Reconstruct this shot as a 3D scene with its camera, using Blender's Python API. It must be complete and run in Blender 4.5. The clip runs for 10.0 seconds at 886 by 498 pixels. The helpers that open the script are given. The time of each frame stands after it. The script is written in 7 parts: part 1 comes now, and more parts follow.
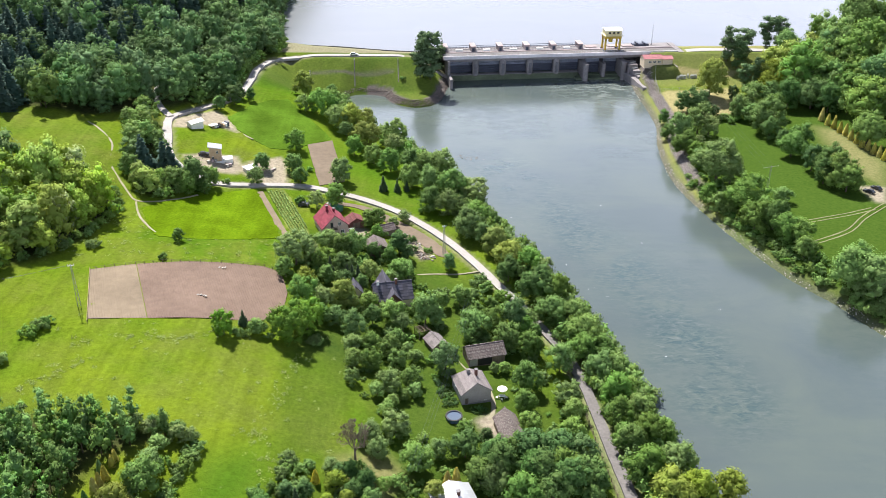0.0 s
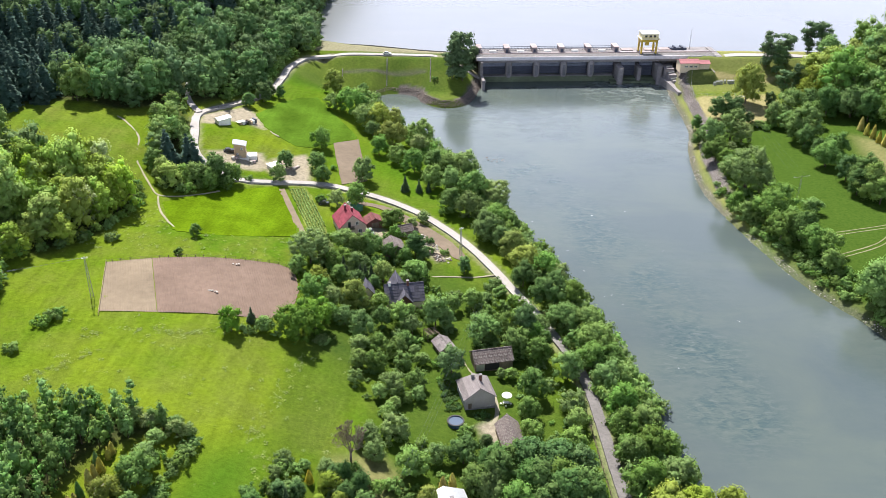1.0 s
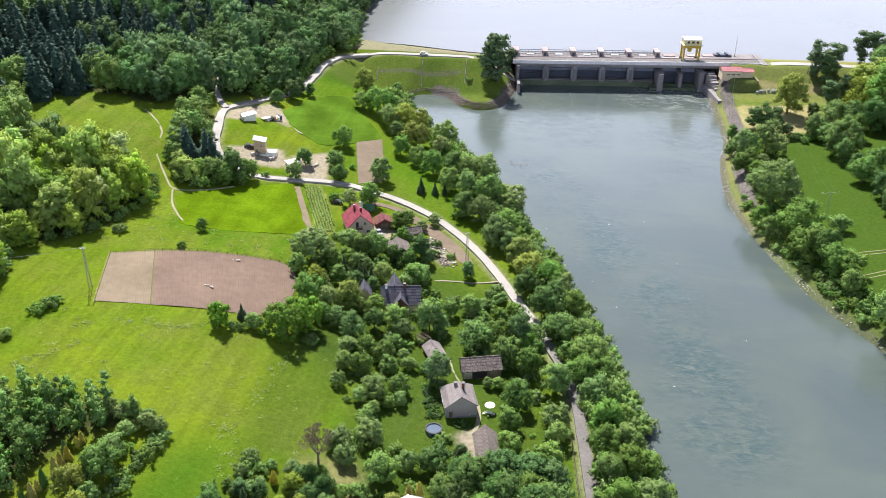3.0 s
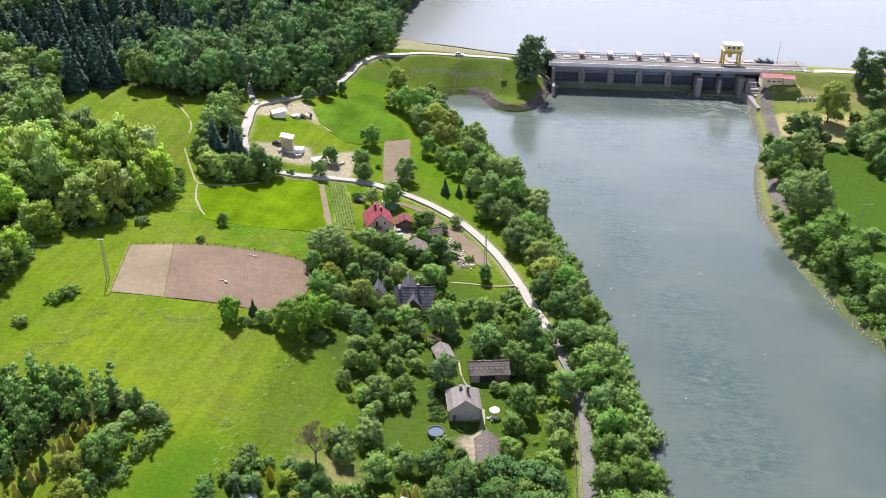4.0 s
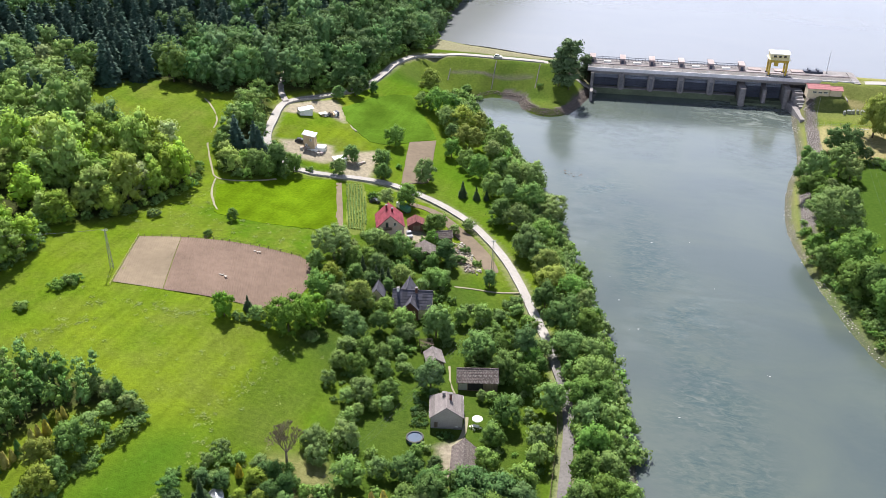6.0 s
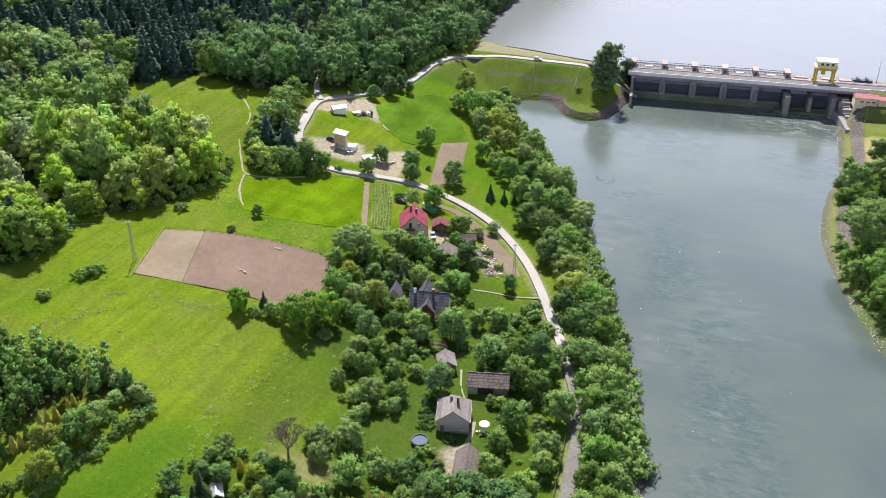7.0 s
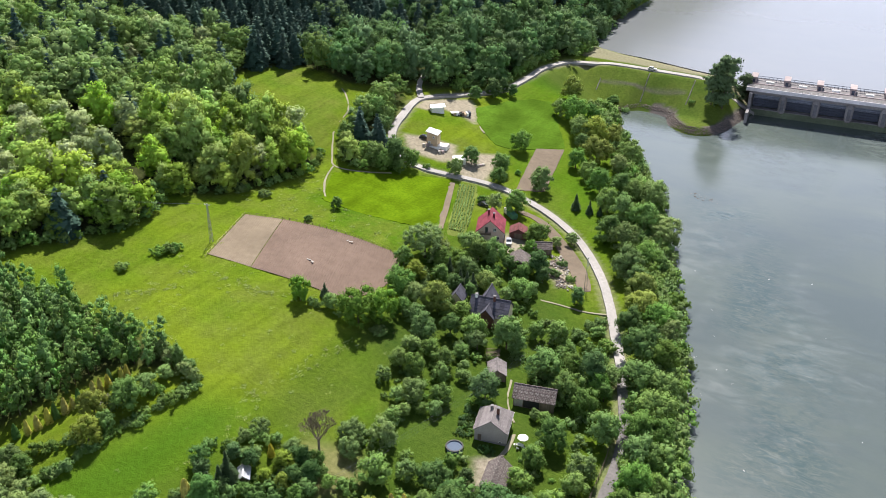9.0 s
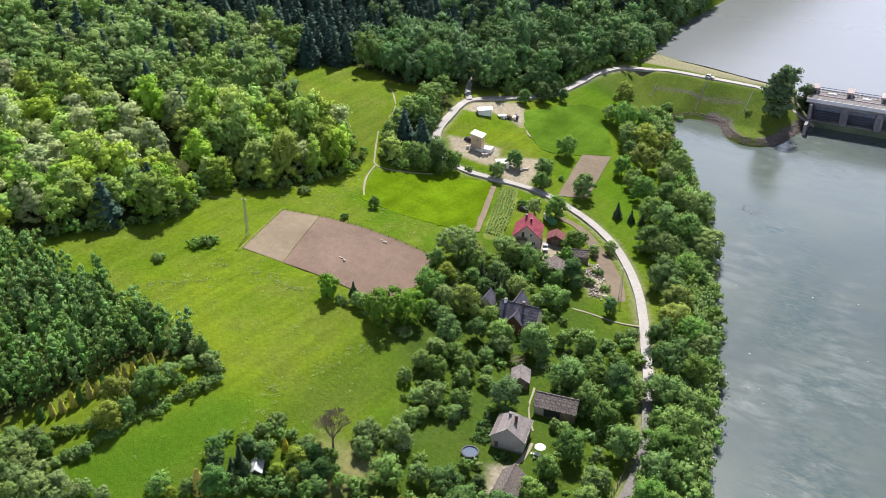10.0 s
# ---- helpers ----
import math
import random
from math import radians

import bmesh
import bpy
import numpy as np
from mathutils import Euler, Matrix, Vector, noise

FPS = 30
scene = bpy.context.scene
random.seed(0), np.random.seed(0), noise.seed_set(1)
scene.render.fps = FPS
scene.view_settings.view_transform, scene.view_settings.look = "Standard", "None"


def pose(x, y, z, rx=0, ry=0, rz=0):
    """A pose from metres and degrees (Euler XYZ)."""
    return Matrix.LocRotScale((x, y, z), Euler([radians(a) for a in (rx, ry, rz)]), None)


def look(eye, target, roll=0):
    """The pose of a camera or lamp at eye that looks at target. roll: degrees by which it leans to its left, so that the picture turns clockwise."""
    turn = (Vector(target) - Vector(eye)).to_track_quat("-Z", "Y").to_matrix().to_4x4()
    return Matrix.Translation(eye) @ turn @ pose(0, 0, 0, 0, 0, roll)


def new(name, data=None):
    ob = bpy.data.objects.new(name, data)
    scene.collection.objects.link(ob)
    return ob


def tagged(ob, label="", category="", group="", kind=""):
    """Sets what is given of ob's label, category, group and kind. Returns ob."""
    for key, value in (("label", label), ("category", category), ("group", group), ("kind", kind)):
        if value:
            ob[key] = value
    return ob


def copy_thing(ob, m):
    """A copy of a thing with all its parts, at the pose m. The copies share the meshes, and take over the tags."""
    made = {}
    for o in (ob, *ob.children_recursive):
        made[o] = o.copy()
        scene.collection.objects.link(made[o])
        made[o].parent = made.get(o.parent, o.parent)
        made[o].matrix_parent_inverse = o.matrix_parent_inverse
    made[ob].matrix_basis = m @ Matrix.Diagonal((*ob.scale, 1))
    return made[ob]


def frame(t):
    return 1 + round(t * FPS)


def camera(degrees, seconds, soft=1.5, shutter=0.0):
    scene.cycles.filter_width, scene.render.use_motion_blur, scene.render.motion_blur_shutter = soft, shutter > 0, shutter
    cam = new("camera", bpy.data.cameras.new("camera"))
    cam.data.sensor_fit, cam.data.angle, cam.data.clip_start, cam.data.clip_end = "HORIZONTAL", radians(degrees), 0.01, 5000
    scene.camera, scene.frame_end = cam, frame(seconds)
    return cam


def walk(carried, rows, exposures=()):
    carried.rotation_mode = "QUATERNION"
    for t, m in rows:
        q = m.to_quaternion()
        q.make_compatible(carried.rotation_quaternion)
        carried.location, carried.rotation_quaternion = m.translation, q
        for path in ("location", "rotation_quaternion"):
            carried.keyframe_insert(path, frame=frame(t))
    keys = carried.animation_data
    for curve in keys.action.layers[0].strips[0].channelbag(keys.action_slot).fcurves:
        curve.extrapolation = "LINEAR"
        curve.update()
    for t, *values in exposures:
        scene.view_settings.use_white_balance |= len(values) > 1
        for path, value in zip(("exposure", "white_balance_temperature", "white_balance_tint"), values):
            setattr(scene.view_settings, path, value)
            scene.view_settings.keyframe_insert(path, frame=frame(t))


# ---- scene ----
# seconds, eye x, y, z, heading, pitch, roll
PATH = [
    (0.0, 0.00, 0.00, 144.00, 0.036, -28.368, 0.569),
    (0.5, 5.02, 1.03, 144.30, 1.841, -28.445, 0.596),
    (1.0, 9.78, 2.21, 144.17, 3.455, -28.440, 0.560),
    (1.5, 14.77, 3.44, 144.13, 4.667, -28.452, 0.525),
    (2.0, 19.92, 4.67, 144.08, 5.590, -28.456, 0.444),
    (2.5, 24.58, 6.04, 144.19, 6.760, -28.484, 0.467),
    (4.0, 38.66, 10.55, 143.96, 11.976, -28.505, 0.541),
    (4.5, 43.43, 12.22, 143.98, 13.351, -28.523, 0.486),
    (5.0, 48.00, 14.06, 144.01, 14.483, -28.539, 0.447),
    (6.5, 61.21, 20.12, 143.93, 18.695, -28.528, 0.494),
    (7.0, 65.62, 22.40, 143.84, 20.834, -28.519, 0.470),
    (7.5, 69.74, 24.80, 143.95, 23.157, -28.528, 0.567),
    (8.0, 74.23, 27.34, 143.86, 25.654, -28.512, 0.534),
    (8.5, 77.95, 30.13, 143.74, 28.139, -28.516, 0.585),
    (9.0, 81.77, 33.05, 143.66, 30.571, -28.535, 0.613),
    (9.5, 85.58, 36.04, 143.64, 32.902, -28.500, 0.617),
    (10.0, 89.08, 39.31, 143.63, 35.314, -28.505, 0.693),
]
cam = camera(52.919, 10.0, 0.6)
walk(cam, [(t, pose(x, y, z, 0, 0, yaw) @ pose(0, 0, 0, 90 + pitch) @ pose(0, 0, 0, 0, 0, roll))
           for t, x, y, z, yaw, pitch, roll in PATH],
     [(0.0, 1.14, 6380, 13.0), (2.5, 1.10, 6380, 13.0), (5.0, 1.03, 6380, 13.0), (7.5, 0.95, 6380, 13.0), (10.0, 0.87, 6380, 13.0)])

# ---- light ----
world = bpy.data.worlds.new("sky")
scene.world = world
world.use_nodes = True
SUN_HEIGHT, SUN_FROM = 54.0, (-0.42, 0.907)


def sky_nodes():
    nt = world.node_tree
    nt.nodes.clear()
    out, back = nt.nodes.new("ShaderNodeOutputWorld"), nt.nodes.new("ShaderNodeBackground")
    sky = nt.nodes.new("ShaderNodeTexSky")
    sky.sky_type, sky.sun_disc = "NISHITA", False
    sky.sun_elevation, sky.sun_rotation = radians(SUN_HEIGHT), math.atan2(SUN_FROM[0], SUN_FROM[1])
    co, grain, ramp, mix = (nt.nodes.new(k) for k in ("ShaderNodeTexCoord", "ShaderNodeTexNoise", "ShaderNodeValToRGB", "ShaderNodeMix"))
    mix.data_type = "RGBA"
    squash = nt.nodes.new("ShaderNodeMapping")
    squash.inputs["Scale"].default_value = (1.0, 1.0, 2.6)
    grain.inputs["Scale"].default_value, grain.inputs["Detail"].default_value = 1.7, 7.0
    ramp.color_ramp.elements[0].position, ramp.color_ramp.elements[1].position = 0.31, 0.58
    mix.inputs[7].default_value = (18.2, 19.9, 24.4, 1)
    nt.links.new(co.outputs["Generated"], squash.inputs["Vector"])
    nt.links.new(squash.outputs["Vector"], grain.inputs["Vector"])
    # cloud cover closes towards the horizon and opens overhead
    split, thin = nt.nodes.new("ShaderNodeSeparateXYZ"), nt.nodes.new("ShaderNodeMapRange")
    cover = nt.nodes.new("ShaderNodeMath")
    cover.operation = "ADD"
    nt.links.new(co.outputs["Generated"], split.inputs[0])
    nt.links.new(split.outputs["Z"], thin.inputs[0])
    for k, v in enumerate((0.12, 0.62, 0.15, -0.22)):
        thin.inputs[k + 1].default_value = v
    nt.links.new(grain.outputs["Fac"], cover.inputs[0])
    nt.links.new(thin.outputs[0], cover.inputs[1])
    nt.links.new(cover.outputs[0], ramp.inputs["Fac"])
    nt.links.new(ramp.outputs["Color"], mix.inputs[0])
    nt.links.new(sky.outputs["Color"], mix.inputs[6])
    nt.links.new(mix.outputs[2], back.inputs["Color"])
    back.inputs["Strength"].default_value = 0.045
    nt.links.new(back.outputs[0], out.inputs[0])


sky_nodes()
sun = new("sun", bpy.data.lights.new("sun", "SUN"))
sun.data.energy, sun.data.angle, sun.data.color = 5.0, radians(0.8), (1.0, 0.95, 0.86)
sun.matrix_basis = look((SUN_FROM[0] * 300, SUN_FROM[1] * 300, 300 * math.tan(radians(SUN_HEIGHT))), (0, 0, 0))

# ---- materials ----
class Nodes:
    """A small helper to write node materials."""

    def __init__(self, name, rough=0.9, spec=0.3, metal=0.0):
        self.mat = bpy.data.materials.new(name)
        self.mat.use_nodes = True
        self.nt = self.mat.node_tree
        self.nt.nodes.clear()
        self.out, self.b = self.nt.nodes.new("ShaderNodeOutputMaterial"), self.nt.nodes.new("ShaderNodeBsdfPrincipled")
        self.b.inputs["Roughness"].default_value, self.b.inputs["Specular IOR Level"].default_value = rough, spec
        self.b.inputs["Metallic"].default_value = metal
        self.nt.links.new(self.b.outputs[0], self.out.inputs[0])
        self.co = self.nt.nodes.new("ShaderNodeTexCoord")

    def to(self, a, b):
        self.nt.links.new(a, b)

    def put(self, socket, v):
        if isinstance(v, bpy.types.NodeSocket):
            self.to(v, socket)
        elif isinstance(v, tuple) and len(v) == 3 and socket.type == "RGBA":
            socket.default_value = (*v, 1)
        else:
            socket.default_value = v

    def noise(self, scale, detail=4.0, rough=0.55, stretch=None, space="Object", turn=0.0, warp=0.0):
        n = self.nt.nodes.new("ShaderNodeTexNoise")
        n.inputs["Scale"].default_value, n.inputs["Detail"].default_value = scale, detail
        n.inputs["Roughness"].default_value, n.inputs["Distortion"].default_value = rough, warp
        at = self.co.outputs[space]
        if stretch:
            m = self.nt.nodes.new("ShaderNodeMapping")
            m.inputs["Scale"].default_value, m.inputs["Rotation"].default_value = stretch, (0, 0, radians(turn))
            self.to(at, m.inputs["Vector"])
            at = m.outputs["Vector"]
        self.to(at, n.inputs["Vector"])
        return n.outputs["Fac"]

    def cells(self, scale, stretch=None):
        n = self.nt.nodes.new("ShaderNodeTexVoronoi")
        n.inputs["Scale"].default_value = scale
        at = self.co.outputs["Object"]
        if stretch:
            m = self.nt.nodes.new("ShaderNodeMapping")
            m.inputs["Scale"].default_value = stretch
            self.to(at, m.inputs["Vector"])
            at = m.outputs["Vector"]
        self.to(at, n.inputs["Vector"])
        return n.outputs["Distance"]

    def attr(self, name):
        n = self.nt.nodes.new("ShaderNodeAttribute")
        n.attribute_name = name
        return n.outputs["Fac"]

    def chance(self):
        return self.nt.nodes.new("ShaderNodeObjectInfo").outputs["Random"]

    def island(self):
        return self.nt.nodes.new("ShaderNodeNewGeometry").outputs["Random Per Island"]

    def math(self, op, a, b=0.0, clamp=False):
        n = self.nt.nodes.new("ShaderNodeMath")
        n.operation, n.use_clamp = op, clamp
        self.put(n.inputs[0], a), self.put(n.inputs[1], b)
        return n.outputs[0]

    def span(self, v, a, b, lo=0.0, hi=1.0):
        n = self.nt.nodes.new("ShaderNodeMapRange")
        n.clamp = True
        self.put(n.inputs[0], v)
        for k, w in enumerate((a, b, lo, hi)):
            n.inputs[k + 1].default_value = w
        return n.outputs[0]

    def mix(self, f, a, b, kind="MIX"):
        n = self.nt.nodes.new("ShaderNodeMix")
        n.data_type, n.blend_type, n.clamp_factor = "RGBA", kind, True
        self.put(n.inputs[0], f), self.put(n.inputs[6], a), self.put(n.inputs[7], b)
        return n.outputs[2]

    def hue(self, colour, h=0.5, s=1.0, v=1.0):
        n = self.nt.nodes.new("ShaderNodeHueSaturation")
        self.put(n.inputs["Hue"], h), self.put(n.inputs["Saturation"], s), self.put(n.inputs["Value"], v), self.put(n.inputs["Color"], colour)
        return n.outputs[0]

    def bump(self, v, strength=0.5, depth=0.1):
        n = self.nt.nodes.new("ShaderNodeBump")
        n.inputs["Strength"].default_value, n.inputs["Distance"].default_value = strength, depth
        self.put(n.inputs["Height"], v)
        self.to(n.outputs[0], self.b.inputs["Normal"])
        return self

    def colour(self, c):
        self.put(self.b.inputs["Base Color"], c)
        return self

    def rough(self, v):
        self.put(self.b.inputs["Roughness"], v)
        return self


def plain(name, c, rough=0.8, metal=0.0, grain=3.0, vary=0.25, bump=0.3, stretch=None, spec=0.3):
    """Paint, plaster, metal or wood: one colour with grain and stains at two scales."""
    n = Nodes(name, rough, spec, metal)
    fine, wide = n.noise(grain, 5, 0.6, stretch), n.noise(grain * 0.13, 3)
    dark = tuple(v * (1 - vary) for v in c)
    col = n.mix(n.span(fine, 0.3, 0.7), dark, c)
    col = n.hue(col, v=n.span(wide, 0.3, 0.7, 1 - vary * 0.6, 1 + vary * 0.5))
    return n.colour(n.hue(col, v=n.span(n.chance(), 0, 1, 0.93, 1.07))).bump(fine, bump, 0.03).mat


def leaves(name, c, hue=0.02, vary=0.35, light=0.24, sheen=0.75):
    n = Nodes(name, sheen, 0.08)
    lot = n.math("ADD", n.math("MULTIPLY", n.chance(), 1.0), n.attr("tint"))
    lot = n.math("FRACT", lot)
    one = n.island()
    h = n.math("ADD", n.span(lot, 0, 1, 0.5 - hue * 0.35, 0.5 + hue), n.span(one, 0, 1, -0.008, 0.008))
    v = n.math("MULTIPLY", n.span(n.math("FRACT", n.math("MULTIPLY", lot, 7.3)), 0, 1, 1 - vary * 0.8, 1 + vary * 0.7), n.span(one, 0, 1, 0.86, 1.16))
    s = n.span(n.math("FRACT", n.math("MULTIPLY", lot, 13.7)), 0, 1, 0.86, 1.04)
    col = n.hue(c, h, s, v)
    n.colour(col)
    thin, both = n.nt.nodes.new("ShaderNodeBsdfTranslucent"), n.nt.nodes.new("ShaderNodeMixShader")
    n.put(thin.inputs["Color"], n.hue(col, 0.485, 1.1, 1.5))
    both.inputs[0].default_value = light
    n.to(n.b.outputs[0], both.inputs[1]), n.to(thin.outputs[0], both.inputs[2])
    n.to(both.outputs[0], n.out.inputs[0])
    return n.mat


def ground_material():
    n = Nodes("meadow_ground", 1.0, 0.0)
    wide, mid, fine, tuft = n.noise(0.018, 4), n.noise(0.09, 5, 0.6), n.noise(0.9, 5, 0.65), n.noise(3.2, 4, 0.7)
    grass = n.mix(n.span(wide, 0.40, 0.62), (0.062, 0.124, 0.008), (0.124, 0.172, 0.013))
    grass = n.mix(n.span(mid, 0.42, 0.68), grass, (0.110, 0.145, 0.020))
    grass = n.hue(grass, v=n.span(n.math("ADD", fine, n.math("MULTIPLY", tuft, 0.6)), 0.55, 1.05, 0.74, 1.24))
    swath = n.noise(0.33, 3, 0.6, stretch=(1, 0.07, 1), turn=-38)
    grass = n.hue(grass, v=n.span(swath, 0.35, 0.65, 0.88, 1.10))
    # dandelions and pale seed heads
    flower = n.math("MULTIPLY", n.span(n.cells(1.1), 0.16, 0.06), n.span(mid, 0.5, 0.62))
    grass = n.mix(n.math("MULTIPLY", flower, 0.5), grass, (0.36, 0.36, 0.14))
    col = n.mix(n.attr("lush"), grass, n.hue((0.055, 0.121, 0.009), v=n.span(fine, 0.3, 0.7, 0.85, 1.15)))
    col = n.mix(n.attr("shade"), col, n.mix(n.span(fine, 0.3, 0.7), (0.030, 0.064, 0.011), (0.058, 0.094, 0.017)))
    col = n.mix(n.attr("dry"), col, n.mix(n.span(fine, 0.35, 0.65), (0.22, 0.20, 0.095), (0.33, 0.28, 0.15)))
    col = n.mix(n.attr("dirt"), col, n.mix(n.span(fine, 0.35, 0.65), (0.23, 0.198, 0.155), (0.36, 0.312, 0.25)))
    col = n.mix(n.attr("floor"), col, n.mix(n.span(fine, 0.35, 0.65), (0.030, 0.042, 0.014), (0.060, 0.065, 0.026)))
    col = n.mix(n.attr("stone"), col, n.mix(n.span(n.cells(1.6), 0.1, 0.5), (0.20, 0.175, 0.165), (0.10, 0.09, 0.085)))
    return n.colour(col).bump(n.math("ADD", fine, n.math("MULTIPLY", tuft, 0.7)), 0.9, 0.35).mat


def crop_material(name, a, b, row=0.0, turn=0.0):
    n = Nodes(name, 1.0, 0.0)
    fine, wide = n.noise(1.5, 7, 0.75), n.noise(0.07, 4, 0.6)
    lanes = n.noise(0.16, 2, stretch=(1, 0.05, 1), turn=turn)
    col = n.mix(n.span(fine, 0.36, 0.64), tuple(v * 0.8 for v in a), b)
    col = n.hue(col, v=n.math("MULTIPLY", n.span(wide, 0.35, 0.65, 0.74, 1.14), n.span(lanes, 0.35, 0.65, 0.84, 1.10)))
    return n.colour(col).bump(fine, 0.6, 0.12).mat


def soil_material(name, a, b):
    n = Nodes(name, 0.95, 0.1)
    fine, wide, mid = n.noise(5.0, 5, 0.7), n.noise(0.06, 3), n.noise(0.5, 4)
    col = n.mix(n.span(fine, 0.3, 0.7), a, b)
    col = n.hue(col, v=n.math("MULTIPLY", n.span(wide, 0.3, 0.7, 0.88, 1.12), n.span(mid, 0.3, 0.7, 0.90, 1.10)))
    return n.colour(col).bump(fine, 0.7, 0.06).mat


def asphalt_material():
    n = Nodes("old_asphalt_with_shade", 0.85, 0.3)
    fine, wide, mid = n.noise(9, 5, 0.7), n.noise(0.12, 3), n.noise(1.1, 5, 0.65)
    pale = n.mix(n.span(mid, 0.3, 0.7), (0.270, 0.254, 0.246), (0.355, 0.338, 0.322))
    dark = n.mix(n.span(mid, 0.3, 0.7), (0.105, 0.098, 0.098), (0.165, 0.155, 0.152))
    split = n.nt.nodes.new("ShaderNodeSeparateXYZ")
    n.to(n.co.outputs["Object"], split.inputs[0])
    # tree shade over the lane's south end, put into the asphalt colour
    col = n.mix(n.span(n.math("ADD", split.outputs["Y"], n.math("MULTIPLY", mid, 14)), 232, 214), pale, dark)
    col = n.hue(col, v=n.math("MULTIPLY", n.span(wide, 0.3, 0.7, 0.86, 1.10), n.span(fine, 0.3, 0.7, 0.90, 1.08)))
    return n.colour(col).bump(fine, 0.4, 0.02).mat


def water_material(name, deep, ripple=0.25, calm=0.05, foam=None, marks=1.0):
    n = Nodes(name, calm, 0.9)
    n.b.inputs["IOR"].default_value = 1.5
    wide, mid = n.noise(0.017, 4, 0.55, stretch=(1.4, 0.5, 1), turn=-20, warp=0.5), n.noise(0.16, 7, 0.72, stretch=(0.7, 1.5, 1), turn=-25, warp=0.4)
    fine, tiny = n.noise(0.9, 4, 0.6, stretch=(1, 0.55, 1)), n.noise(4.0, 3, 0.6)
    silt = n.noise(0.028, 5, 0.6, turn=30, stretch=(0.7, 1.2, 1), warp=0.6)
    streak = n.math("MULTIPLY", n.span(mid, 0.42, 0.60), n.span(wide, 0.46, 0.62))
    col = n.mix(n.span(silt, 0.35, 0.68), deep, (deep[0] * (1 + 0.30 * marks), deep[1] * (1 + 0.24 * marks), deep[2] * (1 + 0.08 * marks)))
    # wind-ripple streaks put into the colour as a darker teal
    col = n.mix(n.math("MULTIPLY", streak, 0.35 * marks), col, (deep[0] * 0.55, deep[1] * 0.72, deep[2] * 0.72))
    wave = n.math("ADD", n.math("MULTIPLY", fine, 0.8), n.math("MULTIPLY", tiny, n.span(streak, 0, 1, 0.12, 0.30)))
    if foam:
        # shallow rapids: ripples darkened in the colour, short steep waves with broken crests above
        rough_bed = n.math("MULTIPLY", n.attr("rapid"), n.span(n.noise(0.05, 5, 0.65), 0.36, 0.56))
        chop = n.noise(0.42, 5, 0.62, stretch=(0.75, 1.7, 1), turn=-14, warp=0.9)
        col = n.mix(n.math("MULTIPLY", rough_bed, n.span(chop, 0.60, 0.42)), col, (deep[0] * 0.60, deep[1] * 0.80, deep[2] * 0.82))
        col = n.mix(n.math("MULTIPLY", rough_bed, n.span(chop, 0.60, 0.74, 0.0, 0.4)), col, (0.15, 0.17, 0.165))
        wave = n.math("ADD", wave, n.math("MULTIPLY", n.math("MULTIPLY", chop, rough_bed), 1.1))
        off = n.nt.nodes.new("ShaderNodeVectorMath")
        off.operation = "DISTANCE"
        n.to(n.co.outputs["Object"], off.inputs[0])
        off.inputs[1].default_value = (*foam, 0)
        froth = n.math("MULTIPLY", n.span(off.outputs["Value"], 36, 2), n.span(n.noise(0.22, 6, 0.65, stretch=(0.6, 1.5, 1), warp=0.8), 0.5, 0.74))
        col = n.mix(n.math("MULTIPLY", froth, 0.75, True), col, (0.42, 0.46, 0.45))
    n.colour(col).rough(n.span(streak, 0, 1, calm, calm + 0.12 * marks))
    return n.bump(wave, ripple, 0.09).mat


def shingle_material(name, a, b, moss=0.25):
    n = Nodes(name, 0.85, 0.25)
    fine, wide, spot = n.noise(4, 5, 0.7), n.noise(0.4, 4), n.noise(2.6, 6, 0.75)
    col = n.mix(n.span(fine, 0.3, 0.7), a, b)
    col = n.hue(col, v=n.span(n.chance(), 0, 1, 0.72, 1.22))
    col = n.mix(n.math("MULTIPLY", n.span(spot, 0.52, 0.60), moss * 1.3), col, (0.34, 0.325, 0.30))
    col = n.mix(n.math("MULTIPLY", n.span(spot, 0.46, 0.38), moss * 1.2), col, tuple(v * 0.55 for v in a))
    return n.colour(n.hue(col, v=n.span(wide, 0.3, 0.7, 0.85, 1.12))).bump(fine, 0.5, 0.03).mat


def glass_material():
    n = Nodes("window_glass", 0.06, 0.6)
    return n.colour((0.035, 0.042, 0.05)).mat


M_GROUND = ground_material()
M_ROAD = asphalt_material()
M_WATER = water_material("river_water", (0.066, 0.086, 0.087), 0.30, 0.15, (82, 446))
M_LAKE = water_material("lake_water", (0.125, 0.135, 0.148), 0.05, 0.24, None, 0.2)
M_PLOUGH = soil_material("ploughed_soil", (0.125, 0.088, 0.068), (0.190, 0.139, 0.111))
M_PLOUGH_PALE = soil_material("dry_soil", (0.150, 0.120, 0.084), (0.218, 0.176, 0.128))
M_SOIL = soil_material("garden_soil", (0.125, 0.098, 0.072), (0.185, 0.150, 0.114))
M_CROP = crop_material("young_crop", (0.074, 0.136, 0.005), (0.106, 0.174, 0.006), turn=-22)
M_LAWN = crop_material("mown_meadow", (0.060, 0.126, 0.012), (0.088, 0.160, 0.016), turn=40)
M_ROWS = crop_material("vegetable_rows", (0.105, 0.15, 0.028), (0.16, 0.19, 0.05))
M_LEAF = leaves("broad_leaves", (0.132, 0.220, 0.050))
M_LEAF_FRESH = leaves("fresh_leaves", (0.132, 0.236, 0.036))
M_LEAF_DARK = leaves("dark_leaves", (0.090, 0.168, 0.046))
M_LEAF_WOOD = leaves("wood_leaves", (0.253, 0.361, 0.053), 0.030, 0.46, 0.20)
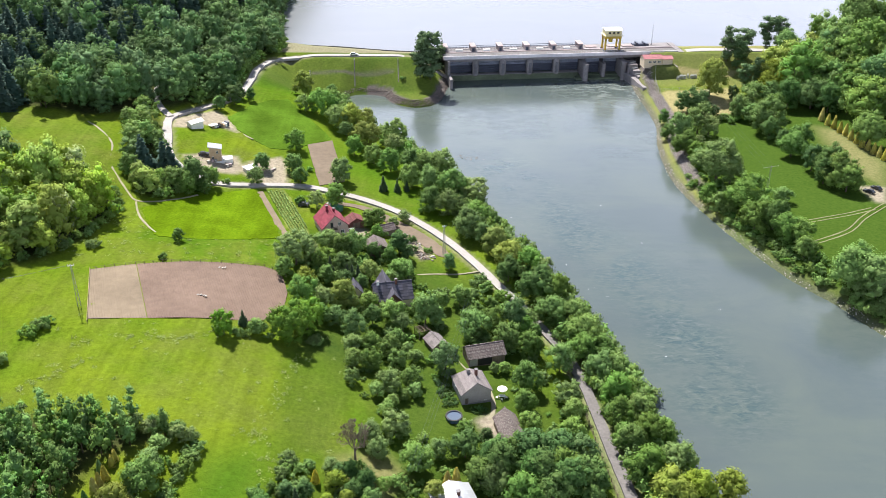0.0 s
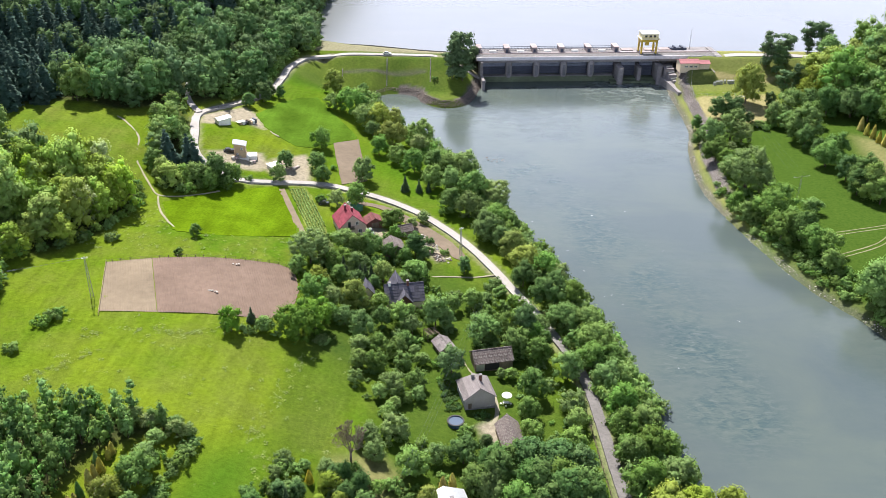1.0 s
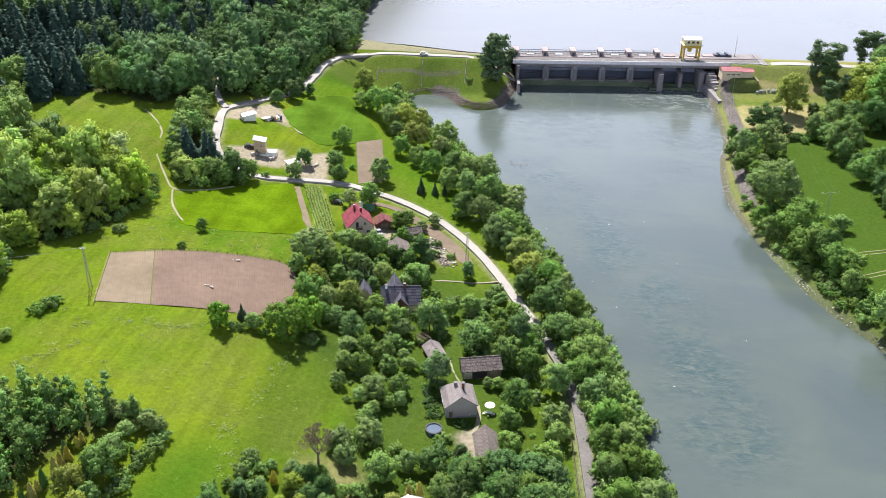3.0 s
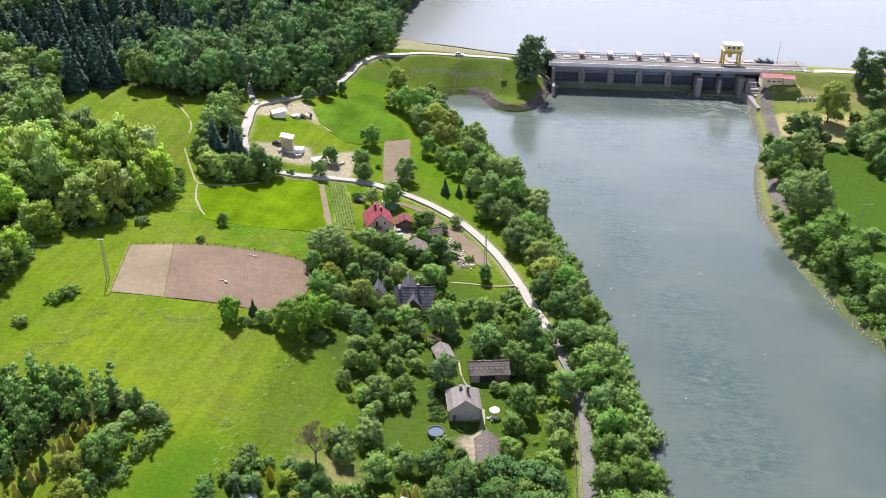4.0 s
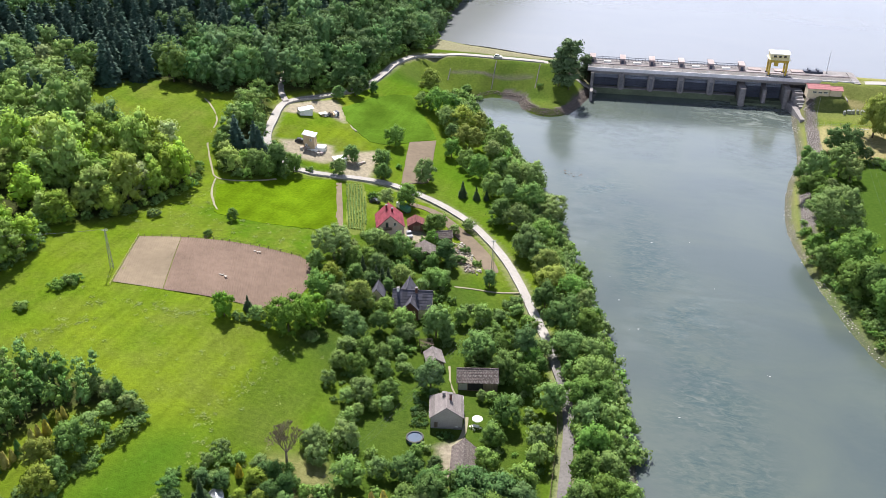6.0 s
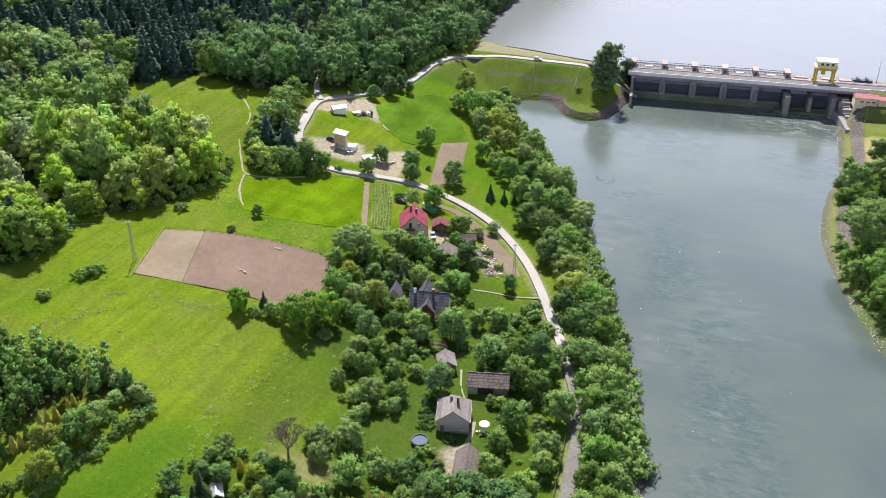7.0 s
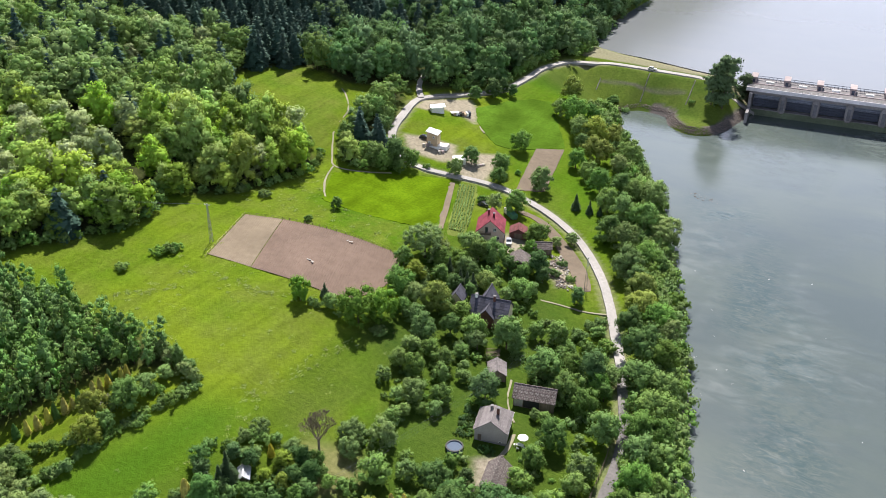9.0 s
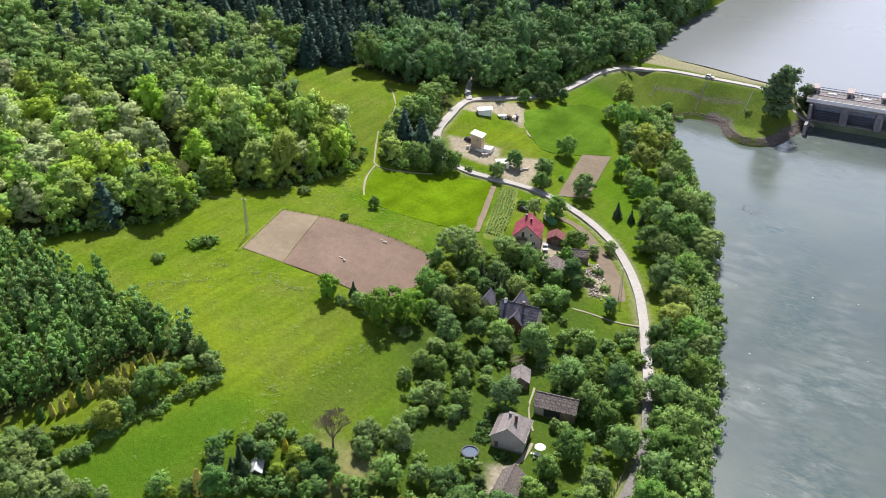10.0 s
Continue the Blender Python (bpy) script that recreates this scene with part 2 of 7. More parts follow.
# blue raised in the leaf colour for distance haze
M_LEAF_FAR = leaves("hazy_hill_leaves", (0.110, 0.193, 0.066), 0.02, 0.42)
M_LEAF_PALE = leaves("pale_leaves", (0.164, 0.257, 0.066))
M_LEAF_WILLOW = leaves("silver_leaves", (0.190, 0.262, 0.080), vary=0.2)
M_LEAF_YELLOW = leaves("spring_leaves", (0.190, 0.245, 0.036))
M_NEEDLE = leaves("spruce_needles", (0.046, 0.090, 0.064), 0.012, 0.22, 0.1)
M_WILLOW_WOOD = leaves("grey_willow_leaves", (0.33, 0.40, 0.17), 0.02, 0.3)
M_SPRUCE = leaves("young_spruce_needles", (0.054, 0.088, 0.036), 0.015, 0.3, 0.1)
M_PINE = leaves("pine_needles", (0.100, 0.165, 0.069), 0.015, 0.25, 0.12)
M_GOLD = leaves("golden_thuja", (0.40, 0.36, 0.07), 0.01, 0.2, 0.2)
M_YELLOW_LEAF = leaves("yellow_thuja", (0.46, 0.40, 0.06), 0.01, 0.2, 0.2)
M_BIRCH = leaves("birch_leaves", (0.132, 0.232, 0.056), 0.022, 0.5, 0.18)
M_WEED = leaves("pale_weeds", (0.240, 0.302, 0.083), 0.015, 0.2, 0.2)
M_BARK = plain("bark", (0.13, 0.10, 0.075), 0.95, grain=4, vary=0.4, bump=0.8)
M_BARK_GREY = plain("dead_bark", (0.235, 0.185, 0.145), 0.95, grain=4, vary=0.35, bump=0.8)
M_CONCRETE = plain("weathered_concrete", (0.25, 0.235, 0.24), 0.9, grain=1.2, vary=0.35)
# darker concrete of the gate bays, pier panels and lake wall
M_CONCRETE_DARK = plain("dark_concrete", (0.155, 0.155, 0.172), 0.7, grain=0.8, vary=0.45)
M_FASCIA = plain("pale_edge_concrete", (0.70, 0.67, 0.70), 0.9, grain=0.8, vary=0.2)
M_DECK = plain("deck_concrete", (0.312, 0.288, 0.306), 0.9, grain=0.8, vary=0.2)
M_PINK = plain("pinkish_concrete", (0.36, 0.30, 0.30), 0.9, grain=1.0, vary=0.25)
M_SILL = plain("algae_green_concrete", (0.115, 0.145, 0.090), 0.8, grain=0.8, vary=0.4)
M_STEEL = plain("dark_painted_steel", (0.080, 0.092, 0.130), 0.5, 0.3, 2, 0.35)
M_GATE = plain("blue_grey_girder", (0.27, 0.30, 0.38), 0.55, 0.1, 2, 0.3)
M_GALV = plain("galvanised_steel", (0.42, 0.43, 0.44), 0.45, 0.6, 3, 0.2)
M_YELLOW = plain("yellow_paint", (0.52, 0.36, 0.05), 0.5, grain=1.5, vary=0.2)
M_CREAM = plain("cream_paint", (0.72, 0.66, 0.42), 0.6, grain=1.2, vary=0.15)
M_WHITE = plain("white_paint", (0.78, 0.77, 0.74), 0.6, grain=2, vary=0.12)
M_PLASTER = plain("grey_plaster", (0.40, 0.37, 0.345), 0.95, grain=2.5, vary=0.2)
M_PLASTER_PINK = plain("pale_pink_plaster", (0.60, 0.46, 0.40), 0.9, grain=2, vary=0.15)
M_PLASTER_BEIGE = plain("beige_plaster", (0.62, 0.52, 0.38), 0.9, grain=2, vary=0.15)
M_RED_ROOF = shingle_material("red_tiles", (0.165, 0.024, 0.042), (0.23, 0.042, 0.060), 0.05)
M_RUST_ROOF = shingle_material("rust_red_tiles", (0.115, 0.032, 0.036), (0.17, 0.055, 0.055), 0.1)
M_PINK_ROOF = plain("faded_red_sheet", (0.36, 0.14, 0.15), 0.7, grain=1.5, vary=0.2)
M_GREY_ROOF = shingle_material("grey_asbestos_tiles", (0.145, 0.126, 0.128), (0.215, 0.190, 0.190), 0.3)
M_BROWN_ROOF = shingle_material("old_brown_shingles", (0.070, 0.052, 0.050), (0.150, 0.122, 0.115), 0.5)
M_NAVY_ROOF = shingle_material("graphite_tiles", (0.052, 0.052, 0.072), (0.085, 0.083, 0.108), 0.05)
M_SHEET = plain("light_sheet_metal", (0.55, 0.57, 0.60), 0.4, 0.5, 1.5, 0.12)
M_WOOD = plain("weathered_boards", (0.20, 0.155, 0.115), 0.9, grain=3, vary=0.4, stretch=(1, 1, 0.1))
M_WOOD_NEW = plain("fresh_boards", (0.56, 0.42, 0.27), 0.8, grain=3, vary=0.2, stretch=(1, 1, 0.15))
M_BRICK_DARK = plain("dark_brick", (0.16, 0.075, 0.06), 0.9, grain=4, vary=0.3)
M_GLASS = glass_material()
M_STONE = plain("river_stone", (0.36, 0.34, 0.315), 0.9, grain=2, vary=0.35, bump=0.7)
M_STONE_PALE = plain("pale_boulder", (0.44, 0.41, 0.37), 0.9, grain=2, vary=0.25, bump=0.6)
M_STONE_SHORE = shingle_material("shore_boulders", (0.24, 0.225, 0.20), (0.46, 0.43, 0.39), 0.6)
M_PITCHING = plain("stone_pitching", (0.33, 0.30, 0.295), 0.9, grain=2, vary=0.3, bump=0.6)
M_RIPRAP = plain("brown_riprap", (0.20, 0.165, 0.145), 0.9, grain=2, vary=0.4, bump=0.7)
M_BLUE = plain("blue_pool_lining", (0.10, 0.16, 0.28), 0.4, grain=2, vary=0.1)
M_BLACK = plain("black_rubber", (0.02, 0.02, 0.022), 0.6, grain=4, vary=0.2)
M_POOLWATER = water_material("pool_water", (0.085, 0.115, 0.17), 0.1, 0.03)
M_GREEN_TARP = plain("green_tarpaulin", (0.05, 0.17, 0.10), 0.6, grain=2, vary=0.2)
M_GRAVEL = soil_material("pale_gravel", (0.20, 0.188, 0.128), (0.30, 0.275, 0.20))
M_WHEEL = soil_material("worn_wheel_line", (0.150, 0.160, 0.075), (0.225, 0.215, 0.125))
M_CAR = plain("grey_car_paint", (0.26, 0.27, 0.29), 0.25, 0.4, 1, 0.05, 0.0, spec=0.6)
M_CAR_DARK = plain("dark_car_paint", (0.035, 0.037, 0.045), 0.25, 0.3, 1, 0.05, 0.0, spec=0.6)

# ---- terrain ----
LEFT_SHORE = [(-49.2, 414), (-32.4, 385.2), (-19.2, 363.6), (-4.8, 340.8), (4.8, 321.6), (13.8, 300), (19.2, 283.2), (32.4, 253.2), (41.4, 228), (46.2, 214.8), (51.6, 193.2), (55.8, 171.6), (58.8, 150), (62.4, 108), (69.6, 48), (78, -24), (84, -240)]
RIGHT_SHORE = [(97.2, 470.4), (96.6, 442.8), (97.2, 390), (92.4, 360), (91.4, 321.6), (100.8, 279.6), (111.6, 248.4), (120.6, 233.4), (128.4, 216), (150, 180), (180, 132), (240, 48), (312, -240)]
HEAD_SHORE = [(3.6, 470.4), (2.4, 452), (0.6, 438), (-2.4, 421), (-7.4, 412.4), (-15, 410), (-22, 413.4), (-27, 419), (-29.6, 425.4),
              (-36, 428.4), (-44.6, 428.3), (-50.6, 421.5)]
LAKE_LEVEL = 10.2
GATE_LEVEL = 10.9


def spline(pts, step=2.0):
    """A smooth line through the given points."""
    p = np.array(pts, float)
    out = []
    for i in range(len(p) - 1):
        a, b, c, d = p[max(i - 1, 0)], p[i], p[i + 1], p[min(i + 2, len(p) - 1)]
        n = max(2, int(np.linalg.norm(c - b) / step))
        for k in range(n):
            t = k / n
            out.append(0.5 * (2 * b + (c - a) * t + (2 * a - 5 * b + 4 * c - d) * t * t + (3 * b - a - 3 * c + d) * t ** 3))
    out.append(p[-1])
    return np.array(out)


def inside(poly, x, y):
    """Whether the points lie within the closed line."""
    poly, x, y = np.asarray(poly, float), np.asarray(x, float), np.asarray(y, float)
    odd = np.zeros(np.broadcast(x, y).shape, bool)
    for (x0, y0), (x1, y1) in zip(poly, np.roll(poly, -1, 0)):
        if y0 != y1:
            odd ^= ((y0 > y) != (y1 > y)) & (x < (x1 - x0) * (y - y0) / (y1 - y0) + x0)
    return odd


def away(line, x, y, closed=False):
    """The distance of points from a line."""
    line, x, y = np.asarray(line, float), np.asarray(x, float), np.asarray(y, float)
    ends = np.roll(line, -1, 0) if closed else line[1:]
    best = np.full(np.broadcast(x, y).shape, 1e9)
    for (x0, y0), (x1, y1) in zip(line, ends):
        dx, dy = x1 - x0, y1 - y0
        t = np.clip(((x - x0) * dx + (y - y0) * dy) / (dx * dx + dy * dy + 1e-9), 0, 1)
        best = np.minimum(best, (x - x0 - t * dx) ** 2 + (y - y0 - t * dy) ** 2)
    return np.sqrt(best)


def ease(a, b, v):
    t = np.clip((v - a) / (b - a), 0, 1)
    return t * t * (3 - 2 * t)


RIVER = np.concatenate([spline(LEFT_SHORE[::-1], 6), spline(HEAD_SHORE[::-1], 3), spline(RIGHT_SHORE, 6)])
KNOLLS = [(-66, 180, 4.57), (-96, 262, -2.37), (-122, 304, 4.95), (-72, 228, 5.95), (34, 204, 1.04), (-54, 136, 6.5), (-12, 240, -0.67), (-42, 276, -0.42), (-96, 180, -1.11), (-48, 342, -1.54)]
SLOPE = [2.98, -3.501, 1.047, 2.356, 0.438, 0.203]


def height(x, y):
    """The height of the ground."""
    x, y = np.asarray(x, float), np.asarray(y, float)
    cx, cy = np.clip(x, -150, 72) / 60, (np.clip(y, 114, 360) - 228) / 60
    west = SLOPE[0] + SLOPE[1] * cx + SLOPE[2] * cy + SLOPE[3] * cx * cx + SLOPE[4] * cx * cy + SLOPE[5] * cy * cy
    for kx, ky, h in KNOLLS:
        west = west + h * np.exp(-((x - kx) ** 2 + (y - ky) ** 2) / (2 * 31.0 ** 2))
    west = np.maximum(west, 2.4) + 0.22 * np.clip(-150 - x, 0, 500)
    # the wooded hill beyond the meadows
    west = west + 0.16 * np.clip(y - 342, 0, 400) * ease(-94, -132, x)
    east = 4.8 + 0.35 * np.clip(x - 198 + 0.25 * (y - 300), 0, 300) * ease(528, 500, y) + np.sin(x * 0.04) * np.cos(y * 0.035)
    base = np.where(x < 72, west, east)
    # the valley floor before the dam
    base = base + (2.6 - base) * ease(390, 418, y) * ease(-89, -60, x) * (x < 48)
    # the dam's banks: a crest with the road on it, a long slope down the valley, a tan slope to the lake
    crest, bend = 13.4, np.where(x < 48, 447 + 17 * ease(-67, -114, x), 461 + 0.06 * (x - 120))
    down = crest - (bend - y) * 0.5
    up = crest + 0.15 - (y - bend - np.where(x < 48, 8.0 + 13 * ease(-10, -88, x), 12.0)) * np.where(x < 48, 0.24, 0.27)
    bank = np.minimum(np.minimum(down, crest), up)
    onto = np.where(x < 48, ease(-120, -89, x), ease(282, 210, x))
    bed = np.where(y > bend, np.maximum(bank, 6.0), np.maximum(bank, base))
    base = base + (bed - base) * onto
    base = np.maximum(base, 11.4 * ease(95, 101, x) * ease(126, 117, x) * ease(438, 445, y) * (y < 462))
    # the lake's west shore
    lake = ease(0, 14, x + 104 + 0.05 * (y - 480)) * ease(476, 488, y) * (x < 48)
    base = base + (6.0 - base) * lake
    d = away(RIVER, x, y, True)
    wet = inside(RIVER, x, y)
    land = np.minimum(base, np.where(x < 72, 0.5, 0.42 + 0.75 * ease(426, 442, y)) * d + 0.1)
    land = np.where((x > -66) & (x < 36) & (y > 404), np.minimum(base, 0.4 + 0.74 * d), land)
    out = np.where(wet, np.maximum(-2.5, -0.35 * d - 0.05), land)
    foot = 448.6 + 0.13 * x
    out = np.where((x > 1.0) & (x < 98) & ~wet & (y > foot), -1.0, out)
    return np.where((x >= 98) & (x < 124) & (y > foot) & (y < 482), np.minimum(out, 11.8), out)

# ---- mesh helpers ----
def mesh_of(name, verts, faces, mat, smooth=False):
    me = bpy.data.meshes.new(name)
    me.from_pydata([tuple(v) for v in verts], [], [tuple(f) for f in faces])
    me.materials.append(mat)
    if smooth:
        me.polygons.foreach_set("use_smooth", [True] * len(me.polygons))
    return me


def quads_mesh(name, verts, faces, mat, tint=None, swell=None):
    """A large mesh of triangles or quads from arrays. swell: the normals of soft foliage."""
    me = bpy.data.meshes.new(name)
    nv, (nf, sides) = len(verts), faces.shape
    me.vertices.add(nv), me.loops.add(nf * sides), me.polygons.add(nf)
    me.vertices.foreach_set("co", np.ascontiguousarray(verts, np.float32).ravel())
    me.loops.foreach_set("vertex_index", np.ascontiguousarray(faces, np.int32).ravel())
    me.polygons.foreach_set("loop_start", np.arange(0, nf * sides, sides, dtype=np.int32))
    me.update(calc_edges=True)
    me.materials.append(mat)
    if tint is not None:
        a = me.attributes.new("tint", "FLOAT", "POINT")
        a.data.foreach_set("value", np.ascontiguousarray(tint, np.float32))
    if swell is not None:
        me.polygons.foreach_set("use_smooth", [True] * nf)
        me.normals_split_custom_set_from_vertices(swell.tolist())
    return me


def part(name, bm, material, parent=None, label="", smooth=False):
    """Links a bmesh as one mesh object, under a thing or a part if one is given."""
    me = bpy.data.meshes.new(name)
    bmesh.ops.recalc_face_normals(bm, faces=bm.faces)
    bm.to_mesh(me)
    bm.free()
    me.materials.append(material)
    if smooth:
        me.polygons.foreach_set("use_smooth", [True] * len(me.polygons))
    ob = new(name, me)
    if parent is not None:
        ob.parent = parent
    return tagged(ob, label)


def thing(name, label, category, m=None, group="", kind=""):
    """An empty at a thing's base that carries its parts."""
    ob = new(name)
    ob.empty_display_size = 0.5
    ob.matrix_basis = m or Matrix()
    return tagged(ob, label, category, group, kind)


def at(x, y, turn=0.0, lift=0.0):
    return pose(x, y, float(height(x, y)) + lift, 0, 0, turn)


def box(bm, x0, x1, y0, y1, z0, z1, bevel=0.0, m=None):
    vs = [bm.verts.new((x, y, z)) for z in (z0, z1) for x, y in ((x0, y0), (x1, y0), (x1, y1), (x0, y1))]
    fs = [bm.faces.new([vs[i] for i in f]) for f in ((3, 2, 1, 0), (4, 5, 6, 7), (0, 1, 5, 4), (1, 2, 6, 5), (2, 3, 7, 6), (3, 0, 4, 7))]
    if m is not None:
        bmesh.ops.transform(bm, matrix=m, verts=vs)
    if bevel:
        bmesh.ops.bevel(bm, geom=list({e for f in fs for e in f.edges}), offset=bevel, segments=1, affect="EDGES")
    return bm


def boxes(*rows, bevel=0.0):
    bm = bmesh.new()
    for r in rows:
        box(bm, *r, bevel=bevel)
    return bm


def tube(bm, a, b, r0, r1=None, sides=8):
    """A tapered round bar from a to b."""
    a, b = Vector(a), Vector(b)
    m = Matrix.Translation(a) @ (b - a).to_track_quat("Z", "Y").to_matrix().to_4x4()
    r1, n = r0 if r1 is None else r1, (b - a).length
    rings = [[bm.verts.new(m @ Vector((r * math.cos(k * math.tau / sides), r * math.sin(k * math.tau / sides), z))) for k in range(sides)]
             for r, z in ((r0, 0), (r1, n))]
    for k in range(sides):
        bm.faces.new((rings[0][k], rings[0][(k + 1) % sides], rings[1][(k + 1) % sides], rings[1][k]))
    bm.faces.new(rings[0][::-1]), bm.faces.new(rings[1])
    return bm


def prism(bm, outline, axis, a, b, m=None):
    """An outline of two coordinates drawn out along the third axis, from a to b."""
    def place(u, v, w):
        return {"x": (w, u, v), "y": (u, w, v), "z": (u, v, w)}[axis]
    lo, hi = [bm.verts.new(place(u, v, a)) for u, v in outline], [bm.verts.new(place(u, v, b)) for u, v in outline]
    n = len(outline)
    bm.faces.new(lo[::-1]), bm.faces.new(hi)
    for k in range(n):
        bm.faces.new((lo[k], lo[(k + 1) % n], hi[(k + 1) % n], hi[k]))
    if m is not None:
        bmesh.ops.transform(bm, matrix=m, verts=lo + hi)
    return bm


# ---- ground, water ----
PLOUGHED = [(-99.4, 217.2), (-88, 221.6), (-74, 225.8), (-62.5, 228.4), (-53.2, 230.2), (-49.5, 229), (-47, 225.8), (-44.4, 217.5),
            (-44, 209), (-47.7, 200.8), (-56, 196.6), (-62.5, 195.2), (-75.2, 194), (-90.9, 190.8)]
CROP = [(-99, 262), (-91, 271.5), (-82.5, 279.2), (-68.5, 289.6), (-66.3, 288), (-58.8, 271), (-53, 255), (-53.6, 252.6), (-60.5, 249), (-71.8, 244),
        (-82.3, 242.4), (-88.6, 243), (-93, 250)]
ROWS = [(-63.2, 290.2), (-57.6, 292.8), (-46, 266), (-44.5, 258), (-49, 257)]
LAWN = [(-90.5, 350.5), (-84, 371), (-78, 380.5), (-70.8, 384.5), (-58, 365), (-46.8, 347.3), (-54.5, 339.5), (-62, 330.5), (-69, 328.5), (-76, 333.2), (-83.5, 340)]
BROWN = [(-55.8, 338.4), (-46.6, 345.6), (-37.3, 307.6), (-46.2, 301.2)]
STRIP = [(-38.2, 289.6), (-27, 287.2), (-15.6, 278.6), (-5.4, 268.8), (1.4, 259), (2, 255.6), (-1.2, 255.3), (-6.9, 262.1), (-14.5, 270.6), (-22.5, 279), (-31.1, 285.8), (-37.6, 286.6)]
UPMEADOW = [(-168, 297), (-163.5, 308), (-156, 316.5), (-148, 318.5), (-135.5, 316), (-123.5, 305.5), (-112, 276), (-116, 271), (-131, 272), (-150, 270), (-163, 278)]
MAIN_ROAD = [(-84, 289.4), (-76.5, 290.2), (-69, 293.3), (-61, 296.6), (-51.5, 298.8), (-40, 296.9), (-28.5, 292.8), (-16, 285), (-5.6, 274.8), (3.2, 263.6),
             (10.9, 250.8), (17.4, 238), (23.8, 225.6), (29.3, 213), (34, 201.3), (36.8, 190), (38.4, 178), (40.3, 161.7), (43, 140), (47, 100), (56, 30)]
UPPER_ROAD = [(-84, 289.4), (-91, 292.3), (-97.6, 297.5), (-101.8, 305), (-105.4, 318), (-108.5, 329), (-109.5, 337.5), (-105.8, 347), (-98.5, 362),
              (-91.8, 380), (-90.6, 402), (-90.6, 420), (-85.2, 441), (-77, 447.6), (-66, 450.4), (-47, 451.2), (-22, 451.6), (-6, 451.4), (4, 452.5)]
FOREST_ROAD = [(-109.5, 337.5), (-112.5, 341), (-116, 346), (-119, 352), (-122, 362), (-124, 374)]
EAST_ROAD = [(121, 467.2), (140, 468.4), (152, 468.6), (170, 468), (195, 462), (215, 450), (240, 425)]
TRACKS = [[(-137.9, 316.6), (-129.9, 311.7), (-122.5, 303.9), (-119.2, 298.1), (-118, 291.6), (-114.8, 283.7), (-105.9, 270.8), (-102.1, 266.5), (-97.4, 267.3), (-90.2, 272.1), (-84.6, 277.5)],
          [(-102.1, 266.5), (-98.2, 256.9), (-93.3, 249.6), (-89.4, 245)],
          [(-66.2, 288.8), (-58.6, 271.8), (-51.7, 255.8)],
          [(-12, 241.1), (-7.6, 242.5), (-1.3, 243.7), (3.9, 244.2), (8, 245.4), (12.6, 247.4)],
          [(10.9, 188.6), (12.3, 184.4), (13.1, 179.7), (12.7, 175.9), (11.4, 173.4)], [(2.2, 203.4), (3.1, 200.9), (4.6, 196.6), (7.4, 192.2), (10.4, 188.9)],
          [(-83.5, 340), (-80, 336), (-76.5, 333)]]
EAST_TRACKS = [[(122.3, 262.2), (138.5, 272.2), (149.3, 284.2), (162.2, 296)],
               [(126.3, 278.8), (144, 286), (155.6, 291.7)]]
EAST_YARD = [(158.1, 311.7), (168.6, 311), (162.6, 297), (159.1, 297.7)]
BARE = [[(-106, 327), (-108.5, 337), (-103, 346), (-96.1, 356), (-88.6, 349.7), (-83, 337), (-90, 338.5), (-97.4, 337.4), (-101, 330)],
        [(-96.6, 304.2), (-91, 309), (-85, 312), (-79.1, 314.4), (-74.5, 306), (-76, 299.5), (-85.2, 296.5), (-90.4, 297)],
        [(-76, 303), (-74, 312), (-64, 322), (-61, 318), (-57.6, 300), (-60, 296), (-66, 296), (-71, 299)],
        [(-36, 262), (-33.5, 272), (-27, 270.5), (-21, 262), (-26, 258), (-31.5, 258.8)],
        [(-13, 269.5), (-9.6, 266), (-3.8, 256), (-6.5, 252), (-10.5, 256), (-14.5, 263)],
        [(8.2, 172.8), (10.6, 174.8), (13.3, 176.2), (14.6, 172), (15.4, 162.3), (12.9, 161.6), (10.8, 168.1)]]
WOODS = [[(-79, 107), (-77.5, 119), (-74, 132), (-71.5, 141), (-63, 146.5), (-58, 150), (-68, 152.5), (-82, 154), (-100, 153.5), (-118, 151), (-135, 145), (-160, 128), (-150, 95), (-110, 90)],
         [(-141, 148), (-135, 159), (-123.5, 182.5), (-121.5, 200.5), (-129, 209), (-118.5, 219), (-110, 231), (-107.5, 241), (-106.2, 251), (-107, 264), (-115, 269), (-130, 270), (-150, 268),
          (-164, 278), (-171, 293), (-166, 309), (-157, 319), (-148, 322), (-137, 320), (-130, 325), (-119, 340), (-118, 348), (-113, 346), (-104.5, 360),
          (-96.5, 380), (-95, 404), (-95.5, 422), (-90, 441), (-88, 456), (-90, 480), (-96, 520), (-107, 620), (-480, 620), (-470, 330), (-330, 225), (-230, 172), (-180, 138)],
         [(-110, 286), (-102.5, 275), (-100.5, 272), (-93, 272), (-90, 287), (-99, 293.5), (-104.5, 304), (-108, 317), (-111.5, 330), (-118, 337), (-121.5, 322), (-113.5, 303)]]


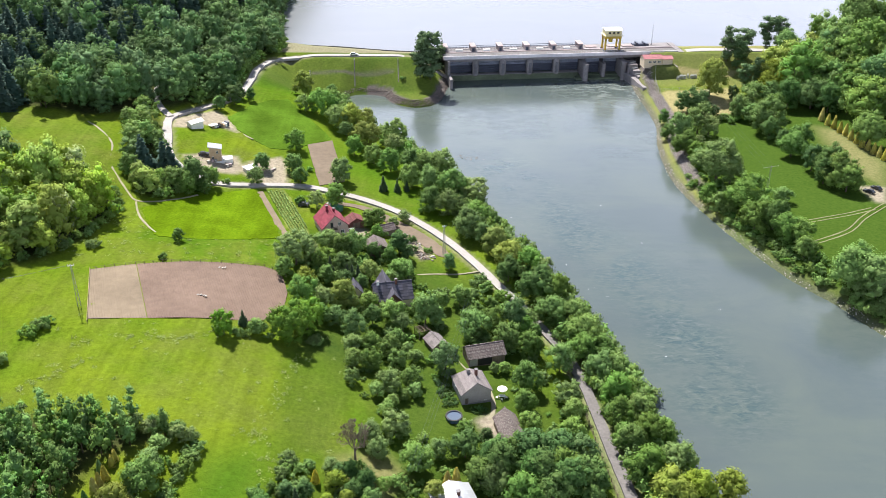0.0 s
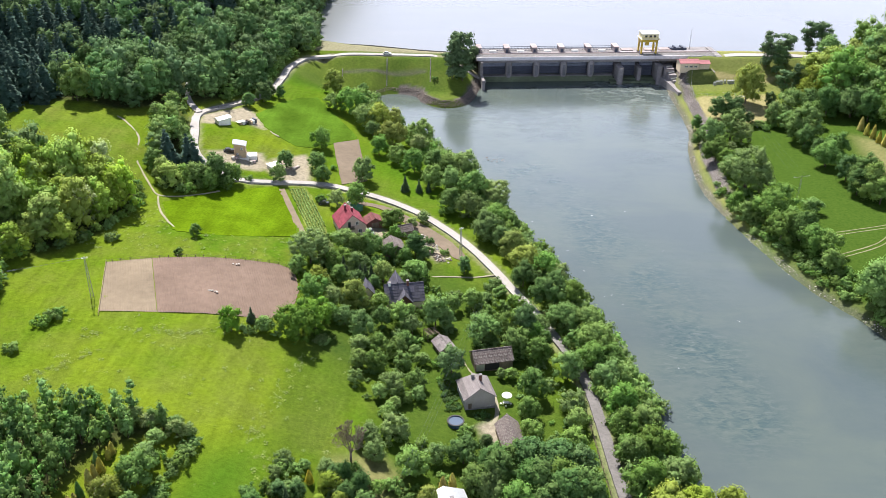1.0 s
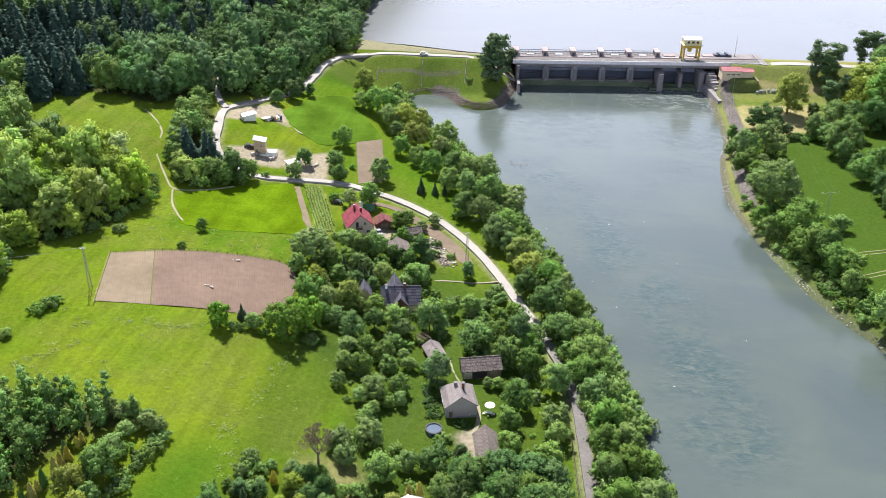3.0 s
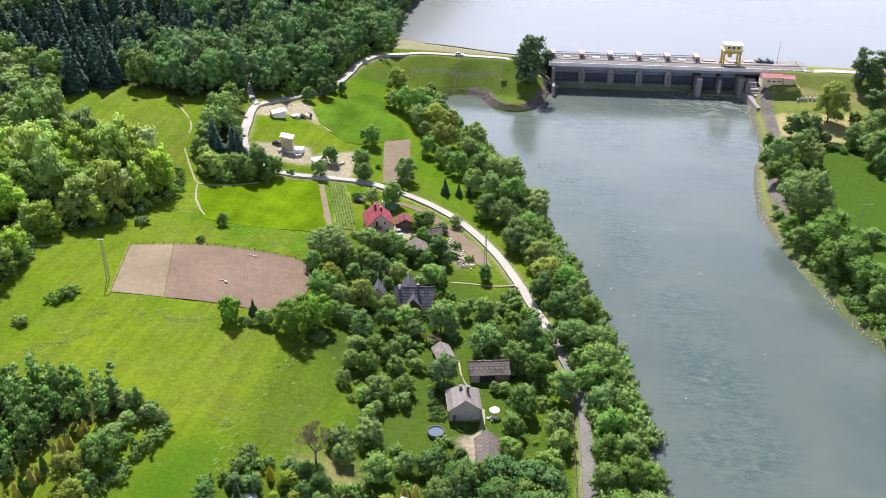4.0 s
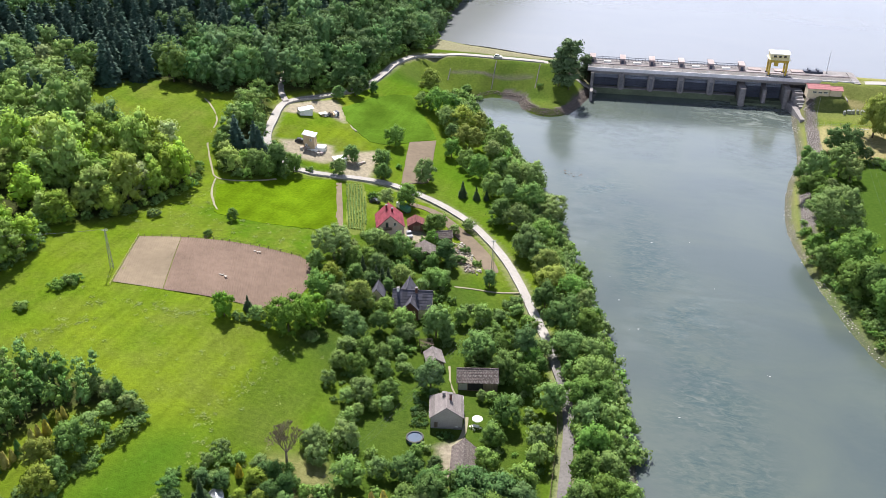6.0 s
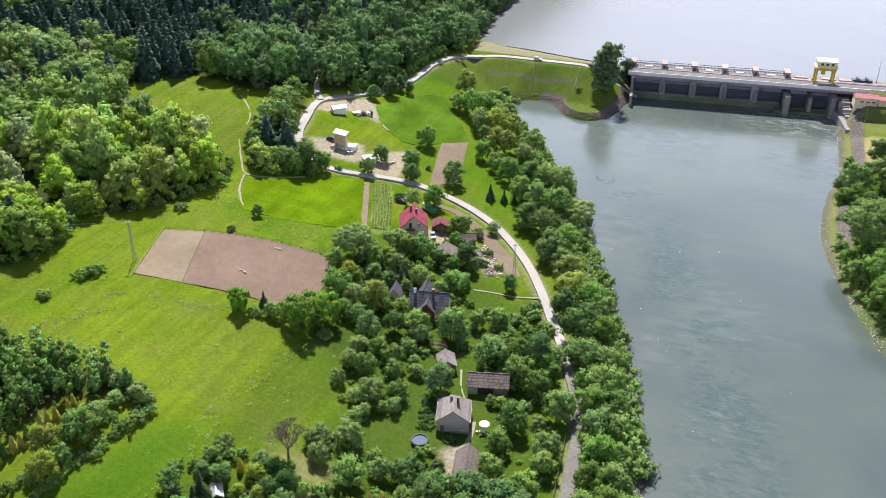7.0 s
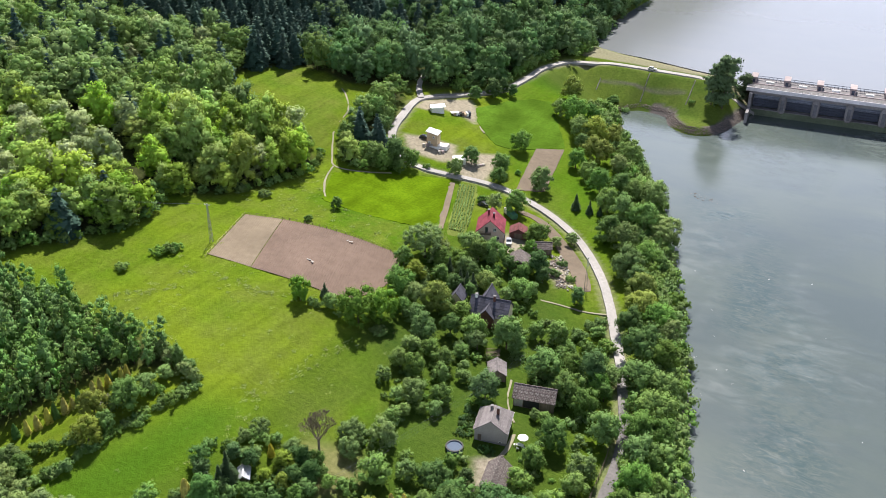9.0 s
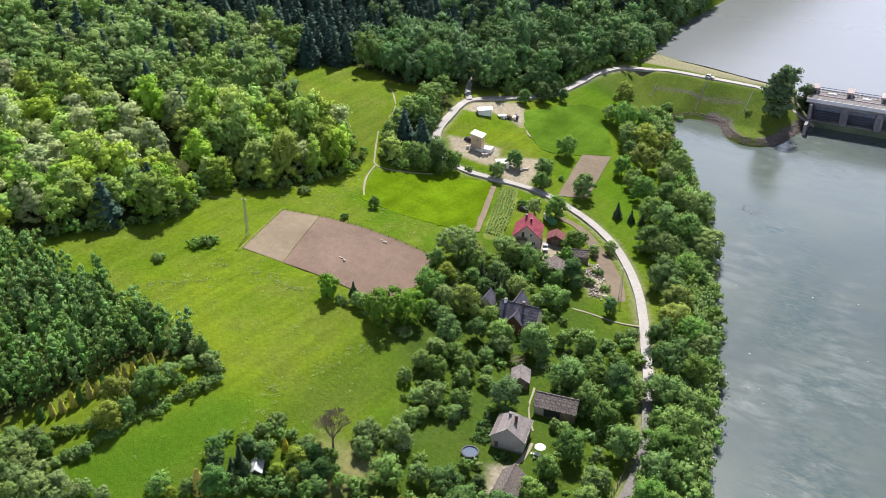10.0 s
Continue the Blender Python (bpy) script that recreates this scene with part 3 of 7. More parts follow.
def zones(x, y):
    """Weights of the kinds of ground, and of shade put into its colour, point by point."""
    def soft(poly, rim):
        d = away(poly, x, y, True) * np.where(inside(poly, x, y), 1, -1)
        return ease(-rim, rim, d)
    z = {}
    z["lush"] = ease(0.0, 1.0, np.clip(soft([(-62, 106), (-50, 144.5), (-40.4, 151), (-36.5, 141.8), (-37.7, 120.4), (-44.2, 105)], 13) * 0.95 + soft([(-100, 395), (-88, 350), (-74, 330), (-40, 300), (-16, 288), (8, 262), (20, 262), (-10, 330), (-50, 405), (-84, 430)], 6) * 0.45 + ease(100, 104, x) * ease(420, 380, y) * 0.75, 0, 1))
    dirt = np.zeros_like(x)
    for p in BARE:
        dirt = np.maximum(dirt, soft(p, 1.3) * 0.9)
    for line in (MAIN_ROAD, UPPER_ROAD, EAST_ROAD):
        dirt = np.maximum(dirt, ease(3.2, 1.9, away(line, x, y)) * 0.4)
    dirt = np.maximum(dirt, soft(EAST_YARD, 2) * 0.9)
    z["dirt"] = dirt
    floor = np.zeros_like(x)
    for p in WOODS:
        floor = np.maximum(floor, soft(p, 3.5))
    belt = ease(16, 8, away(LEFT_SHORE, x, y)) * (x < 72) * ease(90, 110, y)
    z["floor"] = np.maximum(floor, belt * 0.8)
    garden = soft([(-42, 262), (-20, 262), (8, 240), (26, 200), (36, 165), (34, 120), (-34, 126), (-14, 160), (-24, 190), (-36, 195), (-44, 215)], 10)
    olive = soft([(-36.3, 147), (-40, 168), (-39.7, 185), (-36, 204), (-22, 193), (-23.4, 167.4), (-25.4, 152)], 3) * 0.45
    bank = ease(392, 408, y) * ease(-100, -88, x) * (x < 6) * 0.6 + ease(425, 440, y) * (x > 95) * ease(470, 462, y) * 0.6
    # olive meadow tone, and shade put into the grass of garden, banks and east side
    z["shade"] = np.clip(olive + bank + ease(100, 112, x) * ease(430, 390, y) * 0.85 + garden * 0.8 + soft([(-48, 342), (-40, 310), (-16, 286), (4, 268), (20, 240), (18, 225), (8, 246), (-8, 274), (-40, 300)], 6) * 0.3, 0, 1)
    dry = np.zeros_like(x)
    z["dirt"] = np.maximum(z["dirt"], ease(454.5, 456.5, y) * ease(480, 470, y) * (x < 3) * ease(-112, -100, x) * 0.6)
    dry = np.maximum(dry, soft(UPMEADOW, 6) * 0.05)
    dry = np.maximum(dry, ease(469, 473, y) * (x > 121) * 0.6)
    dry = np.maximum(dry, soft([(104, 393), (105.8, 423.5), (119.4, 423.8), (140.3, 429), (144, 421), (135.3, 393.5), (123, 390)], 2) * 0.85)
    dry = np.maximum(dry, soft([(119, 453), (130, 451), (144, 453), (152, 450), (146, 445.5), (138.8, 447.6), (124, 446.6), (118, 447)], 1.2) * 0.8)
    dry = np.maximum(dry, soft([(165, 375), (174.5, 369.6), (178, 333), (169, 312), (163, 322), (161.7, 348.6)], 6) * 0.5)
    dry = np.maximum(dry, soft([(-24, 152), (-14, 158), (-8, 150), (-12, 142), (-22, 144)], 3) * 0.5)
    dry = np.maximum(dry, ease(406, 416, y) * ease(450, 447, y) * (x > -92) * (x < 4) * 0.07)
    dry = np.maximum(dry, (x > 98) * ease(422, 434, y) * ease(468, 462, y) * 0.26)
    bankside = away(spline(RIGHT_SHORE, 6), x, y)
    dry = np.maximum(dry, ease(1.0, 2.0, bankside) * ease(6.5, 4.6, bankside) * (x > 72) * np.where(y > 300, 0.34, 0.14))
    z["dry"] = dry
    ring = ease(4.6, 3.6, away(spline(HEAD_SHORE, 3), x, y)) * (y > 414) * (y < 450) * (x < 8) * (x > -40)
    off = away(spline(RIGHT_SHORE, 6), x, y)
    edge = ease(4.0, 5.0, off) * ease(9.2, 8.4, off) * (x > 72) * ease(296, 322, y) + ease(3.4, 1.4, off) * (x > 72) * np.where(y > 300, 0.8, 0.5)
    shore = ease(3.0, 1.2, away(LEFT_SHORE, x, y)) * 0.7
    terrace = soft([(-68, 437.4), (-53, 438.6), (-39, 439.4), (-25.9, 439.3), (-26, 437.8), (-40, 437.8), (-54, 437), (-68, 436)], 0.7) * 0.75
    z["stone"] = np.clip(np.maximum(np.maximum(np.maximum(ring, edge), shore), terrace), 0, 1)
    return z


def axis(near, far, step):
    """Grid lines: even between near's ends, ever wider out to far's."""
    lines, a, b = list(np.arange(near[0], near[1] + 0.01, step)), near[0], near[1]
    gap, low, high = step, [], []
    while a > far[0]:
        gap *= 1.25
        a -= gap
        low.append(a)
    gap = step
    while b < far[1]:
        gap *= 1.25
        b += gap
        high.append(b)
    return np.array(low[::-1] + lines + high)


def build_ground():
    xs, ys = axis((-190, 190), (-3500, 3500), 1.5), axis((96, 482), (-2500, 4500), 1.5)
    gx, gy = np.meshgrid(xs, ys, indexing="ij")
    gz = height(gx, gy)
    rng = np.random.RandomState(3)
    bump = np.sin(gx * 0.31 + 1.7 * np.sin(gy * 0.23)) * np.sin(gy * 0.27 + 1.3 * np.sin(gx * 0.19)) * 0.10 + rng.normal(0, 0.025, gx.shape)
    tilled = np.zeros(gx.shape, bool)
    for p in (CROP, LAWN, BROWN, STRIP, ROWS):
        tilled |= inside(p, gx, gy)
    gz = gz + np.where(tilled, -0.12, bump * (gz > 0.4))
    for line in (MAIN_ROAD, UPPER_ROAD, EAST_ROAD):
        gz = gz - 0.30 * ease(3.6, 2.4, away(line, gx, gy))
    n, m = gx.shape
    idx = np.arange(n * m).reshape(n, m)
    quads = np.stack([idx[:-1, :-1], idx[1:, :-1], idx[1:, 1:], idx[:-1, 1:]], -1).reshape(-1, 4)
    me = quads_mesh("ground", np.stack([gx, gy, gz], -1).reshape(-1, 3), quads, M_GROUND)
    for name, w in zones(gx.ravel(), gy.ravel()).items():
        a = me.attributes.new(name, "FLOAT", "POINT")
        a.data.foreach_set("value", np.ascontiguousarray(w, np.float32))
    me.polygons.foreach_set("use_smooth", [True] * len(me.polygons))
    tagged(new("ground", me), "rolling green valley floor with meadows, banks and wooded slopes", "ground", kind="structure")


build_ground()


def sheet(name, outline, z, mat, label, category):
    bm = bmesh.new()
    bm.faces.new([bm.verts.new((x, y, z)) for x, y in outline])
    bmesh.ops.triangulate(bm, faces=bm.faces)
    for f in bm.faces:
        f.normal_update()
        if f.normal.z < 0:
            f.normal_flip()
    me = bpy.data.meshes.new(name)
    bm.to_mesh(me)
    bm.free()
    me.materials.append(mat)
    return tagged(new(name, me), label, category, kind="structure")


RAPIDS = [(18, 348), (31, 319), (41, 290), (54, 262), (65, 242), (70, 205), (74, 182)]


def river():
    """The river's surface, with a weight that tells where it runs over shallows."""
    xs, ys = np.arange(-72, 322, 3.0), np.arange(-300, 462, 3.0)
    gx, gy = np.meshgrid(xs, ys, indexing="ij")
    n, m = gx.shape
    idx = np.arange(n * m).reshape(n, m)
    quads = np.stack([idx[:-1, :-1], idx[1:, :-1], idx[1:, 1:], idx[:-1, 1:]], -1).reshape(-1, 4)
    mx, my = gx[:-1, :-1].ravel() + 1.5, gy[:-1, :-1].ravel() + 1.5
    ok = inside([(-70, 448), (-70, -297), (320, -297), (320, 100), (140, 260), (112, 455), (60, 461), (0, 455)], mx, my)
    me = quads_mesh("water_river", np.stack([gx, gy, gx * 0], -1).reshape(-1, 3), quads[ok], M_WATER)
    a = me.attributes.new("rapid", "FLOAT", "POINT")
    d = away(RAPIDS, gx.ravel(), gy.ravel())
    a.data.foreach_set("value", np.ascontiguousarray(ease(21, 2, d) * ease(365, 345, gy.ravel()), np.float32))
    tagged(new("water_river", me), "grey-green slow river below the dam with rippled shallows", "water", kind="structure")


river()
sheet("water_lake", [(-300, 461), (0, 461), (1, 463.5), (120, 479), (121, 466), (420, 470), (2500, 1500), (2500, 4400), (-2500, 4400)], LAKE_LEVEL, M_LAKE,
      "pale reservoir water that mirrors a bright cloudy sky", "water")


def field(name, outline, mat, label, lift=0.07, step=1.6, category="field", straight=False):
    """A patch of tilled or mown land laid over the ground."""
    line = spline(outline + outline[:1], 1.1)[:-1]
    if straight:
        ends = outline + outline[:1]
        line = np.array([(a[0] + (b[0] - a[0]) * k / 12, a[1] + (b[1] - a[1]) * k / 12) for a, b in zip(ends, ends[1:]) for k in range(12)])
    line = line + np.random.RandomState(len(name)).normal(0, 0.09 if mat is M_SOIL else 0.2, line.shape)
    bm = bmesh.new()
    bm.faces.new([bm.verts.new((x, y, 0)) for x, y in line])
    for k, lines in ((0, np.arange(line[:, 0].min() + 0.7, line[:, 0].max(), step)), (1, np.arange(line[:, 1].min() + 0.7, line[:, 1].max(), step))):
        for v in lines:
            co, no = [0, 0, 0], [0, 0, 0]
            co[k], no[k] = v, 1
            bmesh.ops.bisect_plane(bm, geom=bm.verts[:] + bm.edges[:] + bm.faces[:], plane_co=co, plane_no=no)
    zz = height(np.array([v.co.x for v in bm.verts]), np.array([v.co.y for v in bm.verts]))
    for v, z in zip(bm.verts, zz):
        v.co.z = z + lift
    skirt = [e for e in bm.edges if e.is_boundary]
    low = bmesh.ops.extrude_edge_only(bm, edges=skirt)["geom"]
    for v in low:
        if isinstance(v, bmesh.types.BMVert):
            v.co.z -= 0.35
    bmesh.ops.triangulate(bm, faces=bm.faces)
    ob = part(name, bm, mat)
    return tagged(ob, label, category, kind="structure")


field("field_crop", CROP, M_CROP, "bright green young crop field on a gentle slope")
field("field_lawn", LAWN, M_LAWN, "mown green meadow between the road and the river trees", straight=True)
field("field_brown", BROWN, M_SOIL, "narrow bare brown garden plot in the grass", lift=0.16, straight=True)
field("field_strip", STRIP, M_SOIL, "strip of bare brown soil along the road")


def ploughed():
    """Soil drawn into ridges that run up the slope; the west third is harrowed flat and paler."""
    along = Vector((-11, 27, 0)).normalized()
    across = Vector((along.y, -along.x, 0))
    o = Vector((-72, 210, 0))
    for name, mat, lo, hi, high, label in (("field_ploughed", M_PLOUGH, -10.2, 60, 0.045, "reddish-brown field ploughed into straight even ridges"),
                                           ("field_harrowed", M_PLOUGH_PALE, -60, -10.21, 0.02, "paler strip of harrowed dry soil beside the ridges")):
        us, hs = [], []
        u = max(lo, -34)
        while u < min(hi, 34):
            for du, h in ((0, 0.0), (0.18, 1.0), (0.36, 1.0), (0.52, 0.0)):
                us.append(u + du), hs.append(h)
            u += 0.68
        vs = np.arange(-26, 26, 2.0)
        gu, gv = np.meshgrid(us, vs, indexing="ij")
        gx, gy = o.x + across.x * gu + along.x * gv, o.y + across.y * gu + along.y * gv
        gz = height(gx, gy) + 0.14 + np.array(hs)[:, None] * high + np.random.RandomState(5).normal(0, 0.012, gx.shape)
        n, m = gx.shape
        idx = np.arange(n * m).reshape(n, m)
        quads = np.stack([idx[:-1, :-1], idx[:-1, 1:], idx[1:, 1:], idx[1:, :-1]], -1).reshape(-1, 4)
        bm = bmesh.new()
        bv = [bm.verts.new(p) for p in np.stack([gx, gy, gz], -1).reshape(-1, 3)]
        for q in quads:
            bm.faces.new([bv[i] for i in q])
        line = np.array(PLOUGHED)
        turn = np.sum(line[:, 0] * np.roll(line[:, 1], -1) - line[:, 1] * np.roll(line[:, 0], -1))
        for (x0, y0), (x1, y1) in zip(line, np.roll(line, -1, 0)):
            no = (y1 - y0, x0 - x1, 0) if turn > 0 else (y0 - y1, x1 - x0, 0)
            bmesh.ops.bisect_plane(bm, geom=bm.verts[:] + bm.edges[:] + bm.faces[:], plane_co=(x0, y0, 0), plane_no=no, clear_outer=True)
        tagged(part(name, bm, mat), label, "field", kind="structure")


ploughed()


def road(name, line, width, mat, label, lift=0.16, edge=0.5):
    """A strip of paving with frayed edges and a low shoulder."""
    p = spline(line, 1.5)
    t = np.gradient(p, axis=0)
    t /= np.linalg.norm(t, axis=1)[:, None]
    side = np.stack([-t[:, 1], t[:, 0]], 1)
    offs = np.array([-0.5, -0.5, -0.25, 0.0, 0.25, 0.5, 0.5]) * width
    rng = np.random.RandomState(len(line))
    verts, faces = [], []
    mid = height(p[:, 0], p[:, 1])
    mid = np.convolve(np.pad(mid, 6, mode="edge"), np.ones(13) / 13, "valid")
    for i in range(len(p)):
        fray = rng.uniform(-0.06, 0.06, 2)
        for k, o in enumerate(offs):
            o += fray[0] * (k < 2) + fray[1] * (k > 4)
            q = p[i] + side[i] * o
            ground = mid[i]
            verts.append((q[0], q[1], ground + lift + 0.03 * (1 - abs(o) / width * 2) - (1.2 if k in (0, 6) else 0)))
    for i in range(len(p) - 1):
        for k in range(6):
            a = i * 7 + k
            faces.append((a, a + 7, a + 8, a + 1))
    me = mesh_of(name, verts, faces, mat)
    me.flip_normals()
    return tagged(new(name, me), label, "road", kind="structure")


road("road_main", MAIN_ROAD, 2.8, M_ROAD, "narrow pale asphalt lane that curves beside the river", lift=0.3)
road("road_upper", UPPER_ROAD, 3.4, M_ROAD, "pale asphalt lane climbing past the wood to the dam", lift=0.22)
road("road_forest", FOREST_ROAD, 2.6, M_ROAD, "pale lane that enters the forest", lift=0.12)
road("road_east", EAST_ROAD, 5.0, M_ROAD, "asphalt lane leading off the dam to the east bank")


def vegetable_rows():
    """A garden strip of low plants in rows beside the crop field."""
    field("field_rows", ROWS, M_ROWS, "strip of pale green vegetable rows on dry soil")
    rng = np.random.RandomState(14)
    vs, fs, k = [], [], 0
    a, b = np.array((-60.2, 291.4)), np.array((-46.2, 259))
    along = (b - a) / np.linalg.norm(b - a)
    side = np.array((-along[1], along[0]))
    cube = np.array([(x, y, z) for z in (-1, 1) for x, y in ((-1, -1), (1, -1), (1, 1), (-1, 1))], float)
    for row in np.arange(-3.2, 3.3, 1.05):
        for d in np.arange(0, 35, 0.55):
            q = a + along * d + side * (row * (1 - 0.15 * d / 35)) + rng.uniform(-0.12, 0.12, 2)
            if rng.uniform() < 0.2 or not inside(ROWS, q[0], q[1]):
                continue
            s = rng.uniform(0.12, 0.3)
            vs.append(cube * s * rng.uniform(0.5, 1.1, (8, 1)) + np.array((q[0], q[1], float(height(q[0], q[1])) + 0.2 + s * 0.5)))
            fs.append(np.array([(3, 2, 1, 0), (4, 5, 6, 7), (0, 1, 5, 4), (1, 2, 6, 5), (2, 3, 7, 6), (3, 0, 4, 7)]) + k)
            k += 8
    tagged(new("vegetable_plants", quads_mesh("vegetable_plants", np.concatenate(vs), np.concatenate(fs), M_LEAF_PALE)), "rows of small pale green vegetable plants", "plants", kind="stuff")


vegetable_rows()


for i, line in enumerate(TRACKS):
    road("path_%d" % (i + 1), line, 3.0 if i == 2 else 1.1 if i == 4 else 0.5 if i == 5 else 0.65, M_GRAVEL if i != 2 else M_PLOUGH_PALE, "narrow pale dirt track worn into the grass", lift=0.07)
for i, line in enumerate(EAST_TRACKS):
    for k, shift in enumerate((-0.75, 0.75)):
        road("path_east_%d" % (2 * i + k + 1), [(x - shift * 0.6, y + shift) for x, y in line], 0.42, M_WHEEL, "worn wheel line of a farm track across the meadow", lift=0.10)

# ---- dam ----
DAM = pose(2.0, 450.0, 0, 0, 0, 7.4)
PIERS = (13.8, 28.2, 42.5, 56.8)


def pier_outline(u, half, nose, back):
    """A plan with a rounded nose down the river."""
    pts = [(u + half * math.cos(a), nose + half * 0.9 * math.sin(a)) for a in np.linspace(math.pi, math.tau, 9)]
    return [(u + half, back), (u - half, back)] + pts


def build_dam():
    dam = thing("dam", "long concrete barrage with dark gate bays and a road deck", "dam", DAM)
    # sill and back wall of the bays
    part("sill", boxes((0, 69, 1.6, 15, -3, 2.9), (69, 92, 1.2, 15, -3, 1.5), (67, 92, -3.2, 1.2, -3, 1.0)), M_SILL, dam, "wet algae-green concrete sill")
    part("sill_ledge", boxes((0, 69, 1.3, 4.4, 2.9, 3.25), bevel=0.05), M_CONCRETE, dam, "worn grey concrete ledge over the water")
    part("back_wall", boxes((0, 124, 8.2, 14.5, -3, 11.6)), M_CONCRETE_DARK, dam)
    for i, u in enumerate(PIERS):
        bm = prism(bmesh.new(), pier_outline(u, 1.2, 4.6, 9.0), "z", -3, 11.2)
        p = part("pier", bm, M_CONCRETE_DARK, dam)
        bm = bmesh.new()
        rings = [(0.6, 2.7), (1.2, 2.9), (1.6, 3.5), (1.72, 4.3), (1.72, 9.6), (1.6, 10.4), (1.2, 11.0), (0.6, 11.25)]
        rows = [[bm.verts.new((u + r * math.cos(k * math.tau / 12), 0.6 + r * 0.9 * math.sin(k * math.tau / 12), z)) for k in range(12)] for r, z in rings]
        for lo, hi in zip(rows, rows[1:]):
            for k in range(12):
                bm.faces.new((lo[k], lo[(k + 1) % 12], hi[(k + 1) % 12], hi[k]))
        bm.faces.new(rows[0][::-1]), bm.faces.new(rows[-1])
        part("nose", bm, M_CONCRETE, p, "rounded pale concrete nose", True)
        # raised dark panel, the shade of a recess put into its colour
        part("panel", boxes((u - 0.75, u + 0.75, -1.06, -0.8, 4.0, 9.4), bevel=0.1), M_CONCRETE_DARK, p, "dark panel standing in for a recess")
        for k in (-0.55, 0.55):
            part("bollard", tube(bmesh.new(), (u + k, 0.2, 10.9), (u + k, 0.2, 11.6), 0.42, 0.3, 8), M_CONCRETE, p)
    for u, half, top, nose in ((71.6, 1.5, 8.6, -4.0), (82.2, 1.0, 7.8, -1.0), (92.2, 1.4, 9.4, -3.6)):
        part("pier", prism(bmesh.new(), pier_outline(u, half, nose, 9.0), "z", -3, top), M_CONCRETE, dam)
    # gates: a skin plate with ribs in each bay, and the dark gallery above it
    bays = [(0.6, 12.6), (15.0, 27.0), (29.4, 41.3), (43.7, 55.6), (58.0, 69.6), (73.6, 81.1), (83.3, 90.5)]
    for a, b in bays:
        gate = part("gate", boxes((a, b, 5.2, 5.7, 1.6 if a > 60 else 3.26, 9.9)), M_STEEL, dam, "dark bluish steel sluice gate")
        part("plate", boxes((a + 0.05, b - 0.05, 5.05, 5.19, 7.4, 9.6)), M_GATE, gate, "blue-grey upper gate plate")
        for z in (7.4, 8.3, 9.2):
            part("rib", boxes((a + 0.05, b - 0.05, 4.55, 5.2, z, z + 0.2)), M_GATE, gate, "blue-grey steel girder")
        for k in range(9):
            u = a + 0.4 + (b - a - 0.8) * k / 8
            part("strut", boxes((u - 0.07, u + 0.07, 4.6, 5.05, 7.6, 9.2)), M_GATE, gate)
        for z in (4.2, 5.4, 6.6):
            part("rib", boxes((a + 0.05, b - 0.05, 4.75, 5.2, z, z + 0.22)), M_STEEL, gate)
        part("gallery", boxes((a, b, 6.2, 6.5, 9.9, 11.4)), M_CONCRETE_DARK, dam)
    # deck with its fascia, kerbs and railing
    part("deck", boxes((-3, 124, -0.4, 10.4, 11.6, 13.3), bevel=0.06), M_DECK, dam)
    part("fascia", boxes((-3, 124, -0.75, -0.4, 12.1, 13.75)), M_FASCIA, dam, "pale weathered concrete edge beam")
    part("under_beam", boxes((-1, 122, 0.2, 1.4, 10.5, 11.6)), M_CONCRETE, dam)
    part("carriageway", boxes((-3, 124, 0.5, 6.4, 13.3, 13.42)), M_ROAD, dam)
    part("kerb", boxes((-3, 124, 6.4, 6.9, 13.3, 13.75)), M_PINK, dam)
    rail = part("railing", boxes((-3, 124, -0.62, -0.54, 14.72, 14.8), (-3, 124, -0.62, -0.54, 14.25, 14.31)), M_GALV, dam)
    me = None
    for k in range(43):
        u = -2.6 + 3.0 * k
        if me is None:
            ob = part("post", boxes((-0.05, 0.05, -0.63, -0.53, 13.7, 14.8)), M_GALV, rail)
            me = ob.data
        else:
            ob = new("post", me)
            ob.parent = rail
        ob.location = (u, 0, 0)
    # hoist piers on the lake side, with trusses and white machine boxes between
    spots = (-1.0, 13.8, 28.2, 42.5, 56.8, 71.4)
    for u in spots:
        h = part("hoist_pier", boxes((u - 1.2, u + 1.2, 8.4, 15.5, 11.2, 15.8), bevel=0.08), M_PINK, dam, "pinkish concrete hoist pier")
        part("cap", boxes((u - 1.45, u + 1.45, 8.2, 15.7, 15.8, 16.15)), M_PINK, h)
        part("hatch", boxes((u - 0.6, u + 0.6, 8.28, 8.4, 13.4, 15.2)), M_STEEL, h)
    for a, b in zip(spots, spots[1:]):
        bm = boxes((a + 1.2, b - 1.2, 10.6, 10.8, 15.1, 15.3), (a + 1.2, b - 1.2, 10.6, 10.8, 13.9, 14.05), (a + 1.2, b - 1.2, 13.6, 13.8, 15.1, 15.3),
                   (a + 1.2, b - 1.2, 13.6, 13.8, 13.9, 14.05))
        n = 7
        for k in range(n + 1):
            u = a + 1.3 + (b - a - 2.6) * k / n
            tube(bm, (u, 10.7, 13.9), (u, 10.7, 15.2), 0.07, sides=4), tube(bm, (u, 13.7, 13.9), (u, 13.7, 15.2), 0.07, sides=4)
            if k < n:
                tube(bm, (u, 10.7, 13.9), (u + (b - a - 2.6) / n, 10.7, 15.2), 0.05, sides=4)
        part("truss", bm, M_STEEL, dam)
        mid = (a + b) / 2
        part("machine_box", boxes((mid - 1.8, mid + 1.8, 8.9, 10.4, 13.3, 14.3), bevel=0.08), M_WHITE, dam, "white machine housing")
        part("walkway", boxes((a + 1.2, b - 1.2, 7.2, 8.4, 13.3, 13.55)), M_CONCRETE, dam)
    part("upstream_slab", boxes((-3, 124, 10.4, 17, 9.0, 13.2)), M_CONCRETE, dam)
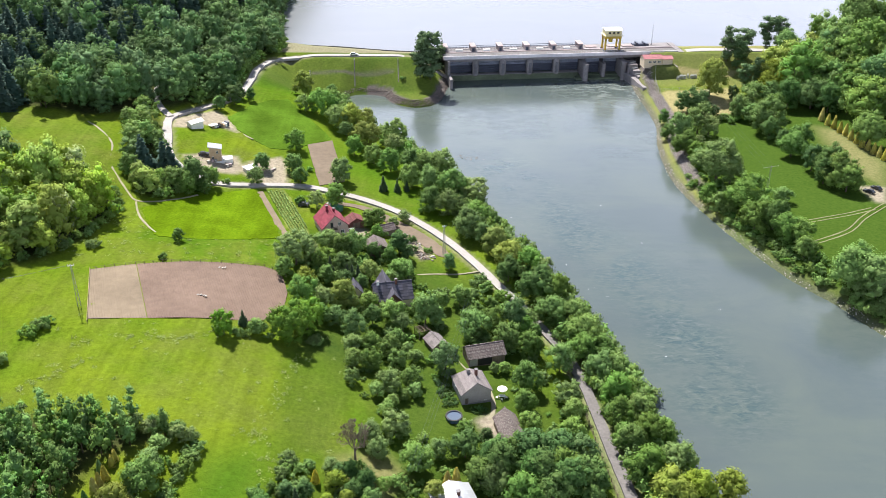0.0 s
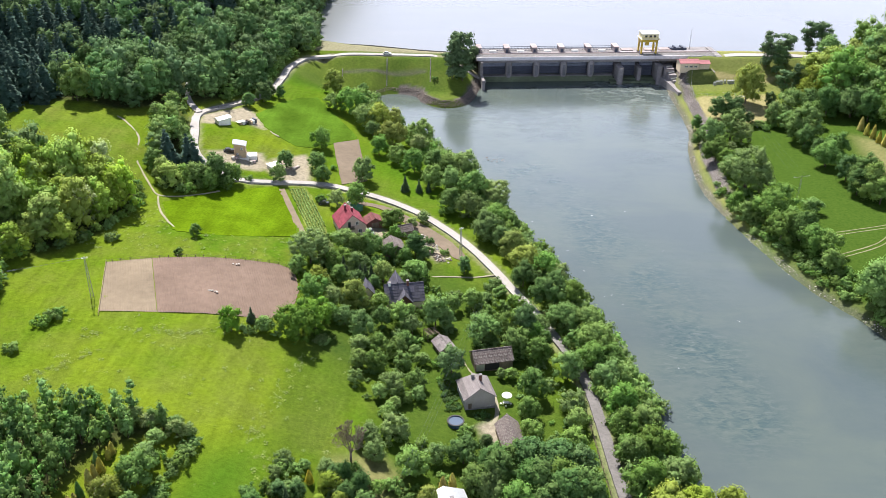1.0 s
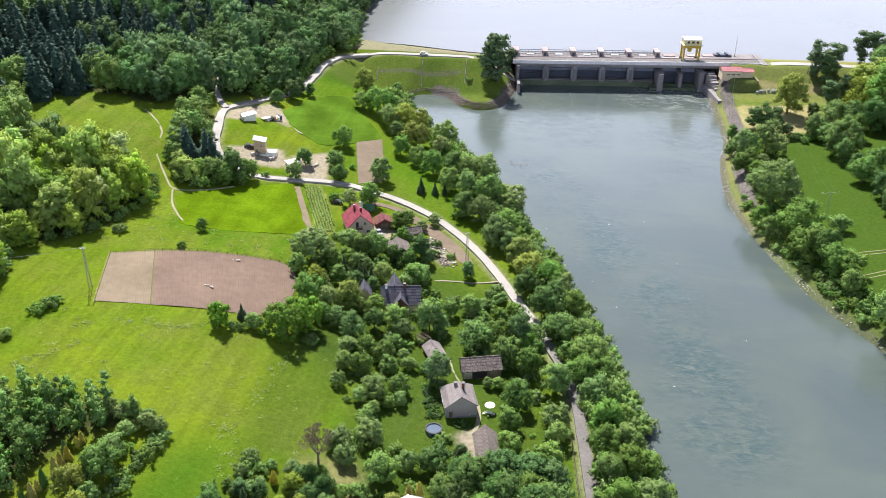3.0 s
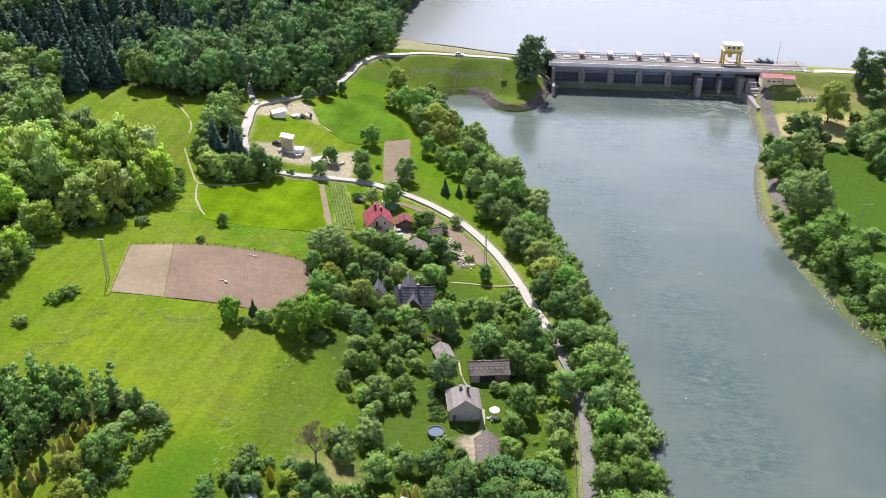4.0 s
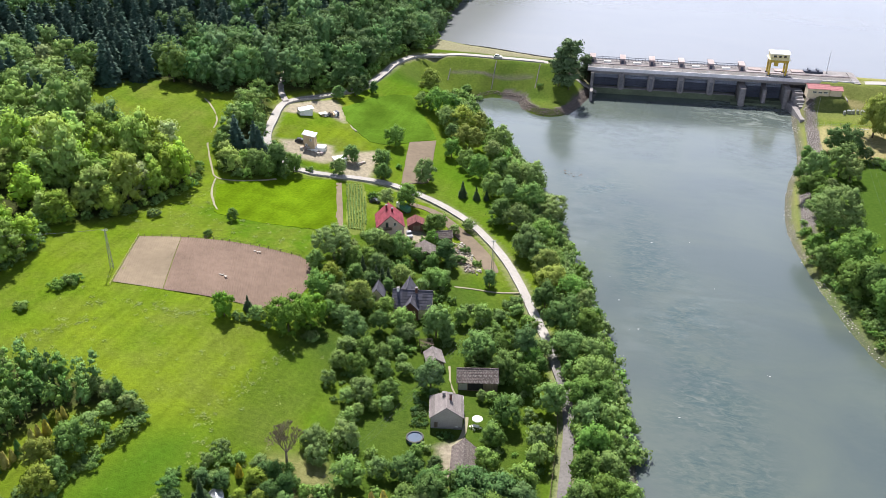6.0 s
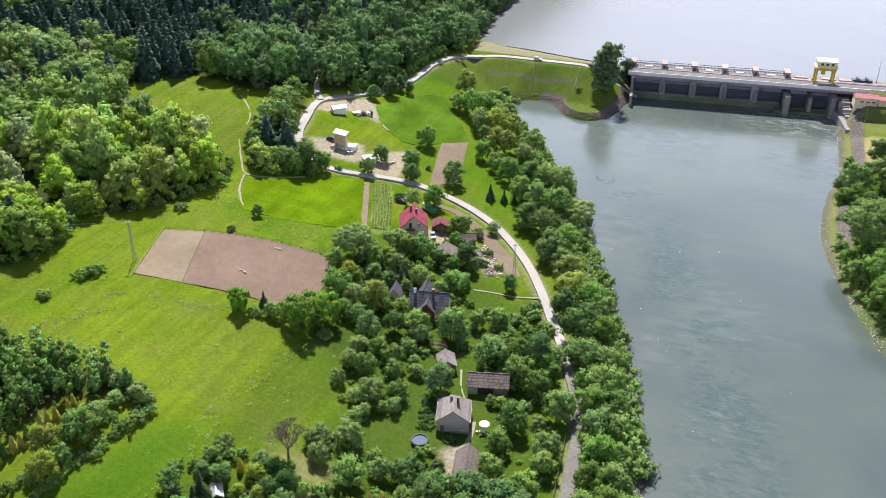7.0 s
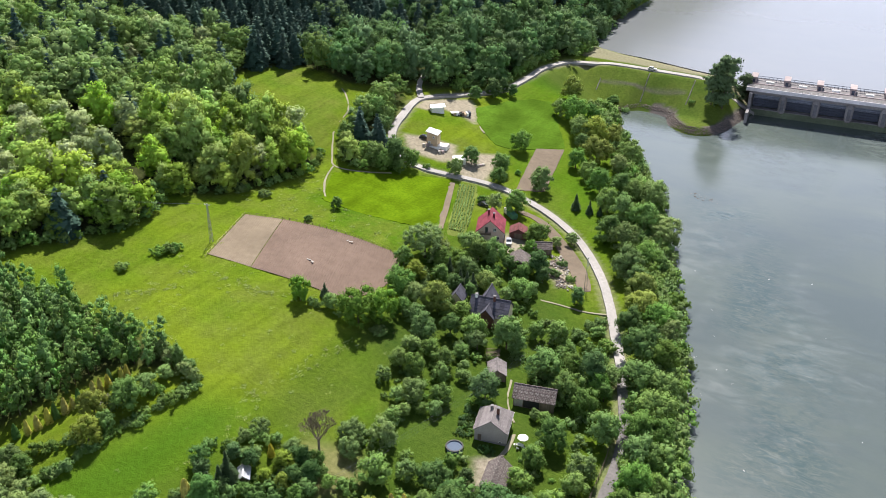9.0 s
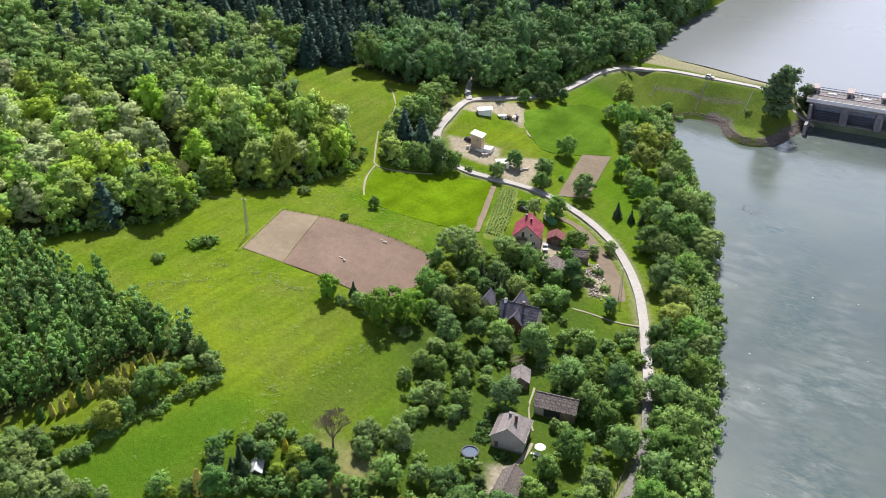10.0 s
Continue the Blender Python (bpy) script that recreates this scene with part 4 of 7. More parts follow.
    for u, w in ((78.0, 3.0), (90.5, 3.2), (98.5, 3.2)):
        part("hatch_cover", boxes((u - w, u + w, 10.8, 14.6, 13.2, 13.7), bevel=0.05), M_PINK, dam, "dull reddish sheet cover")
    part("intake_rack", boxes((101, 110, 11.5, 14.5, 13.2, 14.2), (103, 104, 11.2, 14.8, 14.2, 15.0), (107, 108, 11.2, 14.8, 14.2, 15.0)), M_STEEL, dam)
    part("service_slab", boxes((92, 124, -0.3, 9, 11.0, 13.3)), M_CONCRETE, dam)
    # wing walls
    part("wing_wall", boxes((-1.2, 0.2, -3.0, 9, -3, 11.6), (-1.0, 0.3, -12, -3, -3, 5.0)), M_CONCRETE, dam, "curved stone abutment wall")
    part("wing_wall", prism(bmesh.new(), [(91, 6), (95, 6), (97, -12), (96.2, -30), (94.4, -30), (93.5, -12)], "z", -3, 3.8), M_CONCRETE, dam)
    part("stepped_wall", boxes((94, 99, -6, 2, 0, 8.4), (95, 99, -11, -6, 0, 6.6), (96, 99, -16, -11, 0, 5.0)), M_CONCRETE, dam)
    part("end_wall", boxes((121.5, 124.5, -3, 15, 0, 13.6)), M_CONCRETE, dam)
    for k, (v, z) in enumerate(((-8.5, 6.6), (-13.5, 5.0), (-4.0, 8.4))):
        part("pipe", tube(bmesh.new(), (95.2, v, z + 0.4), (98.6, v + 1.2, z + 0.4), 0.4, sides=8), M_GALV, dam)


build_dam()


def build_crane():
    """A gantry crane that stands on the deck, a cabin across its top."""
    m = DAM @ pose(87.0, 5.4, 13.42) @ Matrix.Diagonal((0.88, 0.98, 1.10, 1))
    crane = thing("gantry_crane", "yellow gantry crane with a white-roofed machine house on the dam", "crane", m)
    for x in (-4.4, 4.4):
        for y in (-2.6, 3.2):
            bm = prism(bmesh.new(), [(-0.45, -0.45), (0.45, -0.45), (0.45, 0.45), (-0.45, 0.45)], "z", 0.4, 6.6)
            bmesh.ops.transform(bm, matrix=Matrix.Translation((x, y, 0)), verts=bm.verts)
            leg = part("leg", bm, M_YELLOW, crane)
            part("bogie", boxes((x - 0.9, x + 0.9, y - 0.4, y + 0.4, 0, 0.7), bevel=0.08), M_STEEL, leg)
        part("side_beam", boxes((x - 0.5, x + 0.5, -3.2, 3.8, 5.4, 6.6), bevel=0.05), M_YELLOW, crane)
        bm = tube(bmesh.new(), (x, -2.6, 1.2), (x, 3.2, 5.2), 0.14, sides=6)
        part("brace", bm, M_YELLOW, crane)
    part("cross_beam", boxes((-5, 5, -3.1, -2.2, 6.0, 7.2), (-5, 5, 2.8, 3.7, 6.0, 7.2), bevel=0.05), M_YELLOW, crane)
    part("platform", boxes((-5.6, 5.6, -3.6, 4.2, 7.2, 7.45)), M_CREAM, crane)
    house = part("machine_house", boxes((-4.8, 4.9, -3.0, 3.6, 7.45, 9.7)), M_CREAM, crane, "cream sheet-metal machine house")
    part("house_roof", prism(bmesh.new(), [(-3.4, 9.7), (4.0, 9.7), (4.0, 9.95), (0.3, 10.5), (-3.4, 9.95)], "x", -5.2, 5.3), M_WHITE, house)
    for x in (-3.2, -0.6, 2.0):
        part("window", boxes((x, x + 1.4, -3.06, -3.0, 8.2, 9.2)), M_GLASS, house)
    part("cab", boxes((-2.2, -0.2, -2.6, -0.6, 4.3, 6.2), bevel=0.06), M_YELLOW, crane, "yellow driver cab")
    bm = boxes((-5.6, 5.6, -3.62, -3.56, 8.4, 8.48))
    for k in range(8):
        box(bm, -5.6 + k * 1.59, -5.52 + k * 1.59, -3.62, -3.56, 7.45, 8.48)
    part("guard_rail", bm, M_YELLOW, crane)


build_crane()
mast = thing("mast", "thin grey mast on the dam deck", "mast", DAM @ pose(112, 13, 13.2))
part("pole", tube(bmesh.new(), (0, 0, 0), (0, 0, 11), 0.14, 0.06, 6), M_GALV, mast)
part("foot", boxes((-0.4, 0.4, -0.4, 0.4, 0, 0.3)), M_CONCRETE, mast)


def lay_stones(name, line, rows, gap, size, mat, label, seed, inland=1, start=0.0, drop=0.0):
    """Rough stones laid along a shore, row above row."""
    rng = np.random.RandomState(seed)
    p = spline(line, gap)
    t = np.gradient(p, axis=0)
    t /= np.linalg.norm(t, axis=1)[:, None] + 1e-9
    side = np.stack([-t[:, 1], t[:, 0]], 1) * inland
    vs, fs, k = [], [], 0
    for r in range(rows):
        q = p + side * (start + r * gap) + rng.uniform(-0.35, 0.35, p.shape) * gap
        hh = np.maximum(height(q[:, 0], q[:, 1]), -0.2)
        for (x, y), z in zip(q, hh):
            if rng.uniform() < drop * (1.3 + math.sin(y * 0.35) + 0.7 * math.sin(y * 0.11)):
                continue
            s = size * rng.uniform(0.4, 1.1) ** 1.3 * 1.25
            v = CUBE * s * np.array((1.2, 1.0, 0.75)) * rng.uniform(0.75, 1.2, (8, 1))
            a = rng.uniform(0, 6.28)
            v = np.stack([v[:, 0] * math.cos(a) - v[:, 1] * math.sin(a) + x, v[:, 0] * math.sin(a) + v[:, 1] * math.cos(a) + y, v[:, 2] + z + s * 0.15], 1)
            vs.append(v), fs.append(CUBE_FACES + k)
            k += 8
    me = quads_mesh(name, np.concatenate(vs), np.concatenate(fs), mat)
    return tagged(new(name, me), label, "stones", kind="stuff")


CUBE = np.array([(x, y, z) for z in (-1, 1) for x, y in ((-1, -1), (1, -1), (1, 1), (-1, 1))], float) / math.sqrt(3)
CUBE_FACES = np.array([(3, 2, 1, 0), (4, 5, 6, 7), (0, 1, 5, 4), (1, 2, 6, 5), (2, 3, 7, 6), (3, 0, 4, 7)])
lay_stones("stones_ring", HEAD_SHORE[1:9], 6, 0.6, 0.34, M_RIPRAP, "brown stone revetment round the grassy spit", 5, -1)
lay_stones("stones_east", RIGHT_SHORE[1:5], 8, 0.62, 0.26, M_PITCHING, "greyish stone pitching on the east bank", 6, start=4.6)
lay_stones("stones_shore", RIGHT_SHORE[1:9], 4, 0.7, 0.24, M_STONE_SHORE, "grey and pale boulders along the waterline", 7, start=-0.2, drop=0.5)
lay_stones("stones_west", LEFT_SHORE[0:12], 2, 1.3, 0.45, M_STONE, "grey stones at the foot of the west bank", 8, -1)
lay_stones("stones_shoal", [(6, 349), (9.5, 346.5), (13, 345.5), (16, 346.5)], 2, 1.7, 0.42, M_RIPRAP, "small rock shoal breaking the river surface", 9)


def foam_flecks():
    """White flecks of foam that drift on the river."""
    rng = random.Random(57)
    bm = bmesh.new()
    for x, y in FLECKS:
        for _ in range(2):
            r = rng.uniform(0.05, 0.16)
            m = pose(x + rng.uniform(-0.4, 0.4), y + rng.uniform(-0.4, 0.4), 0.03) @ Matrix.Diagonal((r, r * rng.uniform(0.6, 1.2), r * 0.35, 1))
            bmesh.ops.create_icosphere(bm, subdivisions=1, radius=1.0, matrix=m)
    tagged(part("foam_flecks", bm, M_WHITE), "small white flecks of foam on the river", "foam", kind="stuff")


FLECKS = ((24.7, 290.8), (46.7, 297.8), (58.8, 302.3), (68.5, 272.5), (40.4, 256.7), (45.7, 241.1), (48.3, 242.3), (51.1, 236.7), (45.3, 227.8), (84.1, 229.8), (36.1, 270.4), (39.0, 243.6), (62.4, 204.9))
foam_flecks()
lay_stones("stones_rubble", [(-15.9, 267.6), (-12.1, 262.8), (-8.4, 257.2), (-5.2, 252.5), (-2.7, 252.2)], 4, 1.0, 0.42, M_STONE_PALE, "pale broken rubble heaped beside the strip of soil", 12, drop=0.3)
lay_stones("stones_rubble_brown", [(-15.9, 267.6), (-12.1, 262.8), (-8.4, 257.2), (-5.2, 252.5), (-2.7, 252.2)], 3, 1.4, 0.40, M_RIPRAP, "brown broken rubble heaped beside the strip of soil", 13, start=-0.6, drop=0.3)
lay_stones("stones_inlet", [(-52, 420), (-45.5, 429.2), (-36, 429.6), (-29.5, 427)], 3, 0.6, 0.32, M_RIPRAP, "low stone wall at the head of the inlet", 10)


def bank_steps():
    """Two flights of concrete steps and their kerbs down the grassy bank."""
    for x0, x1, top, low in ((-46.6, -45.2, 446.2, 431.5), (-24.3, -23.4, 446.6, 431.5), (-68.4, -67.6, 438.4, 431.2)):
        st = thing("bank_steps", "narrow pale concrete steps down the grassy bank", "steps", group="steps on the dam bank")
        n = 26
        for k in range(n):
            f = k / n
            x, y = x0 + (x1 - x0) * f, top + (low - top) * f
            z = float(height(x, y))
            part("step", boxes((x - 0.2, x + 0.2, y - 0.36, y + 0.36, z - 0.4, z + 0.14)), M_CONCRETE, st)


bank_steps()


def lake_wall():
    """A low wall where the bank meets the lake."""
    bm = bmesh.new()
    line = []
    for x in np.arange(-86, 1.5, 3.0):
        ys = np.arange(458, 492, 0.25)
        z = height(np.full(ys.shape, x), ys)
        below = np.nonzero(z < LAKE_LEVEL + 0.25)[0]
        if len(below):
            line.append((x, float(ys[below[0]])))
    for (x0, y0), (x1, y1) in zip(line, line[1:]):
        a = math.degrees(math.atan2(y1 - y0, x1 - x0))
        n = math.hypot(x1 - x0, y1 - y0)
        seg = boxes((0, n + 0.05, -0.3, 0.3, -1.0, 0.75))
        bmesh.ops.transform(seg, matrix=pose(x0, y0, LAKE_LEVEL, 0, 0, a), verts=seg.verts)
        me = bpy.data.meshes.new("segment")
        seg.to_mesh(me)
        seg.free()
        bm.from_mesh(me)
        bpy.data.meshes.remove(me)
    tagged(part("trim_lake_wall", bm, M_CONCRETE_DARK), "low dark concrete wall along the lake shore", "wall", kind="structure")


lake_wall()

# ---- houses ----
def window(parent, x, y, z, w, h, face="front"):
    """A framed window set in a wall; y is the wall's outer face."""
    s = 1 if face in ("back", "right") else -1
    swap = face in ("left", "right")

    def b(u0, u1, d0, d1, z0, z1):
        lo, hi = sorted((y + s * d0, y + s * d1))
        return (lo, hi, u0, u1, z0, z1) if swap else (u0, u1, lo, hi, z0, z1)
    frame_part = part("window", boxes(b(x - w / 2, x + w / 2, 0, 0.06, z, z + 0.09), b(x - w / 2, x + w / 2, 0, 0.06, z + h - 0.09, z + h),
                                      b(x - w / 2, x - w / 2 + 0.09, 0, 0.06, z + 0.09, z + h - 0.09), b(x + w / 2 - 0.09, x + w / 2, 0, 0.06, z + 0.09, z + h - 0.09),
                                      b(x - 0.04, x + 0.04, 0, 0.05, z + 0.09, z + h - 0.09)), M_WHITE, parent)
    part("pane", boxes(b(x - w / 2 + 0.09, x + w / 2 - 0.09, -0.02, 0.02, z + 0.09, z + h - 0.09)), M_GLASS, frame_part)
    part("sill", boxes(b(x - w / 2 - 0.08, x + w / 2 + 0.08, 0, 0.16, z - 0.07, z)), M_CONCRETE, frame_part)
    return frame_part


def roof_rows(parent, name, mat, half, length, eave, ridge, over=0.35, row=0.9, thick=0.07, y0=0.0, hip=0.0):
    """Two slopes, each laid in overlapping courses so that the rows show; the ridge runs along y."""
    rise, run = ridge - eave, half
    slope = math.hypot(rise, run)
    n = max(3, round((slope + over) / row))
    bits = max(3, round(length / 1.3))
    shared = {}
    for side in (-1, 1):
        for k in range(n):
            s0, s1 = (slope + over) * k / n, (slope + over) * (k + 1) / n + 0.08
            def at_s(s):
                return side * run * s / slope, ridge - rise * s / slope
            (xa, za), (xb, zb) = at_s(s0), at_s(s1)
            inset = hip * (1 - k / n)
            ya, yb = y0 - over, y0 + length + over - inset
            if hip:
                me = bpy.data.meshes.new(name)
                lift = 0.05
                yb2 = y0 + length + over - hip * max(0.0, 1 - (k + 1) / n)
                v = [(xa, ya, za + lift), (xb, ya, zb + lift + 0.05), (xb, yb2, zb + lift + 0.05), (xa, yb, za + lift)]
                v += [(x, y, z - thick) for x, y, z in v]
                me.from_pydata(v, [], [(0, 1, 2, 3), (7, 6, 5, 4), (0, 4, 5, 1), (1, 5, 6, 2), (2, 6, 7, 3), (3, 7, 4, 0)])
                me.materials.append(mat)
                new(name, me).parent = parent
                continue
            for j in range(bits):
                a, b = ya + (yb - ya) * j / bits, ya + (yb - ya) * (j + 1) / bits - 0.02
                key = (side, k)
                if key not in shared:
                    me = bpy.data.meshes.new(name)
                    v = [(xa, 0, za + 0.05), (xb, 0, zb + 0.10), (xb, b - a, zb + 0.10), (xa, b - a, za + 0.05)]
                    v += [(x, y, z - thick) for x, y, z in v]
                    me.from_pydata(v, [], [(0, 1, 2, 3), (7, 6, 5, 4), (0, 4, 5, 1), (1, 5, 6, 2), (2, 6, 7, 3), (3, 7, 4, 0)])
                    me.materials.append(mat)
                    shared[key] = me
                ob = new(name, shared[key])
                ob.parent, ob.location = parent, (0, a, 0)


def house(name, label, x, y, turn, width, length, eave, ridge, wall_mat, roof_mat, row=0.9, hip=0.0, over=0.4, category="house", lift=0.0, gable_mat=None, base=1.2, sheets=False, turned=False):
    """A house whose front gable stands at y = 0 and whose ridge runs back from it."""
    h = thing(name, label, category, at(x, y, turn, lift))
    half = width / 2
    front = [(-half, -base), (half, -base), (half, eave), (0, ridge - 0.05), (-half, eave)]
    back_top = ridge - 0.05 if not hip else eave + (ridge - eave) * 0.3
    t = 0.35
    part("wall", prism(bmesh.new(), front, "y", 0, t), wall_mat, h)
    part("wall", prism(bmesh.new(), [(-half, -base), (half, -base), (half, eave), (0, back_top), (-half, eave)], "y", length - t, length), wall_mat, h)
    part("wall", boxes((-half, -half + t, t, length - t, -base, eave)), wall_mat, h)
    part("wall", boxes((half - t, half, t, length - t, -base, eave)), wall_mat, h)
    part("floor", boxes((-half + t, half - t, t, length - t, -base, -base + 0.3)), wall_mat, h)
    roof = thing_part("roof", h)
    deck = bmesh.new()
    for s in (-1, 1):
        o = over
        dx, dz = half, ridge - eave
        xe, ze = s * (half + o * 0.8), eave - dz / dx * o * 0.8
        vs = [(0, -o, ridge), (xe, -o, ze), (xe, length + o, ze), (0, length + o - hip, ridge)]
        vs += [(a, b, c - 0.14) for a, b, c in vs]
        bv = [deck.verts.new(v) for v in vs]
        for f in ((0, 1, 2, 3), (7, 6, 5, 4), (0, 4, 5, 1), (1, 5, 6, 2), (2, 6, 7, 3), (3, 7, 4, 0)):
            deck.faces.new([bv[i] for i in f])
    if hip:
        dx, dz = half, ridge - eave
        ze = eave - dz / dx * over * 0.8
        vs = [deck.verts.new(v) for v in ((0, length + over - hip, ridge - 0.02), (-half - over * 0.8, length + over, ze), (half + over * 0.8, length + over, ze))]
        deck.faces.new(vs)
    bmesh.ops.recalc_face_normals(deck, faces=deck.faces)
    deck_me = bpy.data.meshes.new("roof")
    deck.to_mesh(deck_me)
    deck.free()
    deck_me.materials.append(roof_mat)
    roof.data = deck_me
    roof_rows(roof, "sheet" if sheets else "tile", roof_mat, half, length, eave, ridge, over, row, hip=hip)
    part("ridge_cap", boxes((-0.14, 0.14, -over, length + over - hip, ridge + 0.02, ridge + 0.16), bevel=0.04), roof_mat, roof)
    return h


def thing_part(name, parent):
    ob = new(name, bpy.data.meshes.new(name))
    ob.parent = parent
    return ob


def chimney(h, x, y, z0, z1, mat=None, w=0.32):
    c = part("chimney", boxes((x - w, x + w, y - w, y + w, z0, z1)), mat or M_BRICK_DARK, h)
    part("cap", boxes((x - w - 0.08, x + w + 0.08, y - w - 0.08, y + w + 0.08, z1, z1 + 0.12)), M_CONCRETE, c)
    return c


def door(h, x, y, w, top, mat=None, base=0.0):
    d = part("door", boxes((x - w / 2, x + w / 2, y - 0.07, y - 0.01, base, top)), mat or M_WOOD, h)
    part("handle", boxes((x + w / 2 - 0.16, x + w / 2 - 0.10, y - 0.13, y - 0.07, base + 0.95, base + 1.08)), M_GALV, d)
    return d


# grey cottage
h = house("cottage", "grey plastered cottage with a weathered grey tile roof", 8.7, 179.6, 17, 7.7, 8.0, 3.6, 6.5, M_PLASTER, M_GREY_ROOF, hip=2.4)
chimney(h, 1.0, 3.8, 5.2, 7.6, M_BRICK_DARK)
chimney(h, -0.7, 5.0, 5.6, 7.0, M_CONCRETE)
window(h, 2.6, -3.8, 1.0, 1.1, 1.2, "left"), window(h, 5.6, -3.8, 1.0, 1.1, 1.2, "left")
window(h, 2.6, 3.8, 1.0, 1.1, 1.2, "right"), window(h, 2.4, 0.0, 0.25, 0.7, 0.5)
door(h, -2.6, 0, 0.9, 2.0)
part("plinth", boxes((-3.9, 3.9, -0.10, -0.002, -1.2, 0.35)), M_CONCRETE, h)
part("gutter", boxes((-4.25, -4.12, -0.3, 8.4, 3.25, 3.37)), M_GALV, h)
part("gutter", boxes((4.12, 4.25, -0.3, 8.4, 3.25, 3.37)), M_GALV, h)


# barn with a long mottled roof, its ridge along the yard
def barn(name, label, x, y, turn, length, depth, eave, ridge, wall_mat, roof_mat, opening=None, row=0.8):
    b = house(name, label, x, y, turn, depth, length, eave, ridge, wall_mat, roof_mat, row, category="barn", over=0.35)
    if opening:
        # flat black panel stands for the shade inside an open doorway
        part("doorway", boxes((depth / 2, depth / 2 + 0.05, opening[0], opening[1], 0.0, eave - 0.3)), M_BLACK, b, "black panel that stands for a dark open doorway")
        part("gate", boxes((depth / 2 + 0.05, depth / 2 + 0.12, opening[0] - 2.4, opening[0] - 0.15, 0.1, eave - 0.35)), M_GALV, b, "pale sheet-metal gate leaf")
        for v in (opening[0] - 0.1, opening[1]):
            part("post", boxes((depth / 2, depth / 2 + 0.14, v - 0.08, v + 0.08, -0.3, eave)), M_WOOD, b)
    return b


barn("barn", "old timber barn with a mottled brown shingle roof", 6.3, 197.4, -74, 10.2, 5.8, 2.6, 4.7, M_WOOD, M_BROWN_ROOF, (2.6, 6.6))
barn("tool_shed", "old timber shed with a dark steep shingle roof", 17.9, 161.0, 13, 11.5, 5.3, 2.4, 4.9, M_WOOD, M_BROWN_ROOF)
barn("hay_shed", "small weathered shed with a grey sheet roof", -0.6, 200.6, 28, 5.4, 4.4, 2.1, 3.5, M_WOOD, M_GREY_ROOF)
lean = thing("lean_to", "open brown timber lean-to frame", "shed", at(-5.0, 206.6, 28))
for x in (-1.6, 1.6):
    for y in (0, 3):
        part("post", boxes((x - 0.08, x + 0.08, y - 0.08, y + 0.08, -0.3, 2.4)), M_WOOD, lean)
for k in range(6):
    part("rafter", boxes((-1.9, 1.9, k * 0.6 - 0.05, k * 0.6 + 0.05, 2.4, 2.52)), M_WOOD, lean)

# dark-roofed house with a cross gable
h = house("village_house", "house with steep graphite tile roofs and a cross gable", -20.2, 222.6, -78, 7.6, 10.8, 2.6, 6.2, M_PLASTER_BEIGE, M_NAVY_ROOF)
wing = house("gable_wing", "", 0, 0, 0, 4.4, 5.6, 2.6, 5.0, M_BRICK_DARK, M_NAVY_ROOF, over=0.35)
for key in ("label", "category"):
    if key in wing:
        del wing[key]
wing.parent = h
wing.matrix_basis = pose(4.6, 5.2, 0, 0, 0, 90)
wing2 = house("back_wing", "", 0, 0, 0, 4.8, 6.6, 2.6, 6.6, M_PLASTER_BEIGE, M_NAVY_ROOF, over=0.3)
for key in ("label", "category"):
    if key in wing2:
        del wing2[key]
wing2.parent = h
wing2.matrix_basis = pose(-6.8, 3.6, 0, 0, 0, -90)
chimney(h, 0.4, 6.5, 5.4, 7.3)
chimney(h, 0.2, 1.2, 5.6, 6.9, M_WHITE, 0.35)
house("garden_house", "small house with a steep dark tile roof", -25.4, 222.0, 14, 4.0, 4.6, 2.2, 4.6, M_PLASTER_BEIGE, M_NAVY_ROOF)

# red-roofed house
h = house("family_house", "two-storey cream house with a raspberry-red tile roof", -35.8, 262.0, 24, 8.8, 9.6, 3.6, 7.6, M_PLASTER_PINK, M_RED_ROOF, row=0.6, base=1.6)
chimney(h, -0.9, 6.0, 6.4, 8.6, M_RED_ROOF)
chimney(h, 0.9, 4.2, 6.4, 8.2, M_RED_ROOF)
for x in (-2.6, 2.4):
    window(h, x, 0, 0.7, 1.3, 1.3)
window(h, 1.5, 0, 3.7, 1.0, 1.2), window(h, 2.5, 4.5, 1.0, 1.2, 1.3, "right"), window(h, 6.5, 4.5, 1.0, 1.2, 1.3, "right")
part("door", boxes((-1.6, -0.7, -0.07, -0.01, 3.1, 5.1)), M_GLASS, h, "glazed balcony door")
bal = part("balcony", boxes((-3.8, 0.4, -1.3, 0, 2.8, 3.0)), M_WOOD, h)
for k in range(11):
    part("baluster", boxes((-3.8 + k * 0.41, -3.74 + k * 0.41, -1.3, -1.24, 3.0, 3.9)), M_WOOD, bal)
part("rail", boxes((-3.85, 0.45, -1.33, -1.21, 3.9, 4.0)), M_WOOD, bal)
part("terrace", boxes((-3.6, 3.6, -3.4, -0.01, -1.5, 0.1)), M_CONCRETE, h)
s = house("garage", "small red garage with a red tile roof", -29.6, 270.2, 23, 5.2, 4.6, 2.3, 3.7, M_BRICK_DARK, M_RUST_ROOF, row=0.6, category="garage")
door(s, 0, 0, 2.4, 2.0, M_WOOD)
barn("wood_shed", "long low shed with a dark brown plank roof", -22.2, 267.0, -62, 5.6, 3.8, 1.9, 3.3, M_WOOD, M_BROWN_ROOF)
barn("poultry_shed", "old shed with a mottled brown roof among trees", -20.4, 251.6, 20, 7.0, 6.5, 2.4, 4.4, M_WOOD, M_BROWN_ROOF)

